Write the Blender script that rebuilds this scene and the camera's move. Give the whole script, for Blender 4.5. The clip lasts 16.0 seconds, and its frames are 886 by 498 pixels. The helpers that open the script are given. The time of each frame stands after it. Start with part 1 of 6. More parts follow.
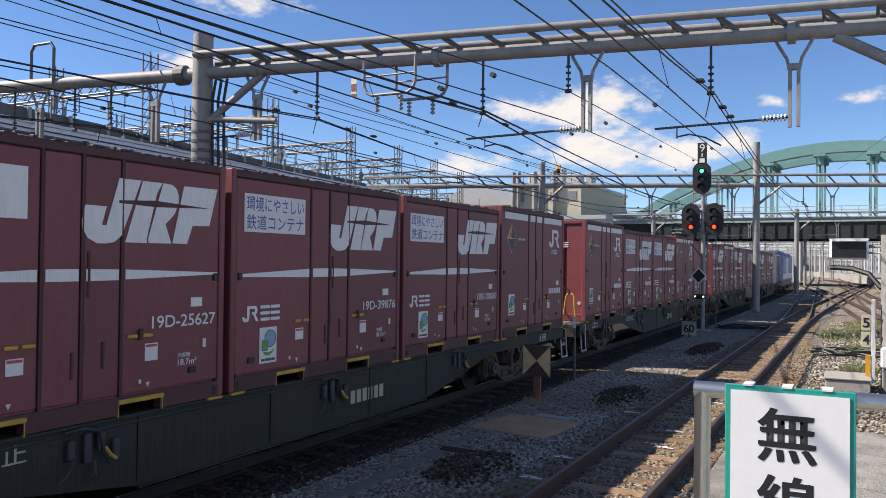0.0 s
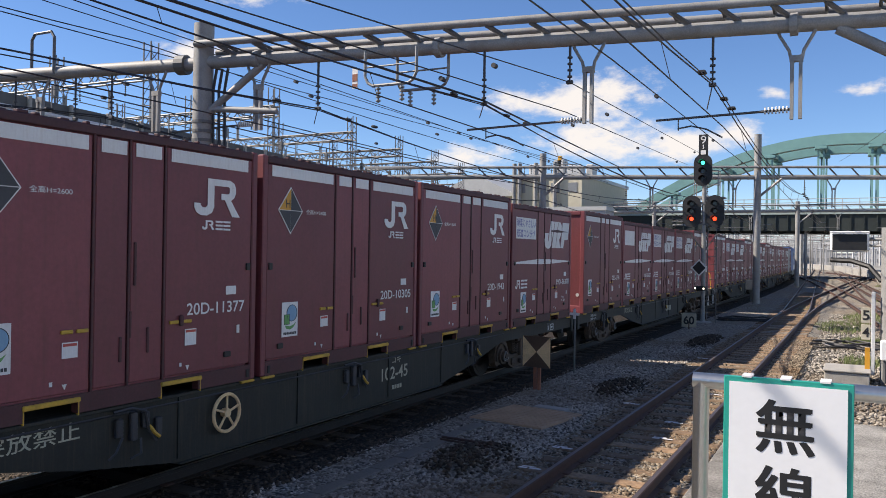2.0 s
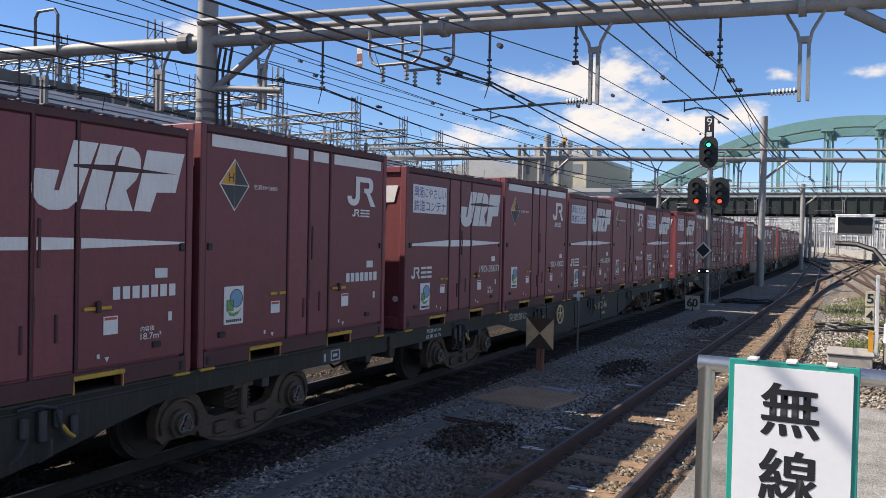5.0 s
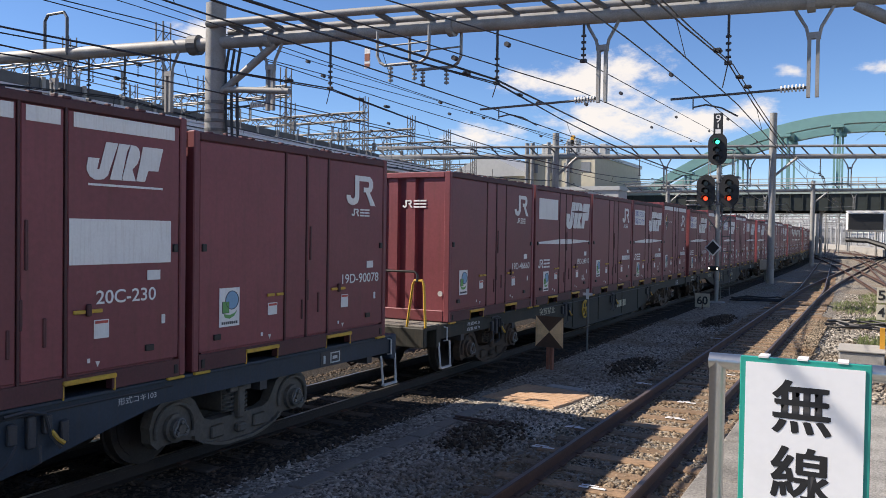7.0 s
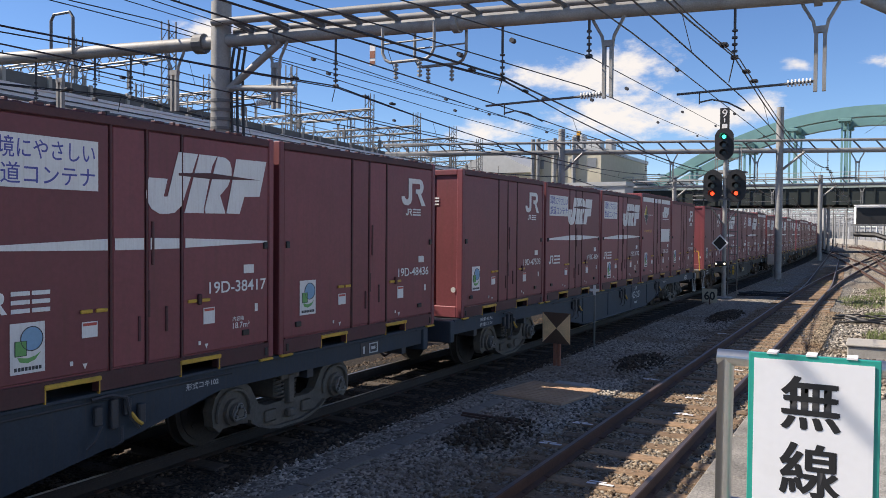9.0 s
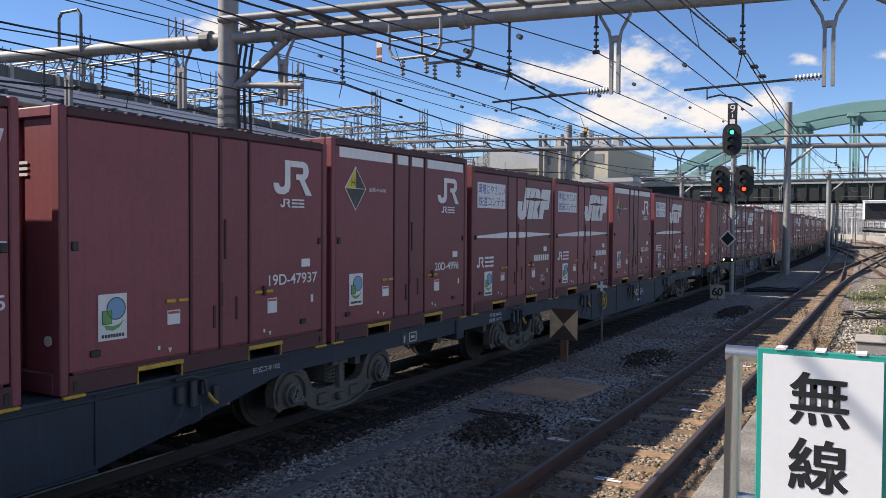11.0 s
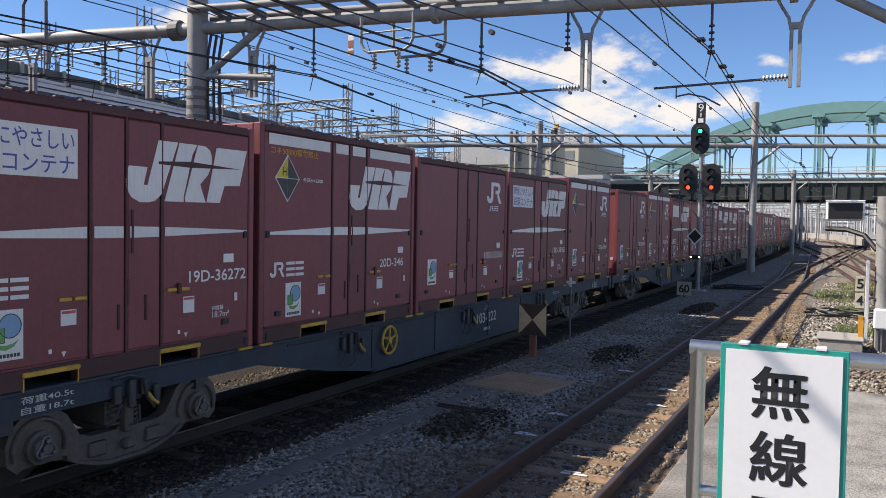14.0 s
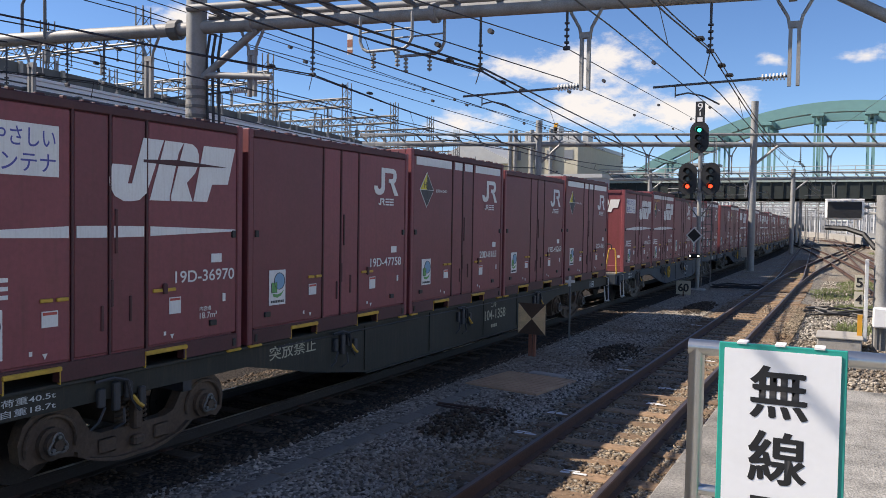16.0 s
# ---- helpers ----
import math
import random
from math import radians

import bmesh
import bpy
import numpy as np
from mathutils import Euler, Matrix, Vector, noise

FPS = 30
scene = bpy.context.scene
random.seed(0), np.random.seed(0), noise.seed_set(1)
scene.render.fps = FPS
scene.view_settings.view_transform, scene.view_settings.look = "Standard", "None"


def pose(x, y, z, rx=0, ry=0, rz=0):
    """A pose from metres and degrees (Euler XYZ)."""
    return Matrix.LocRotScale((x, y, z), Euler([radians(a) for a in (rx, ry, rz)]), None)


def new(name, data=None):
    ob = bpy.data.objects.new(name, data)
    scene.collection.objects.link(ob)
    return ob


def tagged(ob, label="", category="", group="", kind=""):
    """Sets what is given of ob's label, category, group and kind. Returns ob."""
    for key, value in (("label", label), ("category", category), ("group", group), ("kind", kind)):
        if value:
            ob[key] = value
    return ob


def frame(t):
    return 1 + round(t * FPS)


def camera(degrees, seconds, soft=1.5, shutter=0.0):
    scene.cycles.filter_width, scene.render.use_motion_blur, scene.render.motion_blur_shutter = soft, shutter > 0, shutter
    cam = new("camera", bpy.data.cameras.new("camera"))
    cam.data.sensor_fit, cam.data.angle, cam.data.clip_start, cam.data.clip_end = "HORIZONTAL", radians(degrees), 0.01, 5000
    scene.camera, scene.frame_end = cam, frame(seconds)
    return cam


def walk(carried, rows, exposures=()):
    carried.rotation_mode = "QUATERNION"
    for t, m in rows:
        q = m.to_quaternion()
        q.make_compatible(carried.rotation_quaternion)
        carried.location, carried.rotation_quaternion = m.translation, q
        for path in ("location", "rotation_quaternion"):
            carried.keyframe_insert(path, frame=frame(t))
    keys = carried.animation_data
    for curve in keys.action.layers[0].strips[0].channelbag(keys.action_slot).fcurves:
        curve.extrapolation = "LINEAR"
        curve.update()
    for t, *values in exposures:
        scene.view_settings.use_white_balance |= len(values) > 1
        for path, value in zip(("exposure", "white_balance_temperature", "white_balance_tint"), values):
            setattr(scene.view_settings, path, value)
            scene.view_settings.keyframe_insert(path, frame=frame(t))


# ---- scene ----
CAM_ROWS = [  # seconds, eye, yaw, pitch, roll in degrees
    (0.0, 0.000, 0.000, 2.478, 27.200, 0.934, 0.650),
    (0.5, -0.000, -0.001, 2.477, 27.315, 0.729, 0.780),
    (1.0, 0.003, -0.003, 2.478, 27.419, 0.621, 0.724),
    (1.5, 0.002, -0.005, 2.478, 27.509, 0.463, 0.727),
    (2.0, 0.003, -0.006, 2.478, 27.229, 0.291, 0.880),
    (2.5, 0.002, -0.003, 2.477, 26.925, 0.078, 0.976),
    (3.0, 0.001, -0.005, 2.476, 26.999, -0.215, 1.091),
    (3.5, -0.003, -0.003, 2.472, 27.117, -0.596, 1.252),
    (4.0, -0.006, 0.003, 2.475, 27.239, -0.869, 1.339),
    (6.5, -0.006, -0.008, 2.479, 27.943, -1.098, 0.835),
    (7.0, -0.006, -0.011, 2.479, 28.082, -1.133, 0.820),
    (7.5, -0.007, -0.009, 2.480, 28.156, -1.174, 0.799),
    (8.0, -0.005, -0.010, 2.481, 28.276, -1.201, 0.665),
    (8.5, -0.005, -0.006, 2.480, 28.400, -1.266, 0.602),
    (9.0, -0.008, -0.010, 2.482, 28.529, -1.367, 0.458),
    (11.5, -0.009, -0.019, 2.483, 29.116, -1.674, 0.386),
    (12.0, -0.020, 0.002, 2.488, 29.197, -1.715, 0.440),
    (12.5, -0.001, 0.000, 2.478, 29.097, -1.749, 0.612),
    (13.0, -0.007, -0.020, 2.480, 28.403, -1.831, 0.814),
    (13.5, -0.005, -0.017, 2.479, 27.479, -1.912, 0.918),
    (14.0, -0.004, -0.016, 2.477, 26.911, -1.955, 0.968),
    (14.5, -0.005, -0.011, 2.478, 26.956, -1.968, 0.867),
    (15.0, -0.002, -0.014, 2.478, 26.960, -1.936, 0.830),
    (15.5, -0.003, -0.012, 2.479, 26.845, -1.992, 0.815),
    (16.0, -0.002, -0.014, 2.478, 26.868, -2.015, 0.918),
]



def cam_pose(x, y, z, yaw, pitch, roll):
    return Matrix.Translation((x, y, z)) @ pose(0, 0, 0, 90 + pitch, 0, yaw) @ pose(0, 0, 0, 0, 0, roll)


cam = camera(57.47, 16.0, soft=0.6)
walk(cam, [(r[0], cam_pose(*r[1:])) for r in CAM_ROWS], exposures=[(0, 0.68, 7300, 13), (16, 0.68, 7300, 13)])

# ---- light ----
SUN = Vector((-1.0, -0.4, 1.0)).normalized()
sun = new("sun", bpy.data.lights.new("sun", "SUN"))
sun.data.energy, sun.data.angle, sun.data.color = 5.0, radians(0.53), (1.0, 0.965, 0.915)
sun.rotation_euler = SUN.to_track_quat("Z", "Y").to_euler()

world = bpy.data.worlds.new("sky")
scene.world = world
world.use_nodes = True
wn, wl = world.node_tree.nodes, world.node_tree.links
wn.clear()


def wnode(kind, **kw):
    n = wn.new(kind)
    for k, v in kw.items():
        if k == "op":
            n.operation = v
        elif k == "val":
            for i, q in v.items():
                n.inputs[i].default_value = q
    return n


sky = wnode("ShaderNodeTexSky")
sky.sky_type, sky.sun_disc = "NISHITA", False
sky.sun_elevation = math.asin(SUN.z)
sky.sun_rotation = math.atan2(SUN.x, SUN.y)
sky.air_density, sky.dust_density, sky.ozone_density = 0.8, 0.0, 7.0
coord = wnode("ShaderNodeTexCoord")
sep = wnode("ShaderNodeSeparateXYZ")
wl.new(coord.outputs["Generated"], sep.inputs[0])
negx = wnode("ShaderNodeMath", op="MULTIPLY", val={1: -1.0})
wl.new(sep.outputs[0], negx.inputs[0])
azi = wnode("ShaderNodeMath", op="ARCTAN2")
wl.new(negx.outputs[0], azi.inputs[0]), wl.new(sep.outputs[1], azi.inputs[1])
ele = wnode("ShaderNodeMath", op="ARCSINE")
wl.new(sep.outputs[2], ele.inputs[0])
ang = wnode("ShaderNodeCombineXYZ")
wl.new(azi.outputs[0], ang.inputs[0]), wl.new(ele.outputs[0], ang.inputs[1])
# cumulus banks: azimuth left of the track, elevation, half width, half height (degrees), density
CLOUDS = [(18.6, 10.5, 6.0, 1.5, 1.15), (15.6, 11.3, 3.6, 1.6, 1.1), (13.6, 10.9, 2.4, 1.2, 0.9), (16.0, 7.8, 5.6, 1.7, 1.15), (11.0, 7.6, 5.0, 1.5, 1.05), (7.2, 8.2, 2.6, 1.2, 0.95),
          (4.8, 10.7, 1.7, 0.8, 0.95), (-0.5, 10.6, 3.6, 0.9, 0.62), (25.4, 6.9, 4.2, 1.4, 0.95), (44.5, 13.2, 4.0, 1.3, 0.95), (41.5, 17.2, 5.5, 1.6, 0.72), (50.0, 18.5, 4.0, 1.2, 0.5),
          # from here on unseen banks, added to whiten the light in the shade
          (80, 20, 18, 6, 1.0), (125, 28, 28, 10, 1.1), (175, 36, 24, 11, 1.1), (-62, 22, 22, 9, 1.1),
          (-110, 30, 30, 12, 1.1), (-150, 18, 20, 8, 1.0), (-35, 48, 20, 9, 1.0)]
best = None
for a, e, wa, we, k in CLOUDS:
    sub = wnode("ShaderNodeVectorMath", op="SUBTRACT", val={1: (radians(a), radians(e), 0)})
    wl.new(ang.outputs[0], sub.inputs[0])
    div = wnode("ShaderNodeVectorMath", op="DIVIDE", val={1: (radians(wa), radians(we), 1)})
    wl.new(sub.outputs[0], div.inputs[0])
    ln = wnode("ShaderNodeVectorMath", op="LENGTH")
    wl.new(div.outputs[0], ln.inputs[0])
    inv = wnode("ShaderNodeMath", op="SUBTRACT", val={0: k})
    wl.new(ln.outputs["Value"], inv.inputs[1])
    if best is None:
        best = inv
    else:
        mx = wnode("ShaderNodeMath", op="MAXIMUM")
        wl.new(best.outputs[0], mx.inputs[0]), wl.new(inv.outputs[0], mx.inputs[1])
        best = mx
stretch = wnode("ShaderNodeVectorMath", op="MULTIPLY", val={1: (1.0, 1.9, 1.0)})
wl.new(ang.outputs[0], stretch.inputs[0])
puff = wnode("ShaderNodeTexNoise")
puff.inputs["Scale"].default_value, puff.inputs["Detail"].default_value, puff.inputs["Roughness"].default_value = 18, 9, 0.64
wl.new(stretch.outputs[0], puff.inputs["Vector"])
pm = wnode("ShaderNodeMath", op="MULTIPLY_ADD", val={1: 2.6, 2: -1.3})
wl.new(puff.outputs[0], pm.inputs[0])
dens = wnode("ShaderNodeMath", op="ADD")
wl.new(best.outputs[0], dens.inputs[0]), wl.new(pm.outputs[0], dens.inputs[1])
ramp = wnode("ShaderNodeMapRange")
ramp.interpolation_type = "SMOOTHSTEP"
for i, v in ((1, 0.12), (2, 0.95), (3, 0.0), (4, 0.96)):
    ramp.inputs[i].default_value = v
wl.new(dens.outputs[0], ramp.inputs[0])
rich = wnode("ShaderNodeHueSaturation", val={0: 0.504, 1: 1.08})
wl.new(sky.outputs[0], rich.inputs["Color"])
mixc = wnode("ShaderNodeMixRGB")
mixc.inputs[2].default_value = (5.6, 5.65, 5.8, 1)
wl.new(ramp.outputs[0], mixc.inputs[0]), wl.new(rich.outputs[0], mixc.inputs[1])
bg = wnode("ShaderNodeBackground", val={1: 0.105})
wl.new(mixc.outputs[0], bg.inputs[0])
wo = wnode("ShaderNodeOutputWorld")
wl.new(bg.outputs[0], wo.inputs[0])


# ---- materials ----
def material(name, color, rough=0.6, metal=0.0, vary=0.25, scale=3.0, fine=40.0, bump=0.0, rand=0.0, stain=None, emit=0.0,
             stain_amount=0.5, streak=False, spec=0.5):
    """Base colour with mottling at two scales, optional stains and streaks, relief and a shift from object to object."""
    m = bpy.data.materials.new(name)
    m.use_nodes = True
    nt = m.node_tree
    n, l = nt.nodes, nt.links
    b = n["Principled BSDF"]
    b.inputs["Roughness"].default_value, b.inputs["Metallic"].default_value = rough, metal
    b.inputs["Specular IOR Level"].default_value = spec
    tc = n.new("ShaderNodeTexCoord")
    big = n.new("ShaderNodeTexNoise")
    big.inputs["Scale"].default_value, big.inputs["Detail"].default_value = scale, 5
    l.new(tc.outputs["Object"], big.inputs["Vector"])
    small = n.new("ShaderNodeTexNoise")
    small.inputs["Scale"].default_value, small.inputs["Detail"].default_value = fine, 3
    l.new(tc.outputs["Object"], small.inputs["Vector"])
    add = n.new("ShaderNodeMath")
    add.operation = "ADD"
    l.new(big.outputs[0], add.inputs[0]), l.new(small.outputs[0], add.inputs[1])
    mr = n.new("ShaderNodeMapRange")
    for i, v in ((1, 0.6), (2, 1.4), (3, 1 - vary), (4, 1 + vary)):
        mr.inputs[i].default_value = v
    l.new(add.outputs[0], mr.inputs[0])
    last = mr.outputs[0]
    if rand:
        oi = n.new("ShaderNodeObjectInfo")
        r2 = n.new("ShaderNodeMapRange")
        for i, v in ((3, 1 - rand), (4, 1 + rand)):
            r2.inputs[i].default_value = v
        l.new(oi.outputs["Random"], r2.inputs[0])
        mu = n.new("ShaderNodeMath")
        mu.operation = "MULTIPLY"
        l.new(last, mu.inputs[0]), l.new(r2.outputs[0], mu.inputs[1])
        last = mu.outputs[0]
    mul = n.new("ShaderNodeVectorMath")
    mul.operation = "SCALE"
    mul.inputs[0].default_value = color
    l.new(last, mul.inputs["Scale"])
    out = mul.outputs[0]
    if stain:
        sn = n.new("ShaderNodeTexNoise")
        sn.inputs["Scale"].default_value, sn.inputs["Detail"].default_value, sn.inputs["Roughness"].default_value = scale * 1.7, 6, 0.65
        vec = tc.outputs["Object"]
        if streak:
            mp = n.new("ShaderNodeMapping")
            mp.inputs["Scale"].default_value = (6, 6, 0.35)
            l.new(vec, mp.inputs[0])
            vec = mp.outputs[0]
        l.new(vec, sn.inputs["Vector"])
        sr = n.new("ShaderNodeMapRange")
        for i, v in ((1, 0.5), (2, 0.78), (3, 0.0), (4, stain_amount)):
            sr.inputs[i].default_value = v
        l.new(sn.outputs[0], sr.inputs[0])
        mx = n.new("ShaderNodeMixRGB")
        mx.inputs[2].default_value = (*stain, 1)
        l.new(sr.outputs[0], mx.inputs[0]), l.new(out, mx.inputs[1])
        out = mx.outputs[0]
    l.new(out, b.inputs["Base Color"])
    if bump:
        bp = n.new("ShaderNodeBump")
        bp.inputs["Strength"].default_value, bp.inputs["Distance"].default_value = 1.0, bump
        l.new(small.outputs[0], bp.inputs["Height"]), l.new(bp.outputs[0], b.inputs["Normal"])
    if emit:
        b.inputs["Emission Color"].default_value, b.inputs["Emission Strength"].default_value = (*color, 1), emit
    return m


MAROON = material("maroon paint", (0.192, 0.045, 0.054), 0.5, vary=0.15, scale=1.3, fine=26, rand=0.2, stain=(0.095, 0.042, 0.03), stain_amount=0.4, streak=True, bump=0.0008, spec=0.5)
MAROON_DK = material("maroon rail paint", (0.075, 0.022, 0.025), 0.6, vary=0.25, rand=0.2, stain=(0.05, 0.035, 0.03))
STEP_WHITE = material("worn white step paint", (0.52, 0.51, 0.49), 0.6, vary=0.25, fine=60)
WHITE_PAINT = material("white paint", (0.72, 0.71, 0.70), 0.5, vary=0.07, scale=4, rand=0.05, stain=(0.42, 0.34, 0.3), stain_amount=0.35, streak=True)
BLUE_INK = material("blue lettering", (0.07, 0.08, 0.32), 0.5, vary=0.08)
YELLOW = material("yellow paint", (0.56, 0.33, 0.04), 0.55, vary=0.2, fine=60, stain=(0.16, 0.1, 0.05))
ORANGE = material("orange paint", (0.62, 0.30, 0.03), 0.5, vary=0.1)
LEMON = material("lemon paint", (0.65, 0.5, 0.03), 0.5, vary=0.1)
BLACK = material("black paint", (0.015, 0.015, 0.016), 0.5, vary=0.2)
CHARCOAL = material("charcoal paint", (0.045, 0.045, 0.05), 0.55, vary=0.2)
GREEN_INK = material("green print", (0.12, 0.33, 0.1), 0.5, vary=0.15)
SKY_INK = material("pale blue print", (0.18, 0.34, 0.5), 0.5, vary=0.1)
RED_INK = material("red print", (0.5, 0.08, 0.06), 0.5, vary=0.1)
WAGON_GREEN = material("grey-green wagon paint", (0.026, 0.026, 0.02), 0.7, vary=0.25, rand=0.12, stain=(0.09, 0.06, 0.04), streak=True)
WAGON_BLUE = material("blue wagon paint", (0.02, 0.034, 0.052), 0.62, vary=0.25, rand=0.12, stain=(0.06, 0.05, 0.045), streak=True)
BOGIE_BROWN = material("rust-brown bogie steel", (0.085, 0.058, 0.04), 0.8, vary=0.35, fine=30, bump=0.003, rand=0.2)
BOGIE_GREY = material("grey bogie steel", (0.105, 0.095, 0.08), 0.75, vary=0.3, fine=30, bump=0.003, stain=(0.07, 0.05, 0.035))
WHEEL_STEEL = material("wheel steel", (0.06, 0.05, 0.045), 0.55, metal=0.4, vary=0.3)
BRIGHT_STEEL = material("worn rail head", (0.42, 0.40, 0.38), 0.32, metal=0.9, vary=0.15)
DULL_BAND = material("dull rail head", (0.16, 0.12, 0.1), 0.4, metal=0.5, vary=0.25)
RAIL_RUST = material("rusty rail side", (0.075, 0.04, 0.03), 0.8, vary=0.35, scale=2, fine=30, bump=0.002)
# rail and sleeper colours hold the train's shade as well as oil
OILY_SHADE_RAIL = material("oil- and shade-darkened rail side", (0.03, 0.022, 0.018), 0.7, vary=0.35, scale=2, fine=30, bump=0.002)
OILY_SHADE_SLEEPER = material("oil- and shade-darkened sleeper", (0.06, 0.046, 0.036), 0.85, vary=0.4, scale=3, fine=18, bump=0.006, rand=0.3)
SLEEPER = material("weathered sleeper", (0.21, 0.135, 0.08), 0.85, vary=0.5, scale=3, fine=18, bump=0.006, rand=0.3, stain=(0.12, 0.08, 0.055))
STAINLESS = material("brushed stainless pipe", (0.58, 0.57, 0.54), 0.28, metal=0.95, vary=0.08, fine=80)
GALV = material("galvanised steel", (0.27, 0.268, 0.26), 0.6, metal=0.15, vary=0.3, scale=2, stain=(0.18, 0.15, 0.125), stain_amount=0.6)
PALE_STEEL = material("pale weathered steel", (0.42, 0.43, 0.44), 0.6, vary=0.2, rand=0.35)
GALV_DK = material("dull grey steel", (0.13, 0.13, 0.13), 0.55, metal=0.3, vary=0.2, scale=2)
WIRE = material("dark cable", (0.02, 0.02, 0.022), 0.5, vary=0.2)
PORCELAIN = material("white porcelain", (0.7, 0.7, 0.68), 0.25, vary=0.05)
TROUGH = material("dirty trough concrete", (0.17, 0.155, 0.135), 0.9, vary=0.35, scale=3, fine=40, bump=0.004)
CONCRETE = material("concrete", (0.33, 0.315, 0.29), 0.85, vary=0.2, scale=1.5, fine=30, bump=0.004, stain=(0.17, 0.15, 0.13))
PLATFORM = material("platform asphalt", (0.25, 0.24, 0.22), 0.9, vary=0.85, scale=3, fine=75, bump=0.012)
EDGE_SLAB = material("stained edge concrete", (0.19, 0.178, 0.16), 0.9, vary=0.6, scale=3, fine=60, bump=0.008)
SIGN_WHITE = material("white sign enamel", (0.78, 0.79, 0.80), 0.35, vary=0.03, stain=(0.55, 0.55, 0.53), stain_amount=0.2)
SIGN_TEAL = material("teal sign border", (0.01, 0.30, 0.24), 0.4, vary=0.05)
TIN_TAN = material("weathered reflector yellow", (0.8, 0.55, 0.3), 0.6, vary=0.2, stain=(0.3, 0.17, 0.1))
TIN_BROWN = material("weathered reflector brown", (0.10, 0.06, 0.04), 0.6, vary=0.2)
RUSTY = material("rusty post", (0.28, 0.11, 0.07), 0.8, vary=0.3, fine=50)
PLATE = material("checkered rusty plate", (0.44, 0.29, 0.185), 0.75, vary=0.3, scale=2, fine=60, bump=0.004)
BRIDGE_GREEN = material("green bridge paint", (0.16, 0.32, 0.31), 0.5, vary=0.1, scale=0.1, fine=0.8)
BRIDGE_PALE = material("pale green fascia paint", (0.3, 0.36, 0.33), 0.6, vary=0.15, scale=0.3, fine=2)
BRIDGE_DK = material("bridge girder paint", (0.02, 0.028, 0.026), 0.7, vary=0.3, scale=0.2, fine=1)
BEIGE = material("beige wall cladding", (0.47, 0.43, 0.33), 0.8, vary=0.08, scale=0.1, fine=1.5)
ROOF_GREY = material("grey sheet roof", (0.4, 0.41, 0.41), 0.5, vary=0.1, scale=0.2, fine=2)
PANE_GREY = material("grey far window", (0.2, 0.21, 0.22), 0.3, vary=0.1)
GLASS_DK = material("dark window glass", (0.03, 0.04, 0.05), 0.1, vary=0.1)
VIADUCT = material("viaduct concrete", (0.1, 0.1, 0.1), 0.8, vary=0.25, scale=0.2, fine=2, stain=(0.06, 0.06, 0.06))
LAMP_GREEN = material("green signal lens", (0.02, 0.85, 0.5), 0.3, emit=1.7, vary=0)
LAMP_RED = material("red signal lens", (0.95, 0.06, 0.02), 0.3, emit=1.7, vary=0)
LAMP_WHITE = material("white signal lens", (1.0, 0.95, 0.75), 0.3, emit=2.0, vary=0)
LOCO_BLUE = material("blue locomotive paint", (0.05, 0.12, 0.33), 0.45, vary=0.1)
LOCO_WHITE = material("pale grey locomotive paint", (0.6, 0.6, 0.6), 0.45, vary=0.1)
GRASS = material("grass blades", (0.13, 0.16, 0.055), 0.7, vary=0.35, scale=1, fine=12)
CITY = material("pale distant wall", (0.42, 0.43, 0.44), 0.8, vary=0.1, rand=0.3, scale=0.05, fine=0.4)


def ballast_material(name, dark, mid, warm, scale, relief):
    m = bpy.data.materials.new(name)
    m.use_nodes = True
    n, l = m.node_tree.nodes, m.node_tree.links
    b = n["Principled BSDF"]
    b.inputs["Roughness"].default_value = 0.9
    b.inputs["Specular IOR Level"].default_value = 0.25
    geo = n.new("ShaderNodeNewGeometry")
    tc = n.new("ShaderNodeTexCoord")
    vo = n.new("ShaderNodeTexVoronoi")
    vo.inputs["Scale"].default_value = scale
    l.new(tc.outputs["Object"], vo.inputs["Vector"])
    no = n.new("ShaderNodeTexNoise")
    no.inputs["Scale"].default_value, no.inputs["Detail"].default_value = 0.45, 6
    l.new(tc.outputs["Object"], no.inputs["Vector"])
    cr = n.new("ShaderNodeValToRGB")
    cr.color_ramp.elements[0].color, cr.color_ramp.elements[1].color = (*dark, 1), (*mid, 1)
    sp = n.new("ShaderNodeSeparateColor")
    l.new(vo.outputs["Color"], sp.inputs[0])
    if relief == 0:
        l.new(geo.outputs["Random Per Island"], cr.inputs[0])
    else:
        l.new(sp.outputs[0], cr.inputs[0])
    mx = n.new("ShaderNodeMixRGB")
    mx.inputs[2].default_value = (*warm, 1)
    mp = n.new("ShaderNodeMapRange")
    for i, v in ((1, 0.42), (2, 0.68), (3, 0.0), (4, 0.75)):
        mp.inputs[i].default_value = v
    l.new(no.outputs[0], mp.inputs[0])
    l.new(mp.outputs[0], mx.inputs[0]), l.new(cr.outputs[0], mx.inputs[1])
    l.new(mx.outputs[0], b.inputs["Base Color"])
    if relief:
        bp = n.new("ShaderNodeBump")
        bp.inputs["Strength"].default_value, bp.inputs["Distance"].default_value = 1, relief
        inv = n.new("ShaderNodeMath")
        inv.operation = "SUBTRACT"
        inv.inputs[0].default_value = 1
        l.new(vo.outputs["Distance"], inv.inputs[1])
        l.new(inv.outputs[0], bp.inputs["Height"]), l.new(bp.outputs[0], b.inputs["Normal"])
    return m


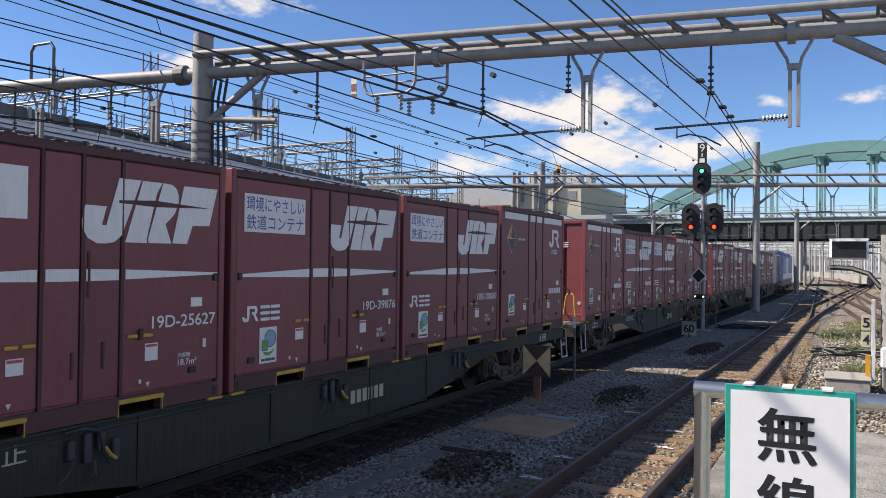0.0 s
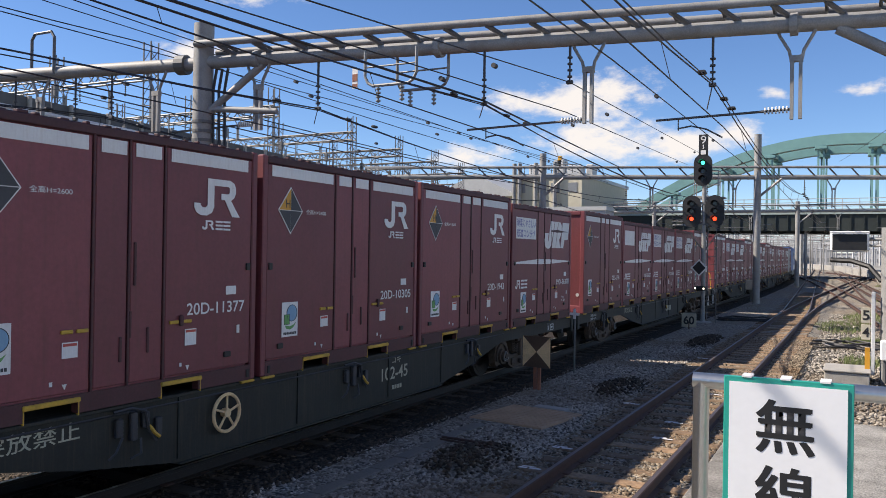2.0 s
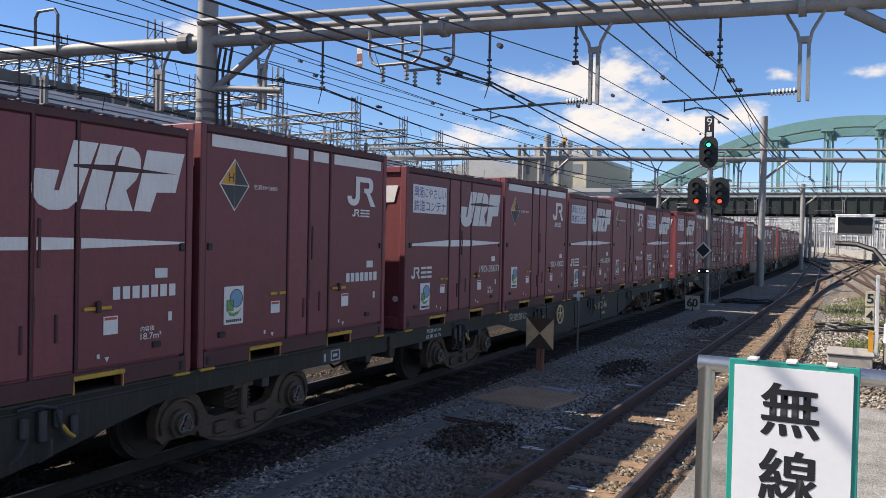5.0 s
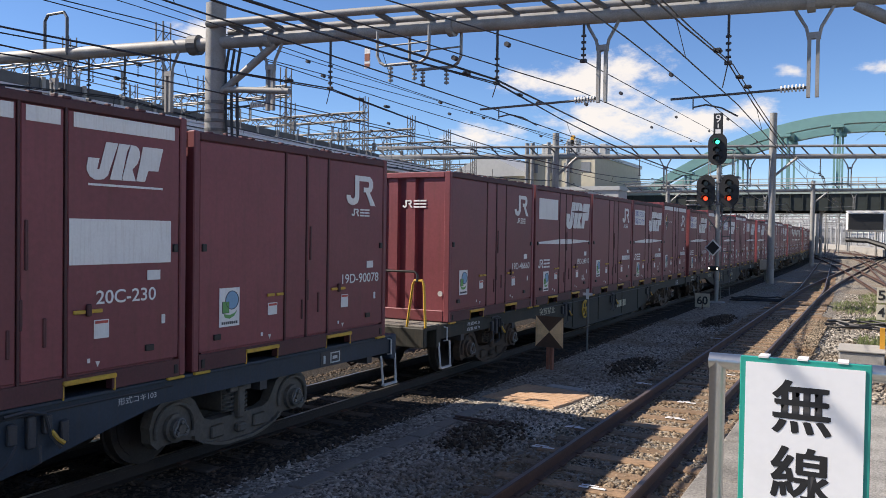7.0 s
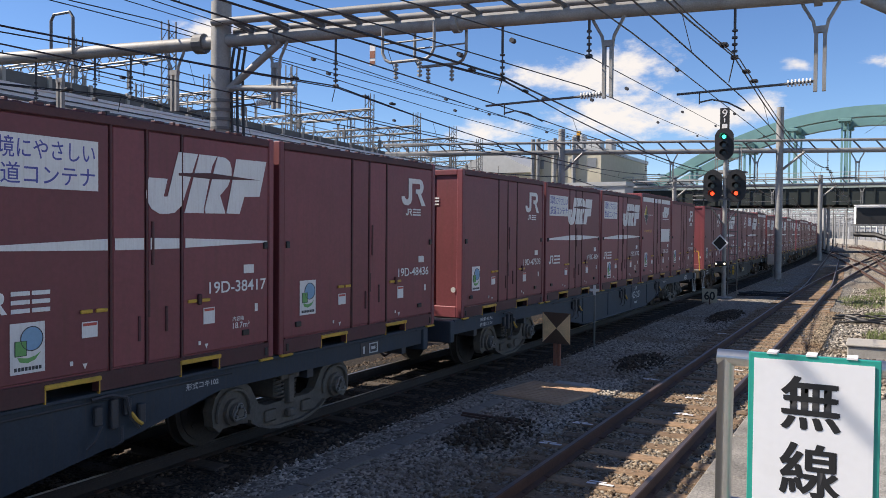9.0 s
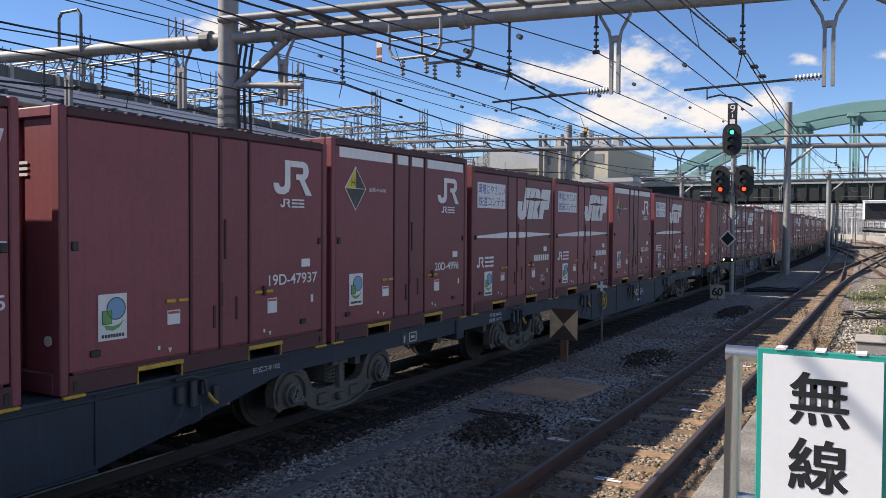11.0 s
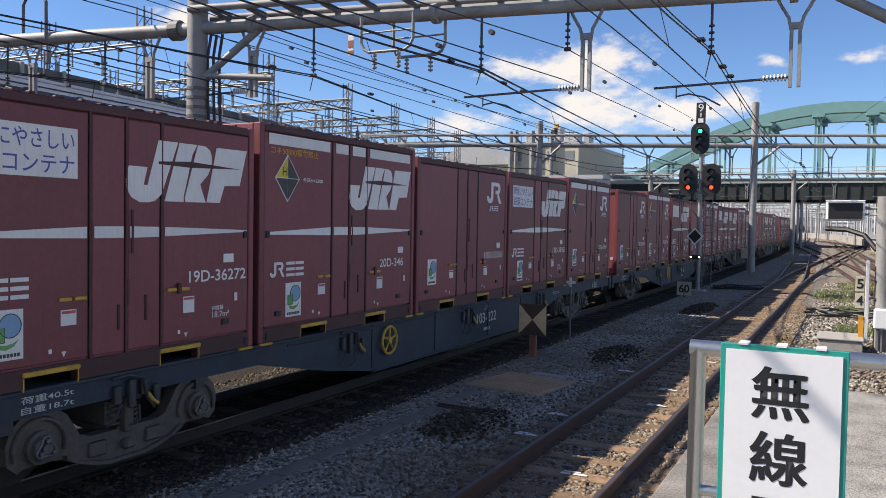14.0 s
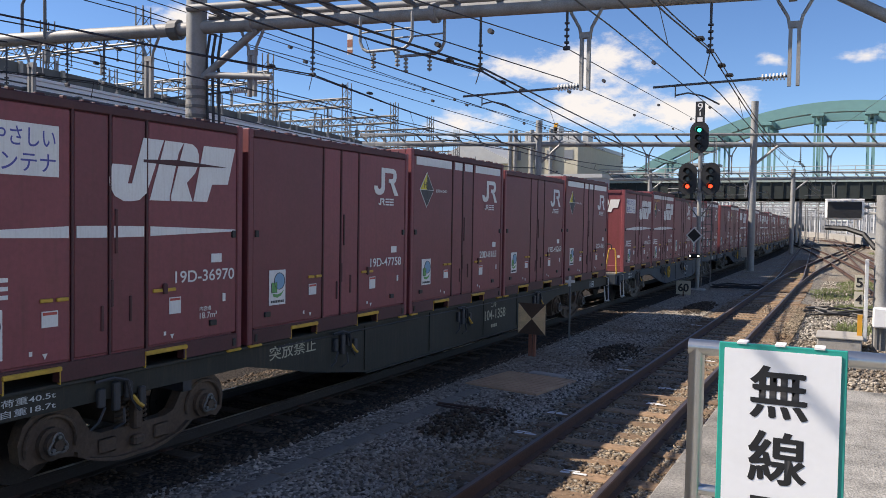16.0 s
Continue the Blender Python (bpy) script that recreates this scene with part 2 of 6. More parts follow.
BALLAST = ballast_material("grey ballast bed", (0.055, 0.049, 0.043), (0.38, 0.345, 0.29), (0.22, 0.175, 0.125), 22, 0.03)
# near-black bed and stones: shade under the train put into the oily colour
OILY_SHADE_BED = ballast_material("track bed darkened by oil and painted shade", (0.008, 0.007, 0.006), (0.034, 0.028, 0.022), (0.024, 0.017, 0.012), 22, 0.03)
OILY_SHADE_STONES = ballast_material("ballast stones dark with oil and painted shade", (0.018, 0.014, 0.011), (0.13, 0.1, 0.075), (0.06, 0.04, 0.026), 3, 0)
STONES = ballast_material("ballast stones", (0.03, 0.027, 0.024), (0.54, 0.49, 0.42), (0.14, 0.1, 0.068), 3, 0)
STONES_BROWN = ballast_material("rusty ballast stones", (0.035, 0.026, 0.018), (0.36, 0.29, 0.21), (0.17, 0.105, 0.06), 3, 0)


# ---- mesh building ----
class Mesh:
    def __init__(self):
        self.v, self.f = [], []

    def add(self, verts, faces):
        o = len(self.v)
        self.v += [tuple(p) for p in verts]
        self.f += [tuple(i + o for i in f) for f in faces]
        return self

    def box(self, x0, x1, y0, y1, z0, z1, c=0.0):
        """A box; c chamfers its upright and level edges."""
        if not c:
            return self.add([(x0, y0, z0), (x1, y0, z0), (x1, y1, z0), (x0, y1, z0), (x0, y0, z1), (x1, y0, z1), (x1, y1, z1), (x0, y1, z1)],
                            [(3, 2, 1, 0), (4, 5, 6, 7), (0, 1, 5, 4), (1, 2, 6, 5), (2, 3, 7, 6), (3, 0, 4, 7)])
        rings = []
        for z, k in ((z0, c), (z0 + c, 0), (z1 - c, 0), (z1, c)):
            a0, a1, b0, b1 = x0 + k, x1 - k, y0 + k, y1 - k
            q = c
            rings.append([(a0 + q, b0, z), (a1 - q, b0, z), (a1, b0 + q, z), (a1, b1 - q, z), (a1 - q, b1, z), (a0 + q, b1, z), (a0, b1 - q, z), (a0, b0 + q, z)])
        return self.loft(rings)

    def loft(self, rings, caps=True, closed=True):
        n = len(rings[0])
        verts = [p for r in rings for p in r]
        faces = []
        for i in range(len(rings) - 1):
            for j in range(n if closed else n - 1):
                k = (j + 1) % n
                faces.append((i * n + j, i * n + k, (i + 1) * n + k, (i + 1) * n + j))
        if caps:
            faces += [tuple(range(n - 1, -1, -1)), tuple(range((len(rings) - 1) * n, len(rings) * n))]
        return self.add(verts, faces)

    def tube(self, pts, r, n=8, r1=None):
        pts = [Vector(p) for p in pts]
        rings, up = [], None
        for i, p in enumerate(pts):
            d = (pts[min(i + 1, len(pts) - 1)] - pts[max(i - 1, 0)]).normalized()
            if up is None:
                up = Vector((0, 0, 1)) if abs(d.z) < 0.9 else Vector((1, 0, 0))
            s = d.cross(up).normalized()
            up = s.cross(d).normalized()
            q = r if r1 is None else r + (r1 - r) * i / (len(pts) - 1)
            rings.append([p + s * (q * math.cos(2 * math.pi * k / n)) + up * (q * math.sin(2 * math.pi * k / n)) for k in range(n)])
        return self.loft(rings)

    def prism_x(self, poly, x0, x1):
        """A (y, z) outline carried from x0 to x1."""
        return self.loft([[(x0, a, b) for a, b in poly], [(x1, a, b) for a, b in poly]])

    def prism_y(self, poly, y0, y1):
        return self.loft([[(a, y0, b) for a, b in poly], [(a, y1, b) for a, b in poly]])

    def prism_z(self, poly, z0, z1):
        return self.loft([[(a, b, z0) for a, b in poly], [(a, b, z1) for a, b in poly]])

    def disc_x(self, y, z, r, x0, x1, n=20):
        return self.prism_x([(y + r * math.cos(2 * math.pi * k / n), z + r * math.sin(2 * math.pi * k / n)) for k in range(n)], x0, x1)

    def disc_y(self, x, z, r, y0, y1, n=20):
        return self.prism_y([(x + r * math.cos(2 * math.pi * k / n), z + r * math.sin(2 * math.pi * k / n)) for k in range(n)], y0, y1)

    def ring_x(self, y, z, r, t, x, n=20):
        pts = [(x, y + r * math.cos(2 * math.pi * k / n), z + r * math.sin(2 * math.pi * k / n)) for k in range(n + 1)]
        return self.tube(pts, t, 6)

    def data(self, name, smooth=False):
        me = bpy.data.meshes.new(name)
        me.from_pydata(self.v, [], self.f)
        bm = bmesh.new()
        bm.from_mesh(me)
        bmesh.ops.recalc_face_normals(bm, faces=bm.faces)
        bm.to_mesh(me)
        bm.free()
        if smooth:
            me.shade_smooth()
            me.set_sharp_from_angle(angle=radians(40))
        return me


def shape(name, build, mat, smooth=False):
    """A mesh datablock with its material, to be shared by parts."""
    me = build.data(name, smooth) if isinstance(build, Mesh) else build
    me.materials.clear()
    me.materials.append(mat)
    return me


def part(name, me, parent, label="", at=None):
    ob = new(name, me)
    ob.parent = parent
    if at is not None:
        ob.matrix_basis = at
    if label:
        ob["label"] = label
    return ob


def thing(name, label, category, m=None, group="", kind=""):
    ob = new(name)
    ob.empty_display_size = 0.2
    if m is not None:
        ob.matrix_basis = m
    return tagged(ob, label, category, group, kind)


def lettering(text, height, mat, width=None, thick=0.0):
    """Upright flat lettering in the plane x = 0, reading along +y, its left foot at the origin."""
    cu = bpy.data.curves.new("lettering", "FONT")
    cu.body, cu.size, cu.offset = text, 1.0, thick
    tmp = new("tmp", cu)
    bpy.context.view_layer.update()
    me = bpy.data.meshes.new_from_object(tmp.evaluated_get(bpy.context.evaluated_depsgraph_get()))
    bpy.data.objects.remove(tmp)
    bpy.data.curves.remove(cu)
    co = np.zeros(len(me.vertices) * 3)
    me.vertices.foreach_get("co", co)
    co = co.reshape(-1, 3)
    lo, hi = co.min(0), co.max(0)
    k = height / (hi[1] - lo[1])
    kx = k if width is None else width / (hi[0] - lo[0])
    out = np.stack([np.zeros(len(co)), (co[:, 0] - lo[0]) * kx, (co[:, 1] - lo[1]) * k], 1)
    me.vertices.foreach_set("co", out.ravel())
    me.update()
    me.materials.clear()
    me.materials.append(mat)
    return me


# ---- ground and tracks ----
TRACK_1, TRACK_2, TRACK_3 = -2.58, -7.40, -12.0
CURVE_START, CURVE_R = 60.0, 1200.0


def bend(y, start=CURVE_START, radius=CURVE_R):
    """Sideways shift to the left and heading of a line that leaves the straight at start."""
    if y <= start:
        return 0.0, 0.0
    a = (y - start) / radius
    return -radius * (1 - math.cos(a)), a


GROUND_Z = -0.17


def ground():
    g = Mesh()
    xs = [-3000, -600, -120, -40, -14, -9.3, -8.8, -6.05, -5.6, -3.95, -3.6, -1.6, -1.1, 4, 20, 80, 500, 3000]
    zs = {-9.3: -0.32, -8.8: GROUND_Z, -6.05: GROUND_Z, -5.6: -0.13, -3.95: -0.15, -3.6: GROUND_Z, -1.6: GROUND_Z, -1.1: -0.3}
    ys = [-600, -60, -10, 0, 10, 20, 30, 45, 60, 80, 110, 150, 220, 400, 900, 4000]
    for y in ys:
        for x in xs:
            g.v.append((x, y, zs.get(x, -0.3 if x < -9 or x > 3 else GROUND_Z)))
    w = len(xs)
    for j in range(len(ys) - 1):
        for i in range(w - 1):
            g.f.append((j * w + i, j * w + i + 1, (j + 1) * w + i + 1, (j + 1) * w + i))
    ob = new("ground", shape("ground", g, BALLAST))
    tagged(ob, "grey crushed-stone railway ballast with rusty patches", "ground", kind="structure")


ground()


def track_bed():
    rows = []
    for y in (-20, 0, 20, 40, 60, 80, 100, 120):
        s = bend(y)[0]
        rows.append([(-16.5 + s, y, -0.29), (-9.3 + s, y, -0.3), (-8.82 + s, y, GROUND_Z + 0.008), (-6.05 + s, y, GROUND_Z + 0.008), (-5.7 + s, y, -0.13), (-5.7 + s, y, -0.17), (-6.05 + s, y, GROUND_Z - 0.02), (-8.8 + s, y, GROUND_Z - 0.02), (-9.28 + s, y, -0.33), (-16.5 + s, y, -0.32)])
    ob = new("track_bed", shape("track_bed", Mesh().loft(rows), OILY_SHADE_BED))
    tagged(ob, "ballast under the freight train's tracks, dark with oil and painted shade", "ground", kind="structure")


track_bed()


def stones(name, label, x0, x1, y0, y1, count, size, z, mat, seed, keep=None, rise=None):
    rs = np.random.RandomState(seed)
    base = np.array([(1, 0, 0), (0, 1, 0), (-1, 0, 0), (0, -1, 0), (0, 0, 1), (0.1, 0.1, -0.6)], float)
    tri = np.array([(0, 1, 4), (1, 2, 4), (2, 3, 4), (3, 0, 4), (1, 0, 5), (2, 1, 5), (3, 2, 5), (0, 3, 5)])
    # denser towards the near end
    u = rs.rand(count)
    y = y0 + (y1 - y0) * u ** 1.6
    x = x0 + (x1 - x0) * rs.rand(count)
    if keep is not None:
        ok = keep(x, y)
        x, y = x[ok], y[ok]
    n = len(x)
    s = size * (0.6 + 0.8 * rs.rand(n, 1, 1))
    shp = base[None] * (0.65 + 0.7 * rs.rand(n, 6, 1)) * np.array([1, 1, 0.75])
    a = rs.rand(n) * 6.283
    b = (rs.rand(n) - 0.5) * 1.6
    ca, sa, cb, sb = np.cos(a), np.sin(a), np.cos(b), np.sin(b)
    px, py, pz = shp[..., 0], shp[..., 1], shp[..., 2]
    py, pz = py * cb[:, None] - pz * sb[:, None], py * sb[:, None] + pz * cb[:, None]
    px, py = px * ca[:, None] - py * sa[:, None], px * sa[:, None] + py * ca[:, None]
    v = np.stack([px, py, pz], -1) * s
    zz = z + rs.rand(n) * size * 0.7
    if rise is not None:
        zz = zz + rise(x, y)
    v += np.stack([x, y, zz], -1)[:, None]
    f = (tri[None] + (np.arange(n) * 6)[:, None, None]).reshape(-1, 3)
    me = bpy.data.meshes.new(name)
    me.vertices.add(n * 6)
    me.vertices.foreach_set("co", v.ravel())
    me.loops.add(f.size)
    me.loops.foreach_set("vertex_index", f.ravel().astype(np.int32))
    me.polygons.add(len(f))
    me.polygons.foreach_set("loop_start", np.arange(0, f.size, 3, dtype=np.int32))
    me.update(calc_edges=True)
    me.materials.append(mat)
    tagged(new(name, me), label, "ballast", kind="stuff")


def not_on_plate(x, y):
    return ~((x > -5.4) & (x < -4.05) & (y > 11.4) & (y < 13.05)) & ~((np.abs(x + 5.15) < 0.14) & (y < 11.4))


stones("ballast_stones", "loose grey ballast stones between the tracks", -5.8, -3.75, 3.5, 26, 60000, 0.031, -0.165, STONES, 11, not_on_plate)
stones("ballast_stones", "rust-stained ballast stones in the track bed", -3.75, -1.2, 3.0, 30, 60000, 0.031, -0.192, STONES_BROWN, 12)
# stones under the wagons, coloured for shade as well as oil
stones("ballast_stones", "ballast stones under the freight train, dark with oil and painted shade", -9.0, -5.7, 4.5, 24, 36000, 0.034, -0.195, OILY_SHADE_STONES, 13,
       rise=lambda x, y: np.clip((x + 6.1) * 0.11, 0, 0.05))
stones("ballast_stones", "pale ballast stones beyond the platform end", -1.2, 4.5, 8.6, 45, 30000, 0.042, -0.3, STONES, 14)


def heap(cx, cy, rx, ry, high, seed):
    """A low oily heap of spilt stones."""
    far = lambda x, y: ((x - cx) / rx) ** 2 + ((y - cy) / ry) ** 2
    stones("stone_heap", "low heap of oily black ballast stones beside the trough", cx - rx, cx + rx, cy - ry, cy + ry, int(900 * rx * ry / 0.6), 0.03, -0.18, OILY_SHADE_STONES, seed,
           lambda x, y: far(x, y) < 0.12 + 0.88 * np.mod(np.sin(x * 91.7 + y * 57.3) * 437.5, 1.0), lambda x, y: high * np.clip(1 - far(x, y), 0, 1) ** 0.8)


heap(-4.35, 9.4, 0.62, 1.05, 0.13, 15)
heap(-4.2, 16.1, 0.55, 1.5, 0.1, 16)
heap(-4.25, 26.3, 0.5, 2.6, 0.1, 17)


def rail_profile():
    return [(-0.064, -0.155), (0.064, -0.155), (0.064, -0.142), (0.012, -0.125), (0.009, -0.045), (0.033, -0.035), (0.033, -0.004),
            (0.026, 0.0), (-0.026, 0.0), (-0.033, -0.004), (-0.033, -0.035), (-0.009, -0.045), (-0.012, -0.125), (-0.064, -0.142)]


def track_line(xc, ys, line):
    return [(xc + line(y), y) for y in ys]


def rails(parent, centre, half=0.5335 + 0.033, band=DULL_BAND, side_paint=RAIL_RUST):
    """Two rails along a centre line of (x, y) points: a rusty rail and a worn running band on its head."""
    for side in (-1, 1):
        rings, top = [], []
        for i, (x, y) in enumerate(centre):
            x2, y2 = centre[min(i + 1, len(centre) - 1)]
            x1, y1 = centre[max(i - 1, 0)]
            d = Vector((x2 - x1, y2 - y1)).normalized()
            nx, ny = d.y, -d.x
            o = side * half
            rings.append([(x + nx * (o + a), y + ny * (o + a), b) for a, b in rail_profile()])
            top.append([(x + nx * (o + a), y + ny * (o + a), b) for a, b in ((-0.022, 0.0005), (0.022, 0.0005), (0.022, 0.003), (-0.022, 0.003))])
        r = part("rail", shape("rail", Mesh().loft(rings), side_paint), parent)
        part("running_band", shape("running_band", Mesh().loft(top), band), r, "worn steel running band")


YS_NEAR = [-30, 0, 20, 40, 60, 70, 80, 95, 110, 130, 160, 200, 260, 340]


def track(label, xc, line, ys, sleepers, seed):
    t = thing("railway_track", label, "track", kind="structure")
    # the two further tracks take the colours with shade painted in
    rails(t, track_line(xc, ys, line), band=DULL_BAND if xc > -4 else BRIGHT_STEEL, side_paint=RAIL_RUST if xc > -4 else OILY_SHADE_RAIL)
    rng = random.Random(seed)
    wood = [shape("sleeper", Mesh().box(-1.05, 1.05, -0.11, 0.11, -0.3, -0.145 - 0.006 * k, 0.012), SLEEPER if xc > -4 else OILY_SHADE_SLEEPER) for k in range(3)]
    clip = shape("rail_clip", Mesh().box(-0.64, -0.48, -0.075, 0.075, -0.15, -0.128, 0.01).box(0.48, 0.64, -0.075, 0.075, -0.15, -0.128, 0.01), RAIL_RUST)
    y, i = sleepers[0], 0
    while y < sleepers[1]:
        m = pose(xc + line(y) + rng.uniform(-0.03, 0.03), y + rng.uniform(-0.03, 0.03), rng.uniform(-0.008, 0.008), 0, 0, rng.uniform(-1.2, 1.2))
        s = part("sleeper", rng.choice(wood), t, at=m)
        if y < 32:
            part("tie_plate", clip, s)
        y += 0.62
        if xc > -4 and i in MARKED:
            part("paint_mark", shared_mark(), s, "white paint mark", pose(MARKED[i], 0, 0))
        i += 1
    return t


MARKED = {9: 0.05, 11: -1.0, 13: -1.0, 15: 0.1, 17: 0.0, 19: -0.95, 22: 0.15, 26: 0.05, 31: -1.0}
MARKS = []


def shared_mark():
    """Worn white dashes brushed on a sleeper's top."""
    if not MARKS:
        MARKS.append(shape("paint_mark", Mesh().box(-0.13, -0.03, -0.05, 0.0, -0.143, -0.1385).box(0.0, 0.15, -0.04, 0.01, -0.143, -0.1385).box(-0.12, 0.06, 0.035, 0.06, -0.143, -0.1385), WHITE_PAINT))
    return MARKS[0]


def turnout(y):
    """The near track swings left through its turnout and runs on straight."""
    return 0.0 if y < 36 else -(y - 36) ** 2 / 560 if y < 46 else -0.18 - 0.036 * (y - 46)


track("rusty rails on weathered sleepers in brown ballast beside the platform", TRACK_1, turnout, [-30, 0, 20, 34, 36, 38, 40, 42, 44, 46, 50, 60, 80, 110, 160, 220], (2.5, 70), 1)
track("rails on sleepers beneath the freight train", TRACK_2, lambda y: bend(y)[0], YS_NEAR, (3.5, 60), 2)
track("rails of the further track behind the freight train", TRACK_3, lambda y: bend(y)[0], YS_NEAR, (4, 30), 3)


def branch(label, pts):
    t = thing("railway_track", label, "track", kind="structure")
    fine = []
    for i in range(len(pts) - 1):
        p0, p1, p2, p3 = (Vector(pts[max(i - 1, 0)]), Vector(pts[i]), Vector(pts[i + 1]), Vector(pts[min(i + 2, len(pts) - 1)]))
        for k in range(8):
            u = k / 8
            q = 0.5 * ((2 * p1) + (p2 - p0) * u + (2 * p0 - 5 * p1 + 4 * p2 - p3) * u * u + (3 * p1 - p0 - 3 * p2 + p3) * u ** 3)
            fine.append((q.x, q.y))
    rails(t, fine + [pts[-1]])


branch("rusty turnout rails curving away from the near track", [(-2.58, 36), (-2.43, 46), (-1.95, 60), (-1.45, 72), (-0.35, 97), (1.5, 135)])
branch("rusty crossover rails cutting across the yard", [(1.5, 33), (0.5, 47), (-0.9, 64), (-2.8, 84.6), (-5.1, 107), (-9.0, 140)])
branch("rusty yard rails beyond the platform", [(1.9, 36), (1.25, 50), (0.65, 68), (-0.4, 99), (-2.9, 160), (-6.5, 242)])
branch("rusty connecting rails between the turnouts", [(3.2, 42), (1.6, 62), (0.6, 80), (-0.4, 99), (-2.4, 125)])
branch("rusty yard rails running along the far side", [(6.6, 40), (6.4, 60), (5.4, 85), (2.0, 120), (-6.0, 170)])


# ---- freight train ----
CL, GAP = 3.715, 0.10
LOAD = 5 * CL + 4 * GAP
WIDE = {5: 0.25, 6: 0.25}  # extra room on both sides of the middle container
PLATFORM_ENDS = (-1, 3, 7)  # wagons with a railed platform behind their load
DECK = 1.0
# where the rear of each wagon's load stands at the start, along the track
STARTS = {-4: 80.3, -3: 60.1, -2: 40.0, -1: 19.9, 0: -0.82, 1: -20.86, 2: -40.9, 3: -60.45, 4: -81.38, 5: -101.8, 6: -121.45, 7: -141.3, 8: -162.2, 9: -182.3}


def slot_start(k, slot):
    return slot * (CL + GAP) + WIDE.get(k, 0) * ((slot > 1) + (slot > 2))


# the train's lead over a steady roll, in metres, at these seconds
LEAD_T, LEAD = (0.0, 1.0, 3.0, 4.0, 5.5, 6.5, 7.0, 8.0, 9.0, 11.3, 12.3, 13.9, 14.3, 16.0), (0.08, -0.03, -0.1, -0.06, -0.3, -0.39, -0.22, 0.0, 0.24, 0.02, -0.1, -0.03, 0.08, 0.02)


def rear_at(k, t):
    """Distance along the track of the rear of wagon k's last container."""
    return 10.35 * t + float(np.interp(t, LEAD_T, LEAD)) + STARTS[k]


def on_track(s, z):
    dx, a = bend(s)
    return Matrix.Translation((TRACK_2 + dx, s, z)) @ pose(0, 0, 0, 0, 0, math.degrees(a))


HL, HW = CL / 2, 1.225
SEAMS = [-HL + 0.07, -HL + 1.48, -HL + 1.89, -HL + 2.33, HL - 0.07]


def door_panel(i, h):
    return Mesh().box(HW - 0.034, HW - 0.012, SEAMS[i] + 0.022, SEAMS[i + 1] - 0.022, 0.19, h - 0.1, 0.008)


def door_bar(i, h):
    return Mesh().box(HW - 0.03, HW - 0.003, SEAMS[i] - 0.013, SEAMS[i] + 0.013, 0.16, h - 0.08, 0.005)


def end_panel(sy, h):
    """A pressed end with five deep upright grooves."""
    prof = [(-HW + 0.1, 0)]
    for k in range(5):
        a = -0.755 + 0.345 * k
        prof += [(a - 0.085, 0), (a - 0.07, -0.075), (a + 0.065, -0.075), (a + 0.085, 0)]
    prof += [(HW - 0.1, 0)]
    y = sy * (HL - 0.035)
    return Mesh().loft([[(a, y + sy * b, 0.19) for a, b in prof], [(a, y + sy * b, h - 0.1) for a, b in prof]], caps=False, closed=False)


def corner_post(sx, sy, h):
    return Mesh().box(*sorted((sx * HW, sx * (HW - 0.11))), *sorted((sy * HL, sy * (HL - 0.085))), 0.0, h, 0.012)


def top_rail(sx, h):
    m = Mesh().box(*sorted((sx * (HW - 0.002), sx * (HW - 0.09))), -HL + 0.085, HL - 0.085, h - 0.095, h - 0.004, 0.012)
    rng = random.Random(9)
    y = -HL + 0.2
    while y < HL - 0.25:  # bent roof clips and dried dirt along the edge
        w = rng.uniform(0.03, 0.13)
        m.box(*sorted((sx * (HW - 0.004 - rng.uniform(0, 0.02)), sx * (HW - 0.07))), y, y + w, h - 0.006, h + rng.uniform(0.004, 0.026), 0.004)
        y += w + rng.uniform(0.02, 0.22)
    return m


def bottom_sill(sx):
    out = [(-HL + 0.085, 0.0), (-HL + 0.82, 0.0), (-HL + 0.82, 0.115), (-HL + 1.34, 0.115), (-HL + 1.34, 0.0), (-HL + 2.32, 0.0), (-HL + 2.32, 0.115),
           (-HL + 2.82, 0.115), (-HL + 2.82, 0.0), (HL - 0.085, 0.0), (HL - 0.085, 0.17), (-HL + 0.085, 0.17)]
    return Mesh().prism_x(out, *sorted((sx * (HW - 0.002), sx * (HW - 0.09))))


def end_rail_bar(sy, z0, z1):
    return Mesh().box(-HW + 0.11, HW - 0.11, *sorted((sy * (HL - 0.003), sy * (HL - 0.08))), z0, z1, 0.012)


CX = 1.225  # the side that faces the platform


def poly(points, x=0.0, t=0.004):
    return Mesh().prism_x(points, x, x + t)


def many(polys, x=0.0, t=0.004):
    m = Mesh()
    for p in polys:
        m.prism_x(p, x, x + t)
    return m


def rect(y0, y1, z0, z1):
    return [(y0, z0), (y1, z0), (y1, z1), (y0, z1)]


def oval(y, z, a, b, n=16):
    return [(y + a * math.cos(2 * math.pi * k / n), z + b * math.sin(2 * math.pi * k / n)) for k in range(n)]


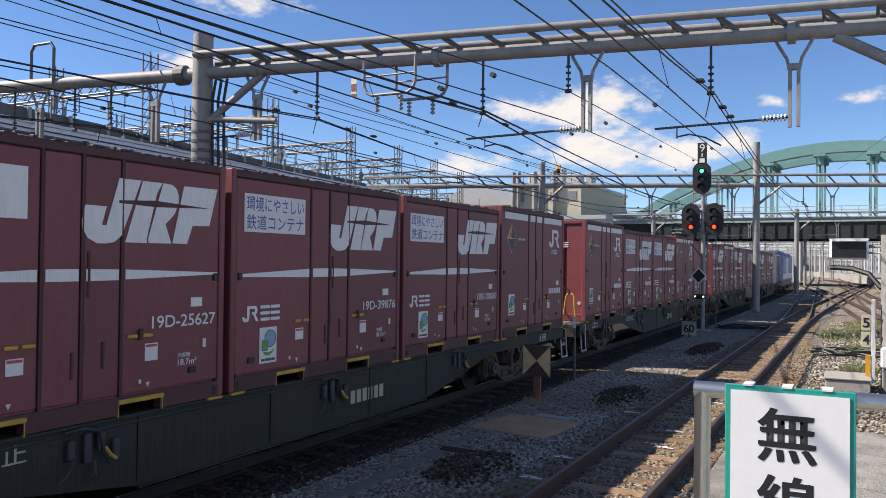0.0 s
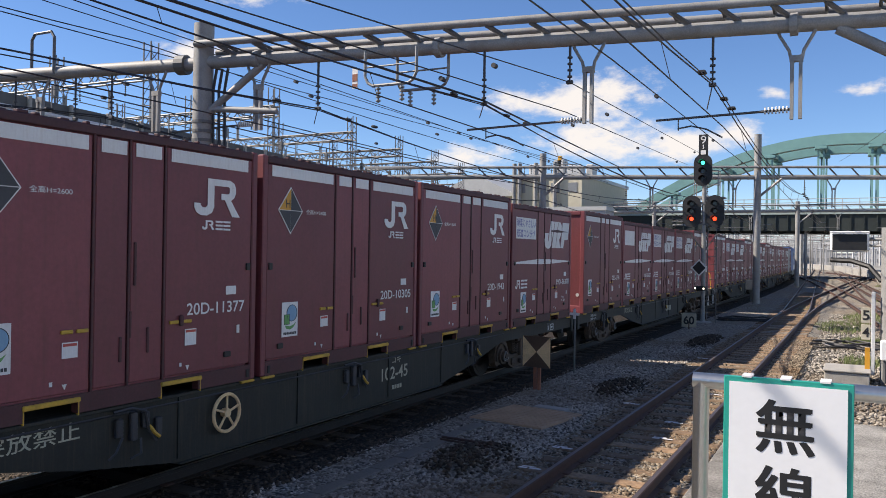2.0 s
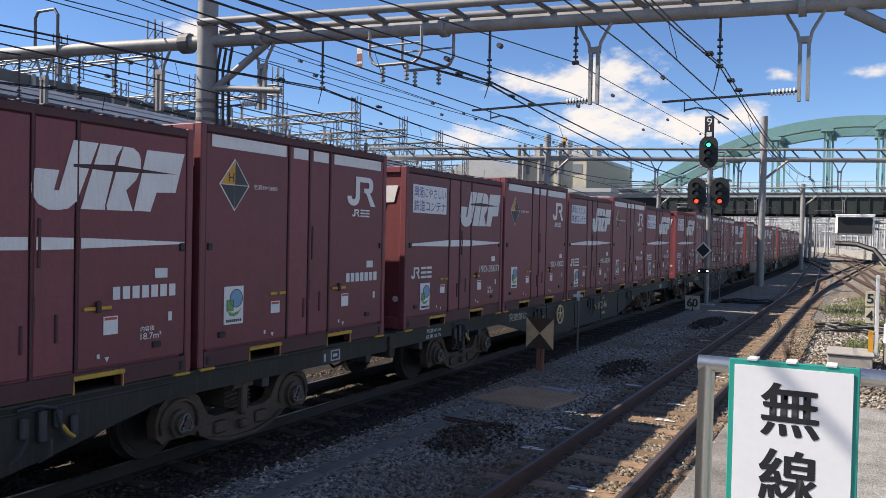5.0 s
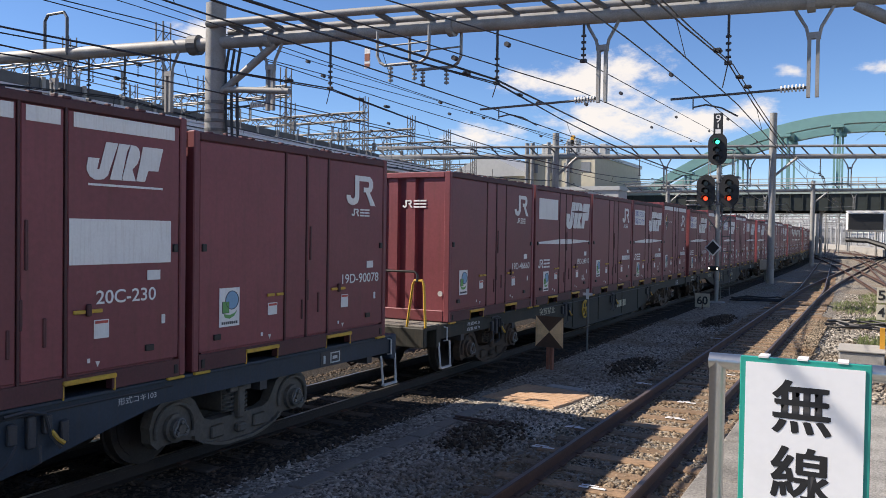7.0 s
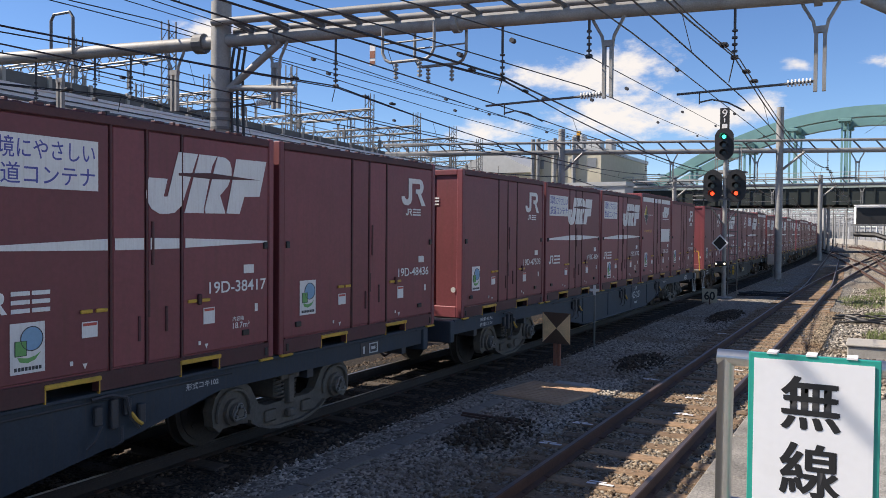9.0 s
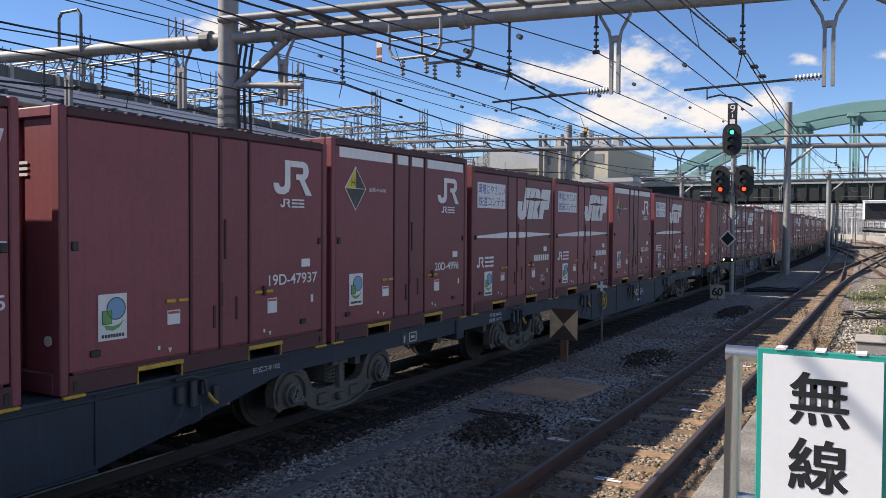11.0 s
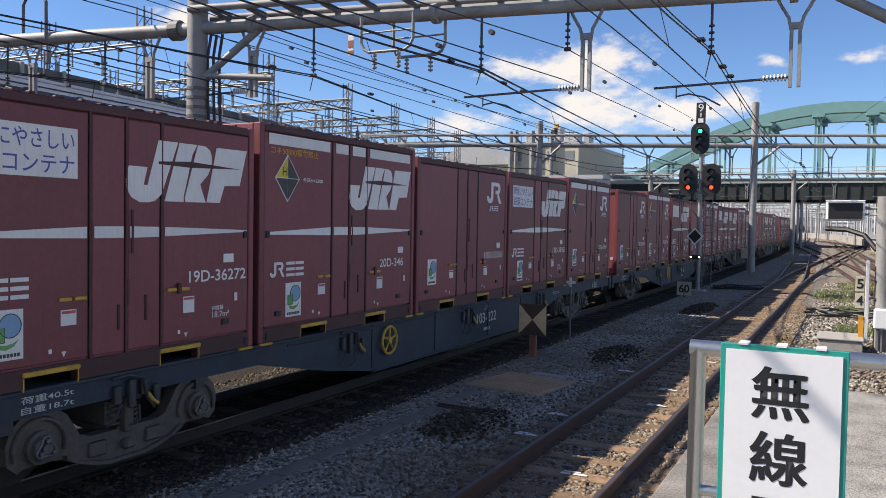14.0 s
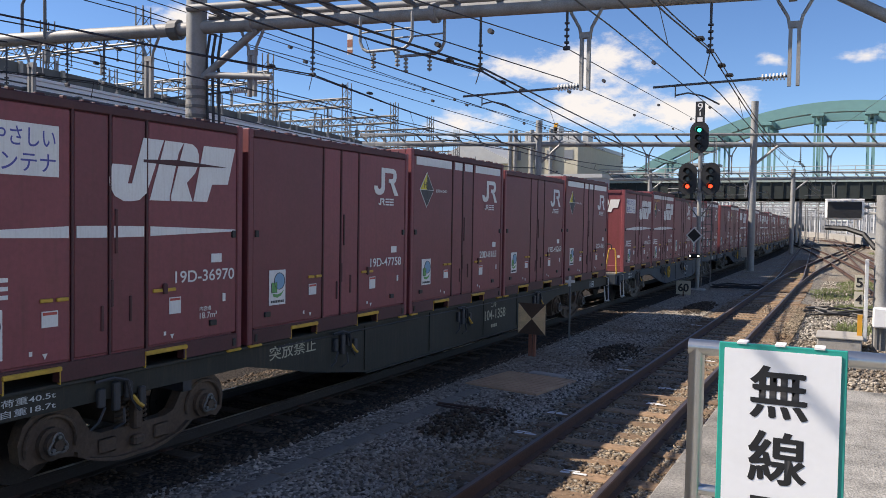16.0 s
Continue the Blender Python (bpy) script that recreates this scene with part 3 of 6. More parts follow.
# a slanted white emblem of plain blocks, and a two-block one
def emblem(ky=1.0, kz=1.0):
    return many([[(y * ky, z * kz) for y, z in q] for q in (
        [(0.33, 0.575), (0.59, 0.575), (0.37, 0.04), (0.28, -0.03), (0.19, -0.045), (0.09, -0.045), (-0.01, 0.0), (-0.07, 0.09), (-0.075, 0.16), (-0.04, 0.3), (0.19, 0.3), (0.14, 0.125), (0.19, 0.125)],
        [(0.61, 0.575), (0.86, 0.575), (0.79, 0.47), (0.668, 0.016), (0.67, -0.028), (0.41, -0.028)],
        [(0.87, 0.575), (0.985, 0.57), (1.05, 0.53), (1.075, 0.47), (1.075, 0.38), (1.02, 0.27), (0.905, 0.165), (0.985, -0.025), (0.695, -0.028), (0.685, 0.016), (0.84, 0.49)],
        [(1.15, 0.57), (1.635, 0.575), (1.52, 0.175), (1.275, 0.165), (1.2, -0.025), (1.0, -0.022)])])


EMBLEM_WIDE = emblem()
EMBLEM_SLIT = many([[(0.33, 0.34), (0.77, 0.33), (1.53, 0.36), (0.77, 0.393), (0.33, 0.366)]], 0.0045, 0.003)
TWO_BLOCKS = ([(0.0, 0.135), (0.0, 0.09), (0.03, 0.03), (0.09, 0.0), (0.17, 0.0), (0.24, 0.035), (0.27, 0.10), (0.27, 0.42), (0.18, 0.42), (0.18, 0.12), (0.155, 0.09), (0.11, 0.09), (0.085, 0.115), (0.085, 0.135)],
              [(0.272, 0.42), (0.50, 0.42), (0.555, 0.39), (0.58, 0.335), (0.49, 0.335), (0.47, 0.345), (0.272, 0.345)],
              [(0.58, 0.334), (0.58, 0.275), (0.555, 0.22), (0.51, 0.19), (0.46, 0.26), (0.48, 0.265), (0.49, 0.285), (0.49, 0.334)],
              [(0.37, 0.26), (0.459, 0.26), (0.509, 0.19), (0.64, 0.0), (0.53, 0.0), (0.42, 0.19), (0.37, 0.19)])
EMBLEM_TWO = many([[(y * 1.09, z * 0.95) for y, z in q] for q in TWO_BLOCKS])


def owner_shapes(y0, z0, w, h):
    """A company mark as plain shapes: two small blocks and two stacks of bars."""
    out = [[(y0 + y * w * 0.66, z0 + z * h / 0.42) for y, z in q] for q in TWO_BLOCKS]
    for i in (0, 1):
        a, b = y0 + w * (0.47 + 0.28 * i), w * 0.25
        out += [rect(a, a + b, z0 + h * f, z0 + h * (f + 0.2)) for f in (0.0, 0.4, 0.8)]
    return many(out)


SH = {}


def shared(name, build, mat, smooth=False):
    key = (name, mat.name)
    if key not in SH:
        SH[key] = shape(name, build() if callable(build) else build, mat, smooth)
    return SH[key]


def shared_text(text, height, mat, width):
    key = ("text", text, mat.name)
    if key not in SH:
        SH[key] = lettering(text, height, mat, width, thick=0.008)
    return SH[key]


def stripe():
    return many([[(0.12, 1.285), (1.44, 1.27), (1.44, 1.375), (0.12, 1.315)], [(1.52, 1.27), (1.85, 1.27), (1.85, 1.38), (1.52, 1.378)],
                 [(1.93, 1.27), (2.29, 1.275), (2.29, 1.375), (1.93, 1.38)], [(2.37, 1.28), (3.6, 1.32), (3.6, 1.34), (2.37, 1.375)]])


def bars_text(y0, y1, z0, z1, n):
    """Unreadable or reserved lettering as plain bars."""
    w = (y1 - y0) / n
    return many([rect(y0 + i * w, y0 + i * w + w * 0.72, z0, z1) for i in range(n)])


def eco(z0):
    return many([rect(0.38, 0.69, z0, z0 + 0.42)], 0, 0.003)


NOTICES = ((1.17, 0.50, 0.16, 0.14), (2.62, 0.48, 0.16, 0.17), (3.22, 0.985, 0.16, 0.095), (3.40, 0.55, 0.045, 0.09), (1.05, 0.27, 0.03, 0.04), (2.55, 0.27, 0.03, 0.04))
LUGS = ((3.54, 1.25, 0.06, 0.08), (0.12, 1.25, 0.06, 0.08), (3.2, 0.3, 0.1, 0.06), (0.3, 0.3, 0.1, 0.06), (0.12, 0.03, 0.045, 0.09), (3.56, 0.03, 0.045, 0.09))


def fork_pocket(y0):
    m = Mesh()
    m.box(-0.02, 0.03, y0 - 0.02, y0 + 0.54, 0.10, 0.145, 0.008)
    m.box(-0.02, 0.01, y0 - 0.015, y0 - 0.003, -0.02, 0.10)
    m.box(-0.02, 0.01, y0 + 0.523, y0 + 0.535, -0.02, 0.10)
    return m


LABELS = {"jrf": "maroon steel freight container with slanted white emblem and stripe",
          "plain": "plain maroon steel freight container with small white emblem",
          "tall": "tall maroon freight container with white top bands and hazard diamond",
          "tall2": "tall maroon freight container with hazard diamond and slanted white emblem",
          "vent": "old maroon ventilated freight container with faded white slogan plate",
          "white": "maroon freight container with blank white panel and small emblem",
          "grey": "weathered pale grey freight container on a flat wagon"}
TRAIN = []  # keyed things: object, wagon number, offset from its rear container edge, height
PALE = material("pale grey container paint", (0.42, 0.42, 0.41), 0.6, vary=0.15, stain=(0.2, 0.16, 0.13), streak=True)


def number_of(text):
    if text is None:
        return shared("number_bars", lambda: bars_text(2.72, 3.52, 0.80, 0.92, 7), WHITE_PAINT)
    key = ("number", text)
    if key not in SH:
        SH[key] = lettering(text, 0.125, WHITE_PAINT, 0.098 * len(text), thick=0.012)
    return SH[key]


def container(kind, number, wagon, slot, sign="slogan", eco_mark=True, near=True):
    h = 2.6 if kind.startswith("tall") or kind == "white" else 2.5
    paint = PALE if kind == "grey" else MAROON
    c = thing("freight_container", LABELS[kind], "container", group="containers on the freight train")
    tag = "tall" if h > 2.55 else "low"
    rail = paint if kind == "grey" else MAROON_DK
    part("body", shared("body " + tag, lambda: Mesh().box(-HW + 0.03, HW - 0.03, -HL + 0.14, HL - 0.14, 0.13, h - 0.03), paint), c)
    for i in range(4):
        part("door_panel", shared("door_panel %d " % i + tag, lambda: door_panel(i, h), paint), c)
    for i in (1, 2, 3):
        part("door_bar", shared("door_bar %d " % i + tag, lambda: door_bar(i, h), rail), c)
    for sy in (-1, 1):
        part("end_panel", shared("end_panel %d " % sy + tag, lambda: end_panel(sy, h), paint), c)
        part("end_rail", shared("end_top %d " % sy + tag, lambda: end_rail_bar(sy, h - 0.1, h - 0.004), paint), c)
        part("end_rail", shared("end_foot %d " % sy + tag, lambda: end_rail_bar(sy, 0.0, 0.19), paint), c)
    for sx in (-1, 1):
        part("top_rail", shared("top_rail %d " % sx + tag, lambda: top_rail(sx, h), rail), c)
        part("bottom_sill", shared("bottom_sill %d " % sx, lambda: bottom_sill(sx), rail), c)
        for sy in (-1, 1):
            part("corner_post", shared("corner_post %d %d " % (sx, sy) + tag, lambda: corner_post(sx, sy, h), paint), c)
    part("roof", shared("roof " + tag, lambda: Mesh().box(-HW + 0.05, HW - 0.05, -HL + 0.05, HL - 0.05, h - 0.035, h - 0.012), rail), c)
    face = pose(CX - 0.010, -CL / 2, 0)

    def on(name, build, mat, label="", m=None):
        part(name, shared(name, build, mat) if not isinstance(build, bpy.types.Mesh) else build, c, label, face if m is None else face @ m)

    for y, z, hh in ((1.8, 0.4, 0.24), (2.13, 0.46, 0.25), (1.91, 0.62, 0.26), (1.96, 1.12, 0.42)):
        part("latch", shared("latch %.2f" % hh, lambda: Mesh().box(-0.012, 0.012, -0.016, 0.016, 0, hh, 0.006), rail), c, at=face @ pose(0, y, z))
    for y, z, w, hh in LUGS:
        part("lug", shared("lug %.2f" % w, lambda: Mesh().box(-0.015, 0.02, 0, w, 0, hh, 0.005), BLACK), c, at=face @ pose(0, y, z))
    on("fork_pocket", lambda: fork_pocket(0.82), YELLOW, "yellow-edged fork pocket")
    part("fork_pocket", shared("fork_pocket b", lambda: fork_pocket(2.32), YELLOW), c, "yellow-edged fork pocket", face)
    for y in (0.02, CL - 0.24):
        part("corner_clip", shared("corner_clip", lambda: Mesh().box(-0.02, 0.03, 0, 0.22, -0.03, 0.0, 0.008), YELLOW), c, at=face @ pose(0, y, 0))
    if kind == "grey":
        TRAIN.append((c, wagon, slot_start(wagon, slot) + CL / 2, DECK))
        return c
    for y in (1.15, 1.31, 2.40, 2.58):
        part("door_handle", shared("door_handle", lambda: Mesh().box(0.0, 0.02, 0, 0.125, 0.715, 0.75, 0.006), YELLOW), c, "yellow door handle", face @ pose(0, y, 0))
    part("handle_pivot", shared("handle_pivot", lambda: Mesh().box(0.0, 0.035, 2.53, 2.58, 0.69, 0.80, 0.008), rail), c, at=face)
    for y in (1.2, 2.66):
        part("pointer", shared("pointer", lambda: many([[(0, 0), (0.025, 0.05), (-0.025, 0.05)]]), WHITE_PAINT), c, "small white pointer", face @ pose(0.003, y, 0.225))
    if kind == "jrf":
        part("volume_note", shared_text("内容積", 0.05, WHITE_PAINT, 0.17), c, at=face @ pose(0.006, 3.05, 0.47))
        part("volume_note", shared_text("18.7m³", 0.065, WHITE_PAINT, 0.26), c, at=face @ pose(0.006, 3.05, 0.39))
    for y, z, w, hh in NOTICES:
        n = part("notice", shared("notice %.2f %.2f" % (w, hh), lambda: many([rect(0, w, 0, hh)]), WHITE_PAINT), c, "small white notice", face @ pose(0.002, y, z))
        if w > 0.14 and z < 0.9:
            part("notice_head", shared("notice_head %.2f" % hh, lambda: many([rect(0.01, w - 0.01, hh - 0.035, hh - 0.01)], 0.0045, 0.002), RED_INK), n)
    part("number", number_of(number), c, "white painted number", face @ (pose(0.006, 2.7 if kind in ("jrf", "vent", "tall2") else 2.64, 0.79) if number else pose(0.002, 0, 0)))
    if kind in ("jrf", "vent", "tall2"):
        at = pose(0.002, 1.42 if kind == "vent" else 1.95, 1.66)
        on("emblem", EMBLEM_WIDE, WHITE_PAINT, "slanted white block emblem", at)
        part("emblem_slit", shared("emblem_slit", EMBLEM_SLIT, MAROON_DK), c, at=face @ at)
        on("stripe", stripe, WHITE_PAINT, "tapering white stripe", pose(0.003, 0, 0))
        on("owner_mark", lambda: owner_shapes(0.2, 0.77, 0.66, 0.18), WHITE_PAINT, "white mark", pose(0.003, 0, 0))
    elif kind in ("plain", "tall"):
        on("small_emblem", EMBLEM_TWO, WHITE_PAINT, "white two-block emblem", pose(0.003, 2.72, 1.84))
        on("owner_line", lambda: owner_shapes(2.84, 1.69, 0.43, 0.1), WHITE_PAINT, "white mark", pose(0.003, 0, 0))
    if kind in ("jrf", "vent"):
        plate = part("slogan_plate", shared("slogan_plate", lambda: many([rect(0.21, 1.34, 1.80, 2.24)]), WHITE_PAINT), c,
                     "white slogan plate with blue lettering" if sign == "slogan" else "blank white plate", face @ pose(0.002, 0, 0))
        if sign == "slogan":
            for text, z in (("環境にやさしい", 2.04), ("鉄道コンテナ", 1.83)):
                key = ("slogan", text)
                if key not in SH:
                    SH[key] = lettering(text, 0.175, BLUE_INK, 1.06, thick=0.006)
                part("slogan_line", SH[key], plate, at=pose(0.006, 0.245, z))
    if kind == "white":
        on("small_wide_emblem", lambda: emblem(0.51, 0.56), WHITE_PAINT, "small white emblem", pose(0.003, 2.57, 1.94))
        on("white_panel", lambda: many([rect(2.36, 3.51, 1.15, 1.56), rect(2.55, 3.4, 1.86, 1.88)]), WHITE_PAINT, "blank white panel", pose(0.003, 0, 0))
        if "caution" not in SH:
            SH["caution"] = lettering("コキ50000積載禁止", 0.09, ORANGE, 0.95, thick=0.006)
        part("caution_line", SH["caution"], c, "orange caution line", face @ pose(0.006, 0.25, 1.45))
    if kind == "tall2":
        if "caution" not in SH:
            SH["caution"] = lettering("コキ50000積載禁止", 0.09, ORANGE, 0.95, thick=0.006)
        part("caution_line", SH["caution"], c, "orange caution line", face @ pose(0.006, 0.2, 2.25))
    if kind in ("tall", "tall2", "white"):
        on("top_band", lambda: many([rect(0.16, 1.41, 2.36, 2.49), rect(1.55, 1.84, 2.36, 2.49), rect(1.95, 2.27, 2.36, 2.49), rect(2.4, 3.55, 2.36, 2.49)]), WHITE_PAINT, "white top bands", pose(0.003, 0, 0))
        a, b, q, r = 0.24, 0.29, 0.52, 1.97
        dia = part("hazard_diamond", shared("hazard_diamond", lambda: many([[(q - a, r), (q, r - b), (q + a, r), (q, r + b)]], 0, 0.003), WHITE_PAINT), c, "white-edged black and yellow diamond", face @ pose(0.002, 0, 0))
        part("diamond_black", shared("diamond_black", lambda: many([[(q - a + 0.02, r - 0.004), (q, r - b + 0.024), (q, r - 0.004)], [(q + 0.006, r + 0.004), (q + a - 0.02, r + 0.004), (q + 0.006, r + b - 0.024)],
                                                                    [(q + 0.006, r - b + 0.024), (q + a - 0.02, r - 0.004), (q + 0.006, r - 0.004)]], 0.0035, 0.003), CHARCOAL), dia)
        part("diamond_yellow", shared("diamond_yellow", lambda: many([[(q - a + 0.02, r + 0.004), (q, r + 0.004), (q, r + b - 0.024)]], 0.0035, 0.003), ORANGE if wagon < 4 else LEMON), dia)
        if "H" not in SH:
            SH["H"], SH["H2600"] = lettering("H", 0.1, BLACK, thick=0.008), lettering("全高H=2600", 0.06, WHITE_PAINT, 0.42, thick=0.004)
        part("diamond_letter", SH["H"], dia, at=pose(0.008, q - 0.1, r + 0.03))
        part("height_note", SH["H2600"], c, at=face @ pose(0.006, 0.83, 1.94))
    if eco_mark and kind != "vent":
        z0 = 0.27 if kind in ("jrf", "vent", "tall2") else 0.43
        e = part("eco_label", shared("eco_label %.2f" % z0, lambda: eco(z0), WHITE_PAINT), c, "white label with green and blue picture", face @ pose(0.003, 0.12 if kind in ("jrf", "tall2") else 0, 0))
        part("picture_blue", shared("picture_blue %.2f" % z0, lambda: many([oval(0.57, z0 + 0.285, 0.1, 0.105)], 0.0045, 0.002), SKY_INK), e)
        part("picture_green", shared("picture_green %.2f" % z0, lambda: many([rect(0.42, 0.52, z0 + 0.15, z0 + 0.27), [(0.44, z0 + 0.14), (0.46, z0 + 0.1), (0.53, z0 + 0.085), (0.6, z0 + 0.11), (0.65, z0 + 0.17), (0.6, z0 + 0.14), (0.53, z0 + 0.125)]], 0.007, 0.002), GREEN_INK), e)
        part("picture_caption", shared("picture_caption %.2f" % z0, lambda: bars_text(0.415, 0.665, z0 + 0.025, z0 + 0.055, 8), CHARCOAL), e, at=pose(0.002, 0, 0))
        part("picture_line", shared("picture_line %.2f" % z0, lambda: Mesh().ring_x(0.57, z0 + 0.285, 0.1, 0.004, 0.007, 20).tube([(0.008, 0.42, z0 + 0.15), (0.008, 0.52, z0 + 0.15), (0.008, 0.52, z0 + 0.27), (0.008, 0.42, z0 + 0.27), (0.008, 0.42, z0 + 0.15)], 0.004, 4), CHARCOAL), e, "dark outline")
    # end face marks
    if kind in ("jrf", "tall2"):
        part("end_emblem", shared("end_emblem", lambda: emblem(0.6, 0.64), WHITE_PAINT), c, "white end emblem",
            pose(0.08, -CL / 2 + 0.026, 1.84, 0, 0, -90))
    else:
        part("end_mark", shared("end_mark", lambda: owner_shapes(0, 0, 0.46, 0.13), WHITE_PAINT), c, "white end mark", pose(0.3, -CL / 2 + 0.028, 1.9, 0, 0, -90))
    part("end_button", shared("end_button", lambda: Mesh().disc_y(1.06, 0.47, 0.045, -CL / 2 - 0.008, -CL / 2 + 0.01, 10), STEP_WHITE), c, "small white end button")
    if (wagon, slot) in ((3, 0), (7, 0)):
        for i, ch in enumerate(number):
            if ch == "-":
                part("end_figure", shape("end_dash", Mesh().box(0, 0.004, 0, 0.05, 0.05, 0.07), WHITE_PAINT), c, at=pose(-0.95, -CL / 2 + 0.026, 2.15 - 0.16 * i, 0, 0, -90))
                continue
            part("end_figure", lettering(ch, 0.12, WHITE_PAINT, thick=0.012), c, at=pose(-0.97, -CL / 2 + 0.026, 2.15 - 0.16 * i, 0, 0, -90))
    TRAIN.append((c, wagon, slot_start(wagon, slot) + CL / 2, DECK))
    return c


# rear to front on each wagon
LOADS = {
    -3: [("jrf", None), ("plain", None), ("jrf", None), ("grey", None), ("tall", None)],
    -2: [("jrf", None), ("tall", None), ("jrf", None), ("plain", None), ("jrf", None)],
    -1: [("tall", None), ("jrf", None), ("jrf", None), ("tall", None), ("plain", None)],
    0: [("tall", "20D-2740"), ("jrf", "19D-25627", "blank"), ("jrf", "19D-39876"), ("jrf", "19D-30060"), ("tall", None)],
    1: [("jrf", "19D-41440"), ("tall", "20D-11377"), ("tall", "20D-10305"), ("tall", "20D-1943"), ("jrf", "19D-36378")],
    2: [("jrf", "19D-35071"), ("tall", "20D-10032"), ("jrf", "19D-36216"), ("tall", "20D-1140"), ("jrf", "19D-31475")],
    3: [("plain", "19D-46660"), ("jrf", "19D-24910", "blank"), ("plain", None), ("jrf", None), ("tall", None)],
    4: [("plain", "19D-47503"), ("vent", "V19C-4604"), ("jrf", "19D-30782"), ("white", "20C-230"), ("plain", "19D-90078")],
    5: [("jrf", None), ("jrf", None), ("tall", "20D-6090"), ("jrf", "19D-38417"), ("plain", "19D-48436")],
    6: [("plain", "19D-43367"), ("tall", "20D-3114"), ("jrf", "19D-33725", "blank"), ("plain", "19D-47937"), ("tall", "20D-4996")],
    7: [("jrf", "19D-36272"), ("tall2", "20D-346"), ("plain", "19D-52360"), ("jrf", "19D-39301"), ("tall", "20D-6968")],
    8: [("jrf", "19D-36970"), ("plain", "19D-47758"), ("tall", "20D-8165"), ("plain", "19D-45263"), ("tall", "20D-1861")],
    # wagon 9 stays out of view, added to cast shadow on the near ground
    9: [("plain", None), ("jrf", None), ("plain", None), ("tall", None), ("plain", None)]}
for k, load in LOADS.items():
    for slot, item in enumerate(load):
        container(item[0], item[1], k, slot, item[2] if len(item) > 2 else "slogan")


# wagons: origin at the rear coupling face, rail level, on the track centre
WAGON_END = 0.47
WL = LOAD + 0.94


def sill_outline():
    return [(0.25, 0.96), (WL - 0.25, 0.96), (WL - 0.25, 0.72), (WL - 4.55, 0.74), (WL - 5.9, 0.46), (WL - 7.1, 0.27), (6.9, 0.27), (5.8, 0.44), (4.35, 0.74), (0.25, 0.74)]


def wagon_meshes():
    W = {}
    m = Mesh()
    for sx in (1, -1):
        x0, x1 = sorted((sx * 1.16, sx * 1.12))
        m.prism_x(sill_outline(), x0, x1)
        # flanges along the top and below the belly
        a0, a1 = sorted((sx * 1.21, sx * 1.05))
        m.box(a0, a1, 0.25, WL - 0.25, 0.955, 0.99, 0.006)
        m.box(*sorted((sx * 1.19, sx * 1.06)), 6.9, WL - 7.1, 0.245, 0.27, 0.005)
        for y in (6.9, 8.9, 11.1, WL - 7.1):
            m.box(*sorted((sx * 1.175, sx * 1.16)), y - 0.02, y + 0.02, 0.31, 0.955)
    W["side_sill"] = m
    m = Mesh().box(-1.15, 1.15, 0.2, WL - 0.2, 0.90, 0.97)
    m.box(-0.25, 0.25, 0.3, WL - 0.3, 0.5, 0.90)
    for i in range(9):
        y = 1.2 + i * 2.25
        m.box(-1.12, 1.12, y - 0.06, y + 0.06, 0.62, 0.9)
    for i in range(5):
        y0 = WAGON_END + i * (CL + GAP)
        for y in (y0 + 0.12, y0 + CL - 0.12):
            for x in (-1.12, 1.12):
                m.box(x - 0.08, x + 0.08, y - 0.1, y + 0.1, 0.955, 1.0, 0.01)
    W["underframe"] = m
    m = Mesh()
    m.box(-1.2, 1.2, 0.12, 0.26, 0.62, 0.985, 0.015).box(-1.2, 1.2, 0.255, 0.46, 0.945, 0.985)
    W["end_beam"] = m
    m = Mesh()
    for y, s in ((0.12, -1), (WL - 0.12, 1)):
        m.box(-0.14, 0.14, min(y, y + s * 0.22), max(y, y + s * 0.22), 0.72, 0.98, 0.02)
        m.tube([(0.5, y, 0.7), (0.45, y + s * 0.12, 0.5), (0.3, y + s * 0.16, 0.42), (0.1, y + s * 0.14, 0.55)], 0.022, 6)
        m.tube([(-0.5, y, 0.7), (-0.4, y + s * 0.12, 0.45), (-0.2, y + s * 0.14, 0.55)], 0.022, 6)
    W["coupler"] = m
    # brake gear hanging along the sill
    m = Mesh()
    for i in range(4):
        y = 2.5 + 3.83 * i
        for dy, z0, z1 in ((-0.22, 0.68, 0.86), (-0.05, 0.62, 0.9), (0.1, 0.72, 0.88), (0.27, 0.6, 0.8)):
            m.box(1.16, 1.21 + 0.1 * (z1 - 0.8), y + dy - 0.04, y + dy + 0.04, z0, z1, 0.012)
        m.tube([(1.21, y - 0.3, 0.93), (1.24, y - 0.12, 0.95), (1.24, y + 0.05, 0.9), (1.22, y + 0.12, 0.7), (1.24, y + 0.2, 0.58)], 0.016, 5)
        m.tube([(1.22, y - 0.2, 0.68), (1.25, y - 0.3, 0.56), (1.22, y - 0.36, 0.5)], 0.013, 5)
        m.tube([(1.22, y + 0.02, 0.64), (1.25, y + 0.0, 0.5), (1.22, y - 0.1, 0.46)], 0.013, 5)
    m.tube([(1.17, 4.9, 0.9), (1.17, 15.5, 0.9)], 0.012, 5)
    m.tube([(0.7, 8.0, 0.5), (0.7, 9.6, 0.5)], 0.2, 12)
    W["brake_gear"] = m
    return W


def bolster():
    return Mesh().box(-1.0, 1.0, -0.18, 0.18, 0.42, 0.7, 0.03)


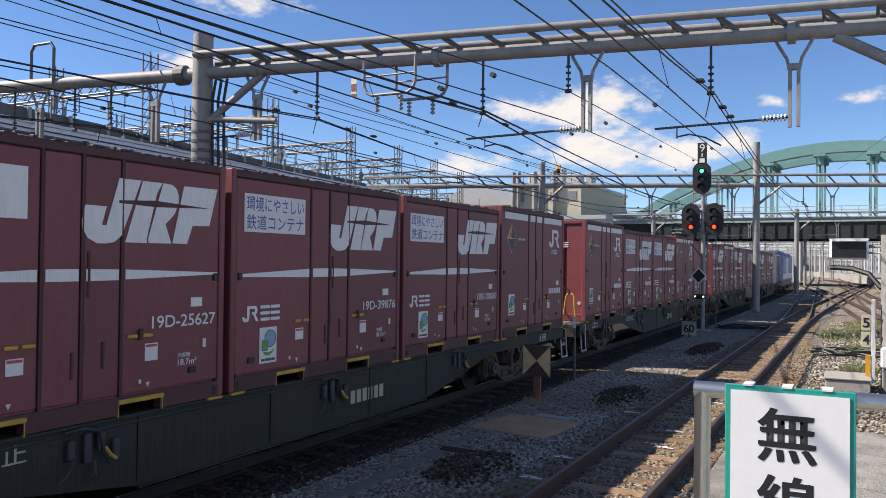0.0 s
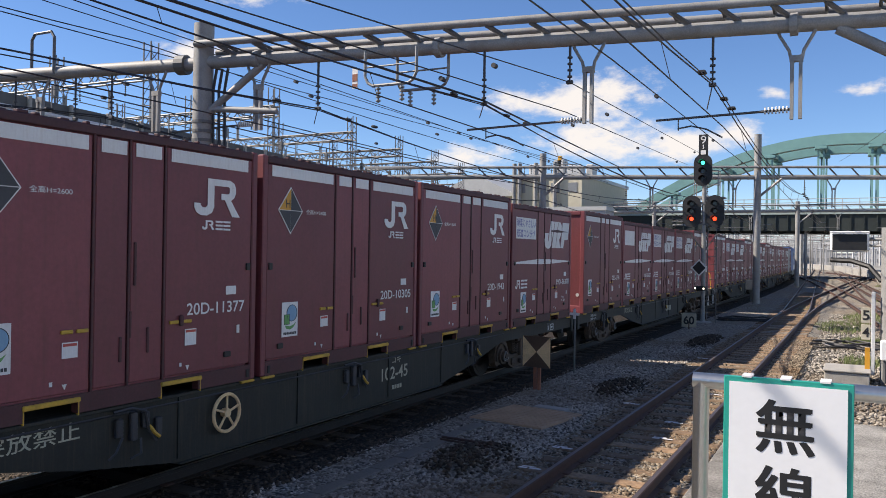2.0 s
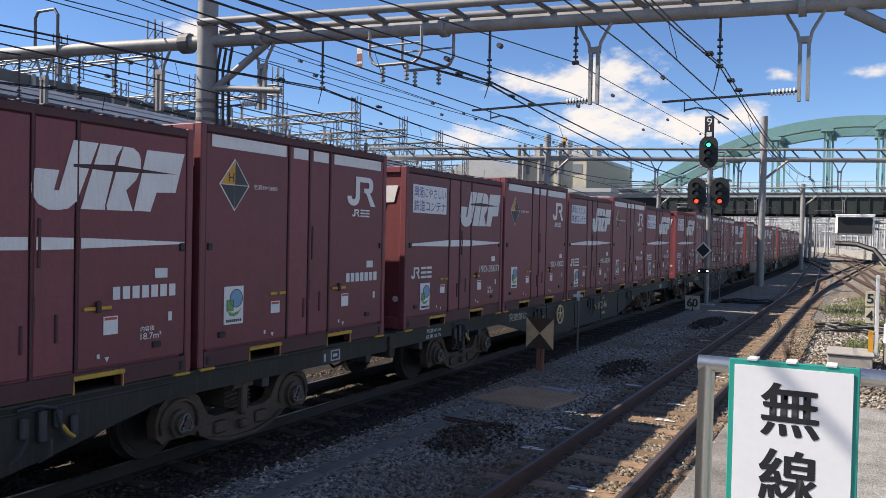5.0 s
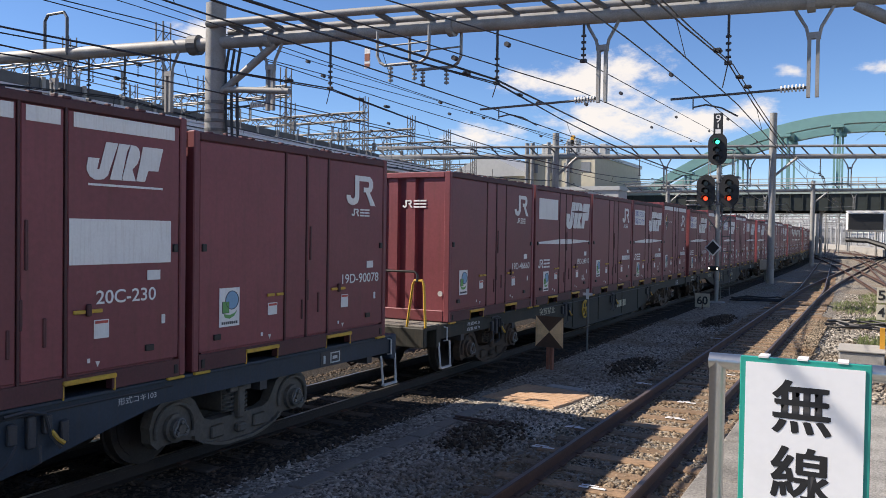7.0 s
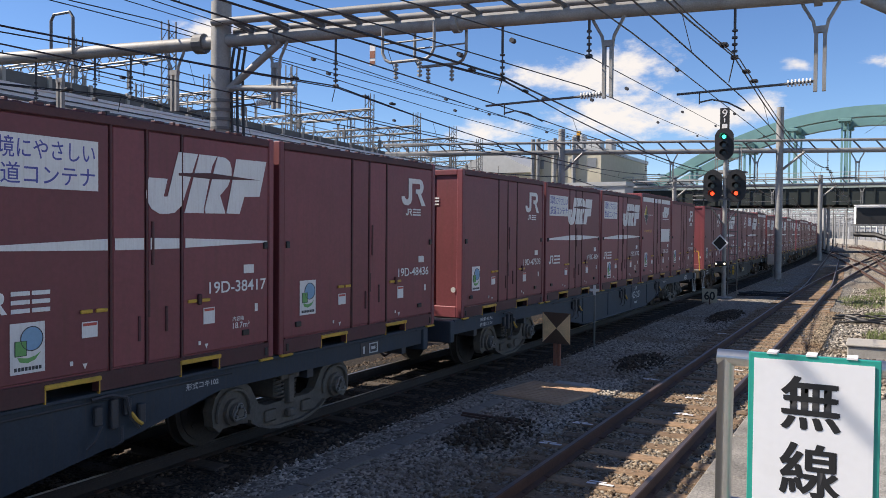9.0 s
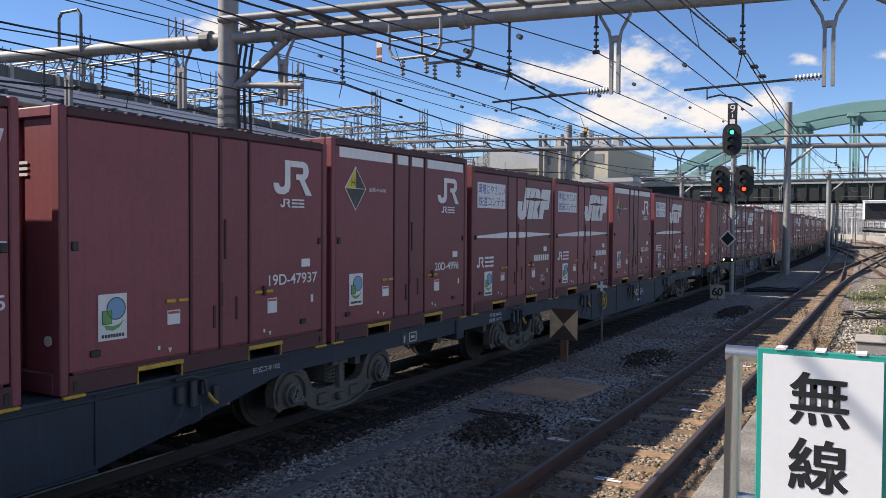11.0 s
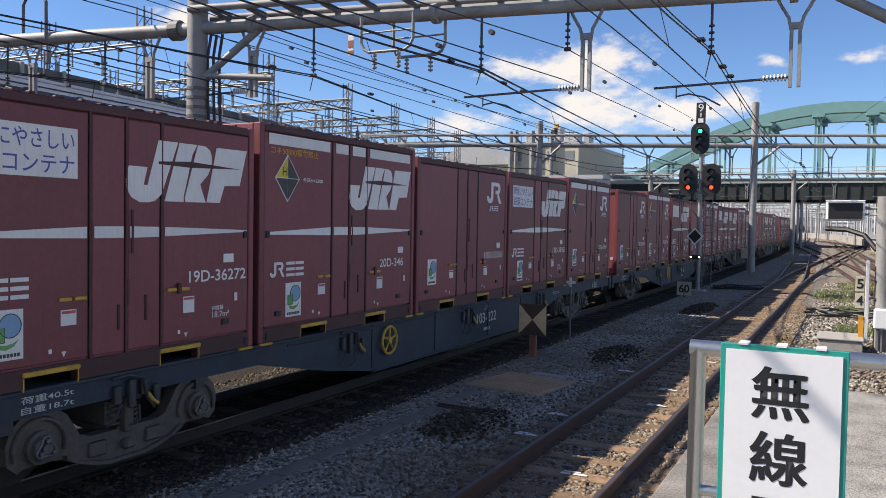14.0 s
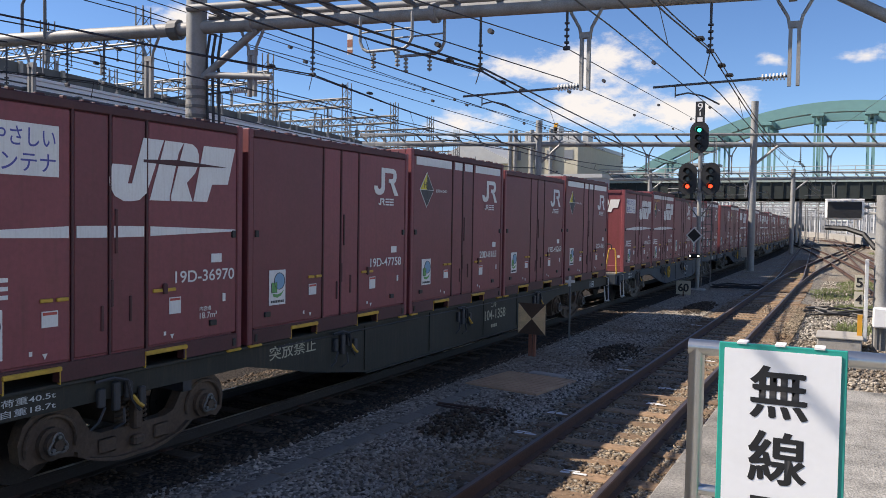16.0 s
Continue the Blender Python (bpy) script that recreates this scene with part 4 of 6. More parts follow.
def side_frame():
    """A cast side frame: an arch over each axle box, joined low down by a boat-shaped bar."""
    m = Mesh()
    half = [(0.18, 0.40), (0.40, 0.40), (0.52, 0.44), (0.60, 0.56), (0.66, 0.66), (0.76, 0.73), (0.95, 0.75), (1.12, 0.72), (1.22, 0.63), (1.27, 0.48),
            (1.25, 0.32), (1.16, 0.24), (1.10, 0.27), (0.82, 0.27), (0.70, 0.25), (0.56, 0.18), (0.36, 0.12), (0.16, 0.09)]
    full = half + [(-y, z) for y, z in reversed(half)]
    lip = [(0.0, 0.10), (0.2, 0.095), (0.38, 0.125), (0.58, 0.19), (0.7, 0.255), (0.7, 0.29), (0.56, 0.205), (0.36, 0.16), (0.2, 0.13), (0.0, 0.13)]
    for sx in (1,):
        m.prism_x(full, *sorted((sx * 0.92, sx * 1.05)))
        for s in (-1, 1):
            m.prism_x([(s * y, z) for y, z in lip], *sorted((sx * 1.05, sx * 1.1)))
            m.box(*sorted((sx * 1.05, sx * 1.085)), *sorted((s * 0.24, s * 0.44)), 0.2, 0.34, 0.015)
            m.tube([(sx * 1.07, s * (0.95 + 0.26 * math.cos(a)), 0.43 + 0.25 * math.sin(a)) for a in np.linspace(-0.3, 3.44, 12)], 0.022, 6)
    return m


def axle_box():
    m = Mesh().disc_x(0, 0, 0.15, 1.04, 1.1, 18).disc_x(0, 0, 0.11, 1.1, 1.15, 16)
    return m.disc_x(0, 0, 0.05, 1.15, 1.18, 8)


def axle_cap():
    """A rounded triangular bearing cap with three bolts."""
    pts = [(1.16, (0.085 + 0.02 * math.cos(3 * a)) * math.sin(a), (0.085 + 0.02 * math.cos(3 * a)) * math.cos(a)) for a in np.linspace(0, 2 * math.pi, 25)]
    m = Mesh().tube(pts, 0.012, 5)
    for k in range(3):
        a = k * 2.094
        m.disc_x(0.07 * math.sin(a), 0.07 * math.cos(a), 0.02, 1.15, 1.185, 6)
    return m


def bogie_spring():
    pts = [(1.0 + 0.06 * math.cos(a), 0.06 * math.sin(a), 0.41 + 0.24 * a / 31.4) for a in np.linspace(0, 31.4, 50)]
    return Mesh().tube(pts, 0.013, 5)


def friction_block():
    return Mesh().box(1.02, 1.12, -0.05, 0.05, 0.36, 0.72, 0.015).box(1.02, 1.1, -0.17, 0.17, 0.66, 0.72, 0.01).box(1.05, 1.14, -0.07, 0.07, 0.2, 0.3, 0.02)


def wheelset():
    m = Mesh()
    for sx in (-1, 1):
        m.disc_x(0, 0, 0.43, *sorted((sx * 0.50, sx * 0.62)), 32)
        m.disc_x(0, 0, 0.455, *sorted((sx * 0.485, sx * 0.515)), 32)
        m.disc_x(0, 0, 0.36, *sorted((sx * 0.62, sx * 0.632)), 24)
        for k in range(8):
            a = k * math.pi / 4
            m.disc_x(0.24 * math.cos(a), 0.24 * math.sin(a), 0.035, *sorted((sx * 0.632, sx * 0.638)), 8)
    m.tube([(-1.05, 0, 0), (1.05, 0, 0)], 0.075, 10)
    return m


def hand_wheel():
    m = Mesh().ring_x(0, 0, 0.205, 0.02, 0.0, 22)
    for k in range(5):
        a = k * 2 * math.pi / 5 + 0.3
        m.tube([(0, 0, 0), (0, 0.205 * math.cos(a), 0.205 * math.sin(a))], 0.014, 5)
    return m.disc_x(0, 0, 0.05, -0.05, 0.02, 10)


def stirrup():
    m = Mesh()
    for y in (0.14, 0.52):
        m.tube([(1.19, y, 0.7), (1.22, y + (0.02 if y < 0.3 else -0.02), 0.28)], 0.017, 6)
    m.box(1.19, 1.25, 0.15, 0.51, 0.265, 0.295, 0.006)
    m.tube([(1.2, 0.3, 0.94), (1.26, 0.3, 0.93), (1.26, 0.3, 0.72), (1.2, 0.3, 0.71)], 0.012, 6)
    return m


def end_rail(yellow):
    if yellow:
        return Mesh().tube([(0.78, 0.2, 0.98), (0.87, 0.22, 1.66), (0.9, 0.22, 1.72), (1.04, 0.22, 1.72), (1.07, 0.22, 1.66), (1.12, 0.2, 0.98)], 0.022, 8)
    m = Mesh().tube([(-1.1, 0.2, 0.98), (-1.1, 0.22, 1.81), (-1.05, 0.22, 1.86), (0.98, 0.22, 1.86), (1.03, 0.22, 1.81), (1.03, 0.2, 1.7)], 0.02, 8)
    m.tube([(0.3, 0.2, 0.98), (0.34, 0.22, 1.62), (0.3, 0.22, 1.68), (0.1, 0.22, 1.7), (-0.4, 0.22, 1.7), (-0.4, 0.22, 0.98)], 0.02, 8)
    m.tube([(-0.8, 0.22, 1.5), (0.3, 0.22, 1.5)], 0.014, 6)
    return m


WM = wagon_meshes()
WAGON_NAMES = {0: None, 1: "102-45", 2: "102-46", 3: None, 4: "103-221", 5: "102-541", 6: "102-542", 7: "103-222", 8: "104-1358"}
CAP_GREY = material("pale bearing cap steel", (0.17, 0.165, 0.155), 0.5, metal=0.3, vary=0.2)
NUMBER_PAINT = material("aged cream lettering", (0.42, 0.40, 0.3), 0.6, vary=0.2)
PALE_LETTER = material("pale wagon lettering", (0.5, 0.52, 0.52), 0.6, vary=0.15)


def wagon(k):
    blue = 4 <= k <= 7
    paint = WAGON_BLUE if blue else WAGON_GREEN
    iron = BOGIE_GREY if blue else BOGIE_BROWN
    w = thing("flat_wagon", "blue steel container flat wagon on rails" if blue else "grimy grey-green container flat wagon on rails", "wagon", group="wagons of the freight train")
    sill = part("side_sill", shared("side_sill", WM["side_sill"], paint), w)
    part("underframe", shared("underframe", WM["underframe"], CHARCOAL), w)
    part("end_beam", shared("end_beam", WM["end_beam"], paint), w)
    part("end_beam", shared("end_beam", WM["end_beam"], paint), w, at=pose(0, WL, 0, 0, 0, 180))
    part("coupler", shared("coupler", WM["coupler"], RAIL_RUST), w)
    part("brake_gear", shared("brake_gear", WM["brake_gear"], CHARCOAL), w)
    for i in range(4):
        part("release_handle", shared("release_handle", lambda: Mesh().tube([(1.225, 0.0, 0.74), (1.25, 0.05, 0.66), (1.26, 0.1, 0.62)], 0.02, 6), YELLOW), w, "yellow release handle", pose(0, 2.62 + 3.83 * i, 0))
    for y in (2.5 if k in PLATFORM_ENDS else 2.8, WL - 3.32):
        b = part("bogie", shared("bogie", bolster, iron), w, at=pose(0, y, 0))
        for side in (0, 180):
            turn = pose(0, 0, 0, 0, 0, side)
            part("side_frame", shared("side_frame", side_frame, iron), b, at=turn)
            part("friction_block", shared("friction_block", friction_block, iron), b, at=turn)
            for dy in (-0.95, 0.95):
                part("axle_box", shared("axle_box", axle_box, iron), b, at=turn @ pose(0, dy, 0.43))
                part("axle_cap", shared("axle_cap", axle_cap, CAP_GREY), b, "pale bearing cap", turn @ pose(0, dy, 0.43))
            for dy in (-0.11, 0.11):
                part("spring", shared("spring", bogie_spring, iron), b, at=turn @ pose(0, dy, 0))
        for dy in (-0.95, 0.95):
            WHEELS.append((part("wheelset", shared("wheelset", wheelset, WHEEL_STEEL, True), w, at=pose(0, y + dy, 0.43)), y + dy))
    if k in PLATFORM_ENDS:
        part("step_stirrup", shared("step_stirrup", stirrup, STEP_WHITE), w, "white step stirrup", pose(0, 0.06, 0))
    if k - 1 in PLATFORM_ENDS:
        part("step_stirrup", shared("step_stirrup", stirrup, STEP_WHITE), w, "white step stirrup", pose(0, WL - 0.66, 0))
    if k in (1, 2, 3, 5, 6, 7):
        part("hand_wheel", shared("hand_wheel", hand_wheel, YELLOW if k not in (1, 2) else TIN_TAN, True), w, "yellow handbrake wheel", pose(1.22, {6: 7.95, 7: 7.3, 1: 7.55}.get(k, 7.65), 0.68))
    if k in PLATFORM_ENDS:
        part("end_platform", shared("end_platform", lambda: Mesh().box(-1.2, 1.2, -0.28, 0.12, 0.92, 0.97, 0.01).box(-1.2, 1.2, -0.31, -0.2, 0.66, 0.975, 0.015).box(-0.25, 0.25, -0.28, 0.2, 0.6, 0.92), paint), w, "bare end platform")
        part("platform_boarding", shared("platform_boarding", lambda: Mesh().box(-1.15, 1.15, -0.27, 0.44, 0.978, 0.995), TROUGH), w, "worn grey platform boards")
        part("end_railing", shared("end_railing", lambda: end_rail(False), BLACK, True), w, "dark end railing", pose(0, -0.46, 0))
        part("end_railing", shared("yellow_rail", lambda: end_rail(True), YELLOW, True), w, "yellow end railing", pose(0.08, -0.46, 0))
    ink = PALE_LETTER if blue else NUMBER_PAINT
    if WAGON_NAMES.get(k):
        t = WAGON_NAMES[k]
        shift = {1: 0.3, 2: 0.3, 4: 0.55, 8: 0.56}.get(k, 0.0)
        part("wagon_number", lettering(t, 0.19, ink, 0.128 * len(t), thick=0.012), sill, at=pose(1.164, 10.6 + shift, 0.565))
        part("wagon_type", shared_text("コキ", 0.11, ink, 0.26), sill, at=pose(1.164, 10.9 + shift, 0.8))
        part("wagon_limits", shared("wagon_limits", lambda: bars_text(10.9, 11.2, 0.41, 0.47, 4), ink), sill, at=pose(1.164, shift, 0))
    else:
        part("wagon_number", shared("wagon_number_bars", lambda: bars_text(10.6, 11.5, 0.5, 0.68, 6), ink), sill, "worn number", pose(1.164, 0, 0))
    if not blue:
        part("shunting_notice", shared_text("突放禁止", 0.17, ink, 0.95), sill, at=pose(1.164, 4.75, 0.745))
    part("load_note", shared_text("荷重40.5t", 0.065, PALE_LETTER, 0.52), sill, at=pose(1.164, 1.3, 0.86))
    part("load_note", shared_text("自重18.7t", 0.065, PALE_LETTER, 0.52), sill, at=pose(1.164, 1.3, 0.77))
    if blue:
        part("form_note", shared_text("形式コキ103" if k in (4, 7) else "形式コキ102", 0.07, PALE_LETTER, 0.46), sill, at=pose(1.164, 14.85, 0.81))
    part("test_plate", shared("test_plate", lambda: many([rect(18.0, 18.45, 0.74, 0.92)]), CHARCOAL), sill, at=pose(1.162, 0, 0))
    part("test_marks", shared("test_marks", lambda: many([rect(18.05, 18.09, 0.77, 0.87), rect(18.2, 18.22, 0.76, 0.9), rect(18.2, 18.41, 0.885, 0.9), rect(18.2, 18.41, 0.76, 0.775), rect(18.39, 18.41, 0.76, 0.9), rect(18.25, 18.35, 0.81, 0.85)]), PALE_LETTER), sill, at=pose(1.168, 0, 0))
    TRAIN.append((w, k, -WAGON_END, 0.0))


WHEELS = []
for k in LOADS:
    wagon(k)


def locomotive():
    c = thing("electric_locomotive", "blue electric locomotive with pale grey band hauling the container train", "locomotive")
    body = Mesh().loft([[(x * k, y, z) for x, z in ((-1.4, 1.1), (1.4, 1.1), (1.4, 3.4), (1.15, 3.75), (-1.15, 3.75), (-1.4, 3.4))] for y, k in ((0.3, 0.86), (1.1, 1.0), (16.6, 1.0), (17.5, 0.86))])
    part("body", shape("loco_body", body, LOCO_BLUE), c)
    part("side_band", shape("side_band", Mesh().box(-1.41, 1.41, 1.2, 16.4, 1.25, 1.75).box(-1.41, 1.41, 6.0, 9.0, 1.75, 3.3), LOCO_WHITE), c, "pale grey side band")
    part("window_row", shape("window_row", Mesh().box(-1.42, 1.42, 1.5, 2.4, 2.4, 3.1).box(-1.42, 1.42, 15.3, 16.2, 2.4, 3.1).box(-0.9, 0.9, 0.36, 0.5, 2.4, 3.2), GLASS_DK), c, "dark cab windows")
    part("roof_gear", shape("roof_gear", Mesh().box(-0.8, 0.8, 4, 13.5, 3.75, 3.95, 0.05).tube([(-0.6, 4, 3.95), (0, 5.2, 4.6), (0.6, 4, 3.95)], 0.03, 5), GALV_DK), c)
    part("underframe", shape("loco_underframe", Mesh().box(-1.3, 1.3, 0.4, 17.4, 0.55, 1.1, 0.05), CHARCOAL), c)
    for y in (2.6, 8.9, 15.2):
        b = part("bogie", shared("bogie", bolster, BOGIE_BROWN), c, at=pose(0, y, 0))
        for side in (0, 180):
            part("side_frame", shared("side_frame", side_frame, BOGIE_BROWN), b, at=pose(0, 0, 0, 0, 0, side))
        for dy in (-0.95, 0.95):
            part("wheelset", shared("wheelset", wheelset, WHEEL_STEEL, True), b, at=pose(0, dy, 0.43))
    TRAIN.append((c, -4, -WAGON_END, 0.0))


locomotive()


# ---- platform end ----
PLAT_Z, PLAT_X, PLAT_END = 1.03, -0.93, 8.0


def platform():
    p = thing("platform", "grey asphalt platform end with concrete edge", "platform", kind="structure")
    part("deck", shape("deck", Mesh().box(PLAT_X + 0.32, 6.0, -40, PLAT_END, 0.7, PLAT_Z, 0.01), PLATFORM), p)
    edge = shape("edge_slab", Mesh().box(PLAT_X, PLAT_X + 0.316, 0.01, 0.99, 0.82, PLAT_Z + 0.002, 0.012), EDGE_SLAB)
    for i in range(-3, int(PLAT_END)):
        part("edge_slab", edge, p, at=pose(0, i, 0))
    part("wall", shape("wall", Mesh().box(PLAT_X + 0.25, 5.9, -39.9, PLAT_END - 0.1, -0.4, 0.7), CONCRETE), p)


platform()
FENCE_Y, FENCE_TOP = 2.53, 2.125


def fence():
    f = thing("stainless_fence", "brushed stainless steel pipe fence across the platform end", "fence")
    m = Mesh().tube([(-0.425, FENCE_Y + 0.03, PLAT_Z), (-0.42, FENCE_Y + 0.03, FENCE_TOP - 0.02)], 0.0243, 16)
    part("post", shape("post", m, STAINLESS, True), f)
    part("post", shape("post", Mesh().tube([(1.6, FENCE_Y + 0.03, PLAT_Z), (1.6, FENCE_Y + 0.03, FENCE_TOP - 0.02)], 0.0243, 16), STAINLESS, True), f)
    part("top_rail", shape("top_rail", Mesh().tube([(-0.444, FENCE_Y + 0.03, FENCE_TOP - 0.024), (1.62, FENCE_Y + 0.03, FENCE_TOP - 0.024)], 0.0243, 16), STAINLESS, True), f)
    part("lower_rail", shape("lower_rail", Mesh().tube([(-0.42, FENCE_Y + 0.03, 1.66), (1.6, FENCE_Y + 0.03, 1.66)], 0.017, 12), STAINLESS, True), f)
    part("base_rail", shape("base_rail", Mesh().tube([(-0.42, FENCE_Y + 0.03, 1.2), (1.6, FENCE_Y + 0.03, 1.2)], 0.017, 12), STAINLESS, True), f)


fence()


def notice_board():
    s = thing("notice_sign", "white notice sign with teal border and bold black Japanese lettering", "sign")
    x0, x1, z1, z0, y = -0.35, -0.003, 2.128, 1.12, FENCE_Y - 0.006
    part("panel", shape("panel", Mesh().box(x0, x1, y, y + 0.008, z0, z1, 0.002), SIGN_TEAL), s, "teal-edged panel")
    part("face", shape("face", Mesh().box(x0 + 0.016, x1 - 0.016, y - 0.004, y - 0.001, z0 + 0.016, z1 - 0.016), SIGN_WHITE), s, "white enamel face")
    for ch, z in (("無", 1.915), ("線", 1.723), ("機", 1.53)):
        if ch in "無線":
            g = lettering(ch, 0.153, BLACK, 0.153, thick=0.004)
            base = part("letter", g, s, at=pose(x0 + 0.093, y - 0.0046, z, 0, 0, -90))
            for i, (dx, dz) in enumerate(((0.0035, 0.0), (-0.0035, 0.001), (0.0, -0.0025))):
                part("stroke", g, base, at=pose(0.0002 * (i + 1), dx, dz))
        else:
            part("letter_bar", shape("letter_bar", Mesh().box(x0 + 0.1, x0 + 0.248, y - 0.008, y - 0.005, z + 0.08, z + 0.15), BLACK), s)
    for x in (x0 + 0.05, x0 + 0.155, x0 + 0.26):
        part("strap", shape("strap", Mesh().box(x, x + 0.028, y - 0.003, FENCE_Y + 0.058, FENCE_TOP + 0.001, FENCE_TOP + 0.006), WHITE_PAINT), s, "white fixing strap")


notice_board()


# ---- small lineside things between the tracks ----
def reflector_board():
    b = thing("reflector_board", "square weathered tan and brown reflector board on a rusty post", "sign", pose(-5.5, 14.75, -0.15, 0, 0, -6))
    part("post", shape("post", Mesh().box(-0.07, -0.02, -0.03, 0.03, -0.2, 0.62).box(0.02, 0.07, -0.03, 0.03, -0.2, 0.62), RUSTY), b)
    h = 0.3
    part("plate", shape("plate", Mesh().box(-h, h, -0.045, -0.035, 0.45, 1.05, 0.002), TIN_BROWN), b)
    for sx in (-1, 1):
        part("triangle", shape("triangle", Mesh().prism_y([(0, 0.75), (sx * (h - 0.008), 1.045), (sx * (h - 0.008), 0.455)], -0.05, -0.046), TIN_TAN), b, "tan triangle")


reflector_board()


def thin_post():
    p = thing("marker_post", "thin dark iron marker post with a white cross on top", "post", pose(-5.55, 17.2, -0.15))
    part("rod", shape("rod", Mesh().tube([(0, 0, -0.1), (0, 0, 1.45)], 0.022, 6), GALV_DK), p)
    part("cross", shape("cross", Mesh().box(-0.11, 0.11, -0.03, -0.024, 1.3, 1.36).box(-0.03, 0.03, -0.031, -0.0245, 1.22, 1.44), WHITE_PAINT), p)


thin_post()


def plate_cover():
    c = thing("cover_plate", "rusty chequered steel cover plate flush with the ballast", "cover", pose(-4.73, 12.22, -0.125, 0, 0, -9))
    part("plate", shape("plate", Mesh().box(-0.65, 0.65, -0.68, 0.68, -0.04, 0.012, 0.006), PLATE), c)
    bump = Mesh()
    for i in range(12):
        bump.box(-0.62, 0.62, -0.66 + i * 0.115, -0.62 + i * 0.115, 0.0125, 0.02)
    part("tread", shape("tread", bump, PLATE), c)
    part("frame", shape("frame", Mesh().box(-0.3, 0.3, 0.74, 0.95, -0.05, 0.02, 0.01), CONCRETE), c)


plate_cover()


def cable_trough():
    t = thing("cable_trough", "concrete cable trough lids set in the ballast", "trough", kind="structure")
    lid = shape("lid", Mesh().box(-0.1, 0.1, 0.01, 0.59, -0.1, 0.0, 0.01), TROUGH)
    rng = random.Random(5)
    for i in range(14):
        part("lid", lid, t, at=pose(-5.15 + rng.uniform(-0.01, 0.01), 2.9 + i * 0.6, -0.12 + rng.uniform(-0.006, 0.006), 0, 0, rng.uniform(-1, 1)))
    for i in range(14):
        y = 13.4 + i * 0.6
        part("lid", lid, t, at=pose(-5.03 + 0.09 * (y - 13.4) + rng.uniform(-0.02, 0.02), y, -0.135 + rng.uniform(-0.022, 0.006), 0, 0, -5 + rng.uniform(-2, 2)))


cable_trough()


def debris():
    d = thing("iron_rods", "two rusty iron rods lying on the ballast", "rod", pose(-4.65, 9.95, -0.1))
    part("rod", shape("rod_a", Mesh().tube([(-0.48, 0.08, 0.02), (0.48, 0.0, 0.02)], 0.018, 6), RAIL_RUST), d)
    part("rod", shape("rod_b", Mesh().tube([(-0.44, -0.05, 0.02), (0.4, -0.14, 0.02)], 0.014, 6), RAIL_RUST), d)


debris()


def speed_sign():
    s = thing("speed_sign", "small tan speed plate reading 60 on a short post", "sign", pose(-5.45, 30.2, -0.17))
    part("post", shape("post60", Mesh().tube([(0, 0, -0.1), (0, 0, 0.3)], 0.03, 6), RAIL_RUST), s)
    part("plate", shape("plate60", Mesh().box(-0.26, 0.26, -0.02, 0.0, 0.1, 0.6, 0.004), material("dirty cream plate", (0.42, 0.38, 0.29), 0.6, vary=0.15)), s)
    part("figure", lettering("60", 0.3, BLACK, 0.38, thick=0.025), s, at=pose(-0.19, -0.026, 0.2, 0, 0, -90))


speed_sign()


def bead(m, x, y, z, r, n=12):
    """A lens seen from -y."""
    return m.disc_y(x, z, r, y - 0.015, y, n)


def signal_head(parent, x, z, lit, lamp, seats):
    """An oval black backboard with hooded lamps."""
    board = []
    for k in range(24):
        a = 2 * math.pi * k / 24
        board.append((x + 0.36 * math.cos(a), z + (0.38 * math.sin(a) + (0.26 if math.sin(a) > 0 else -0.26))))
    head = part("signal_head", shape("signal_head", Mesh().prism_y(board, -0.02, 0.06).box(x - 0.2, x + 0.2, 0.06, 0.3, z - 0.45, z + 0.45, 0.03), BLACK), parent, "black oval signal head")
    for i, dz in enumerate(seats):
        hood = Mesh()
        ring0, ring1 = [], []
        for k in range(13):
            a = math.pi * (k / 12) * 1.2 - 0.1 * math.pi
            for rr, lst, y in ((0.13, ring0, -0.02), (0.13, ring1, -0.3)):
                lst.append((x + rr * math.cos(a), y, z + dz + rr * math.sin(a)))
        hood.loft([ring0, ring1], caps=False, closed=False)
        part("hood", shape("hood", hood, BLACK), head)
        on = i == lit
        part("lens", shape("lens", bead(Mesh(), x, -0.025, z + dz, 0.08), lamp if on else GLASS_DK), head, "lit lens" if on else "dark lens")


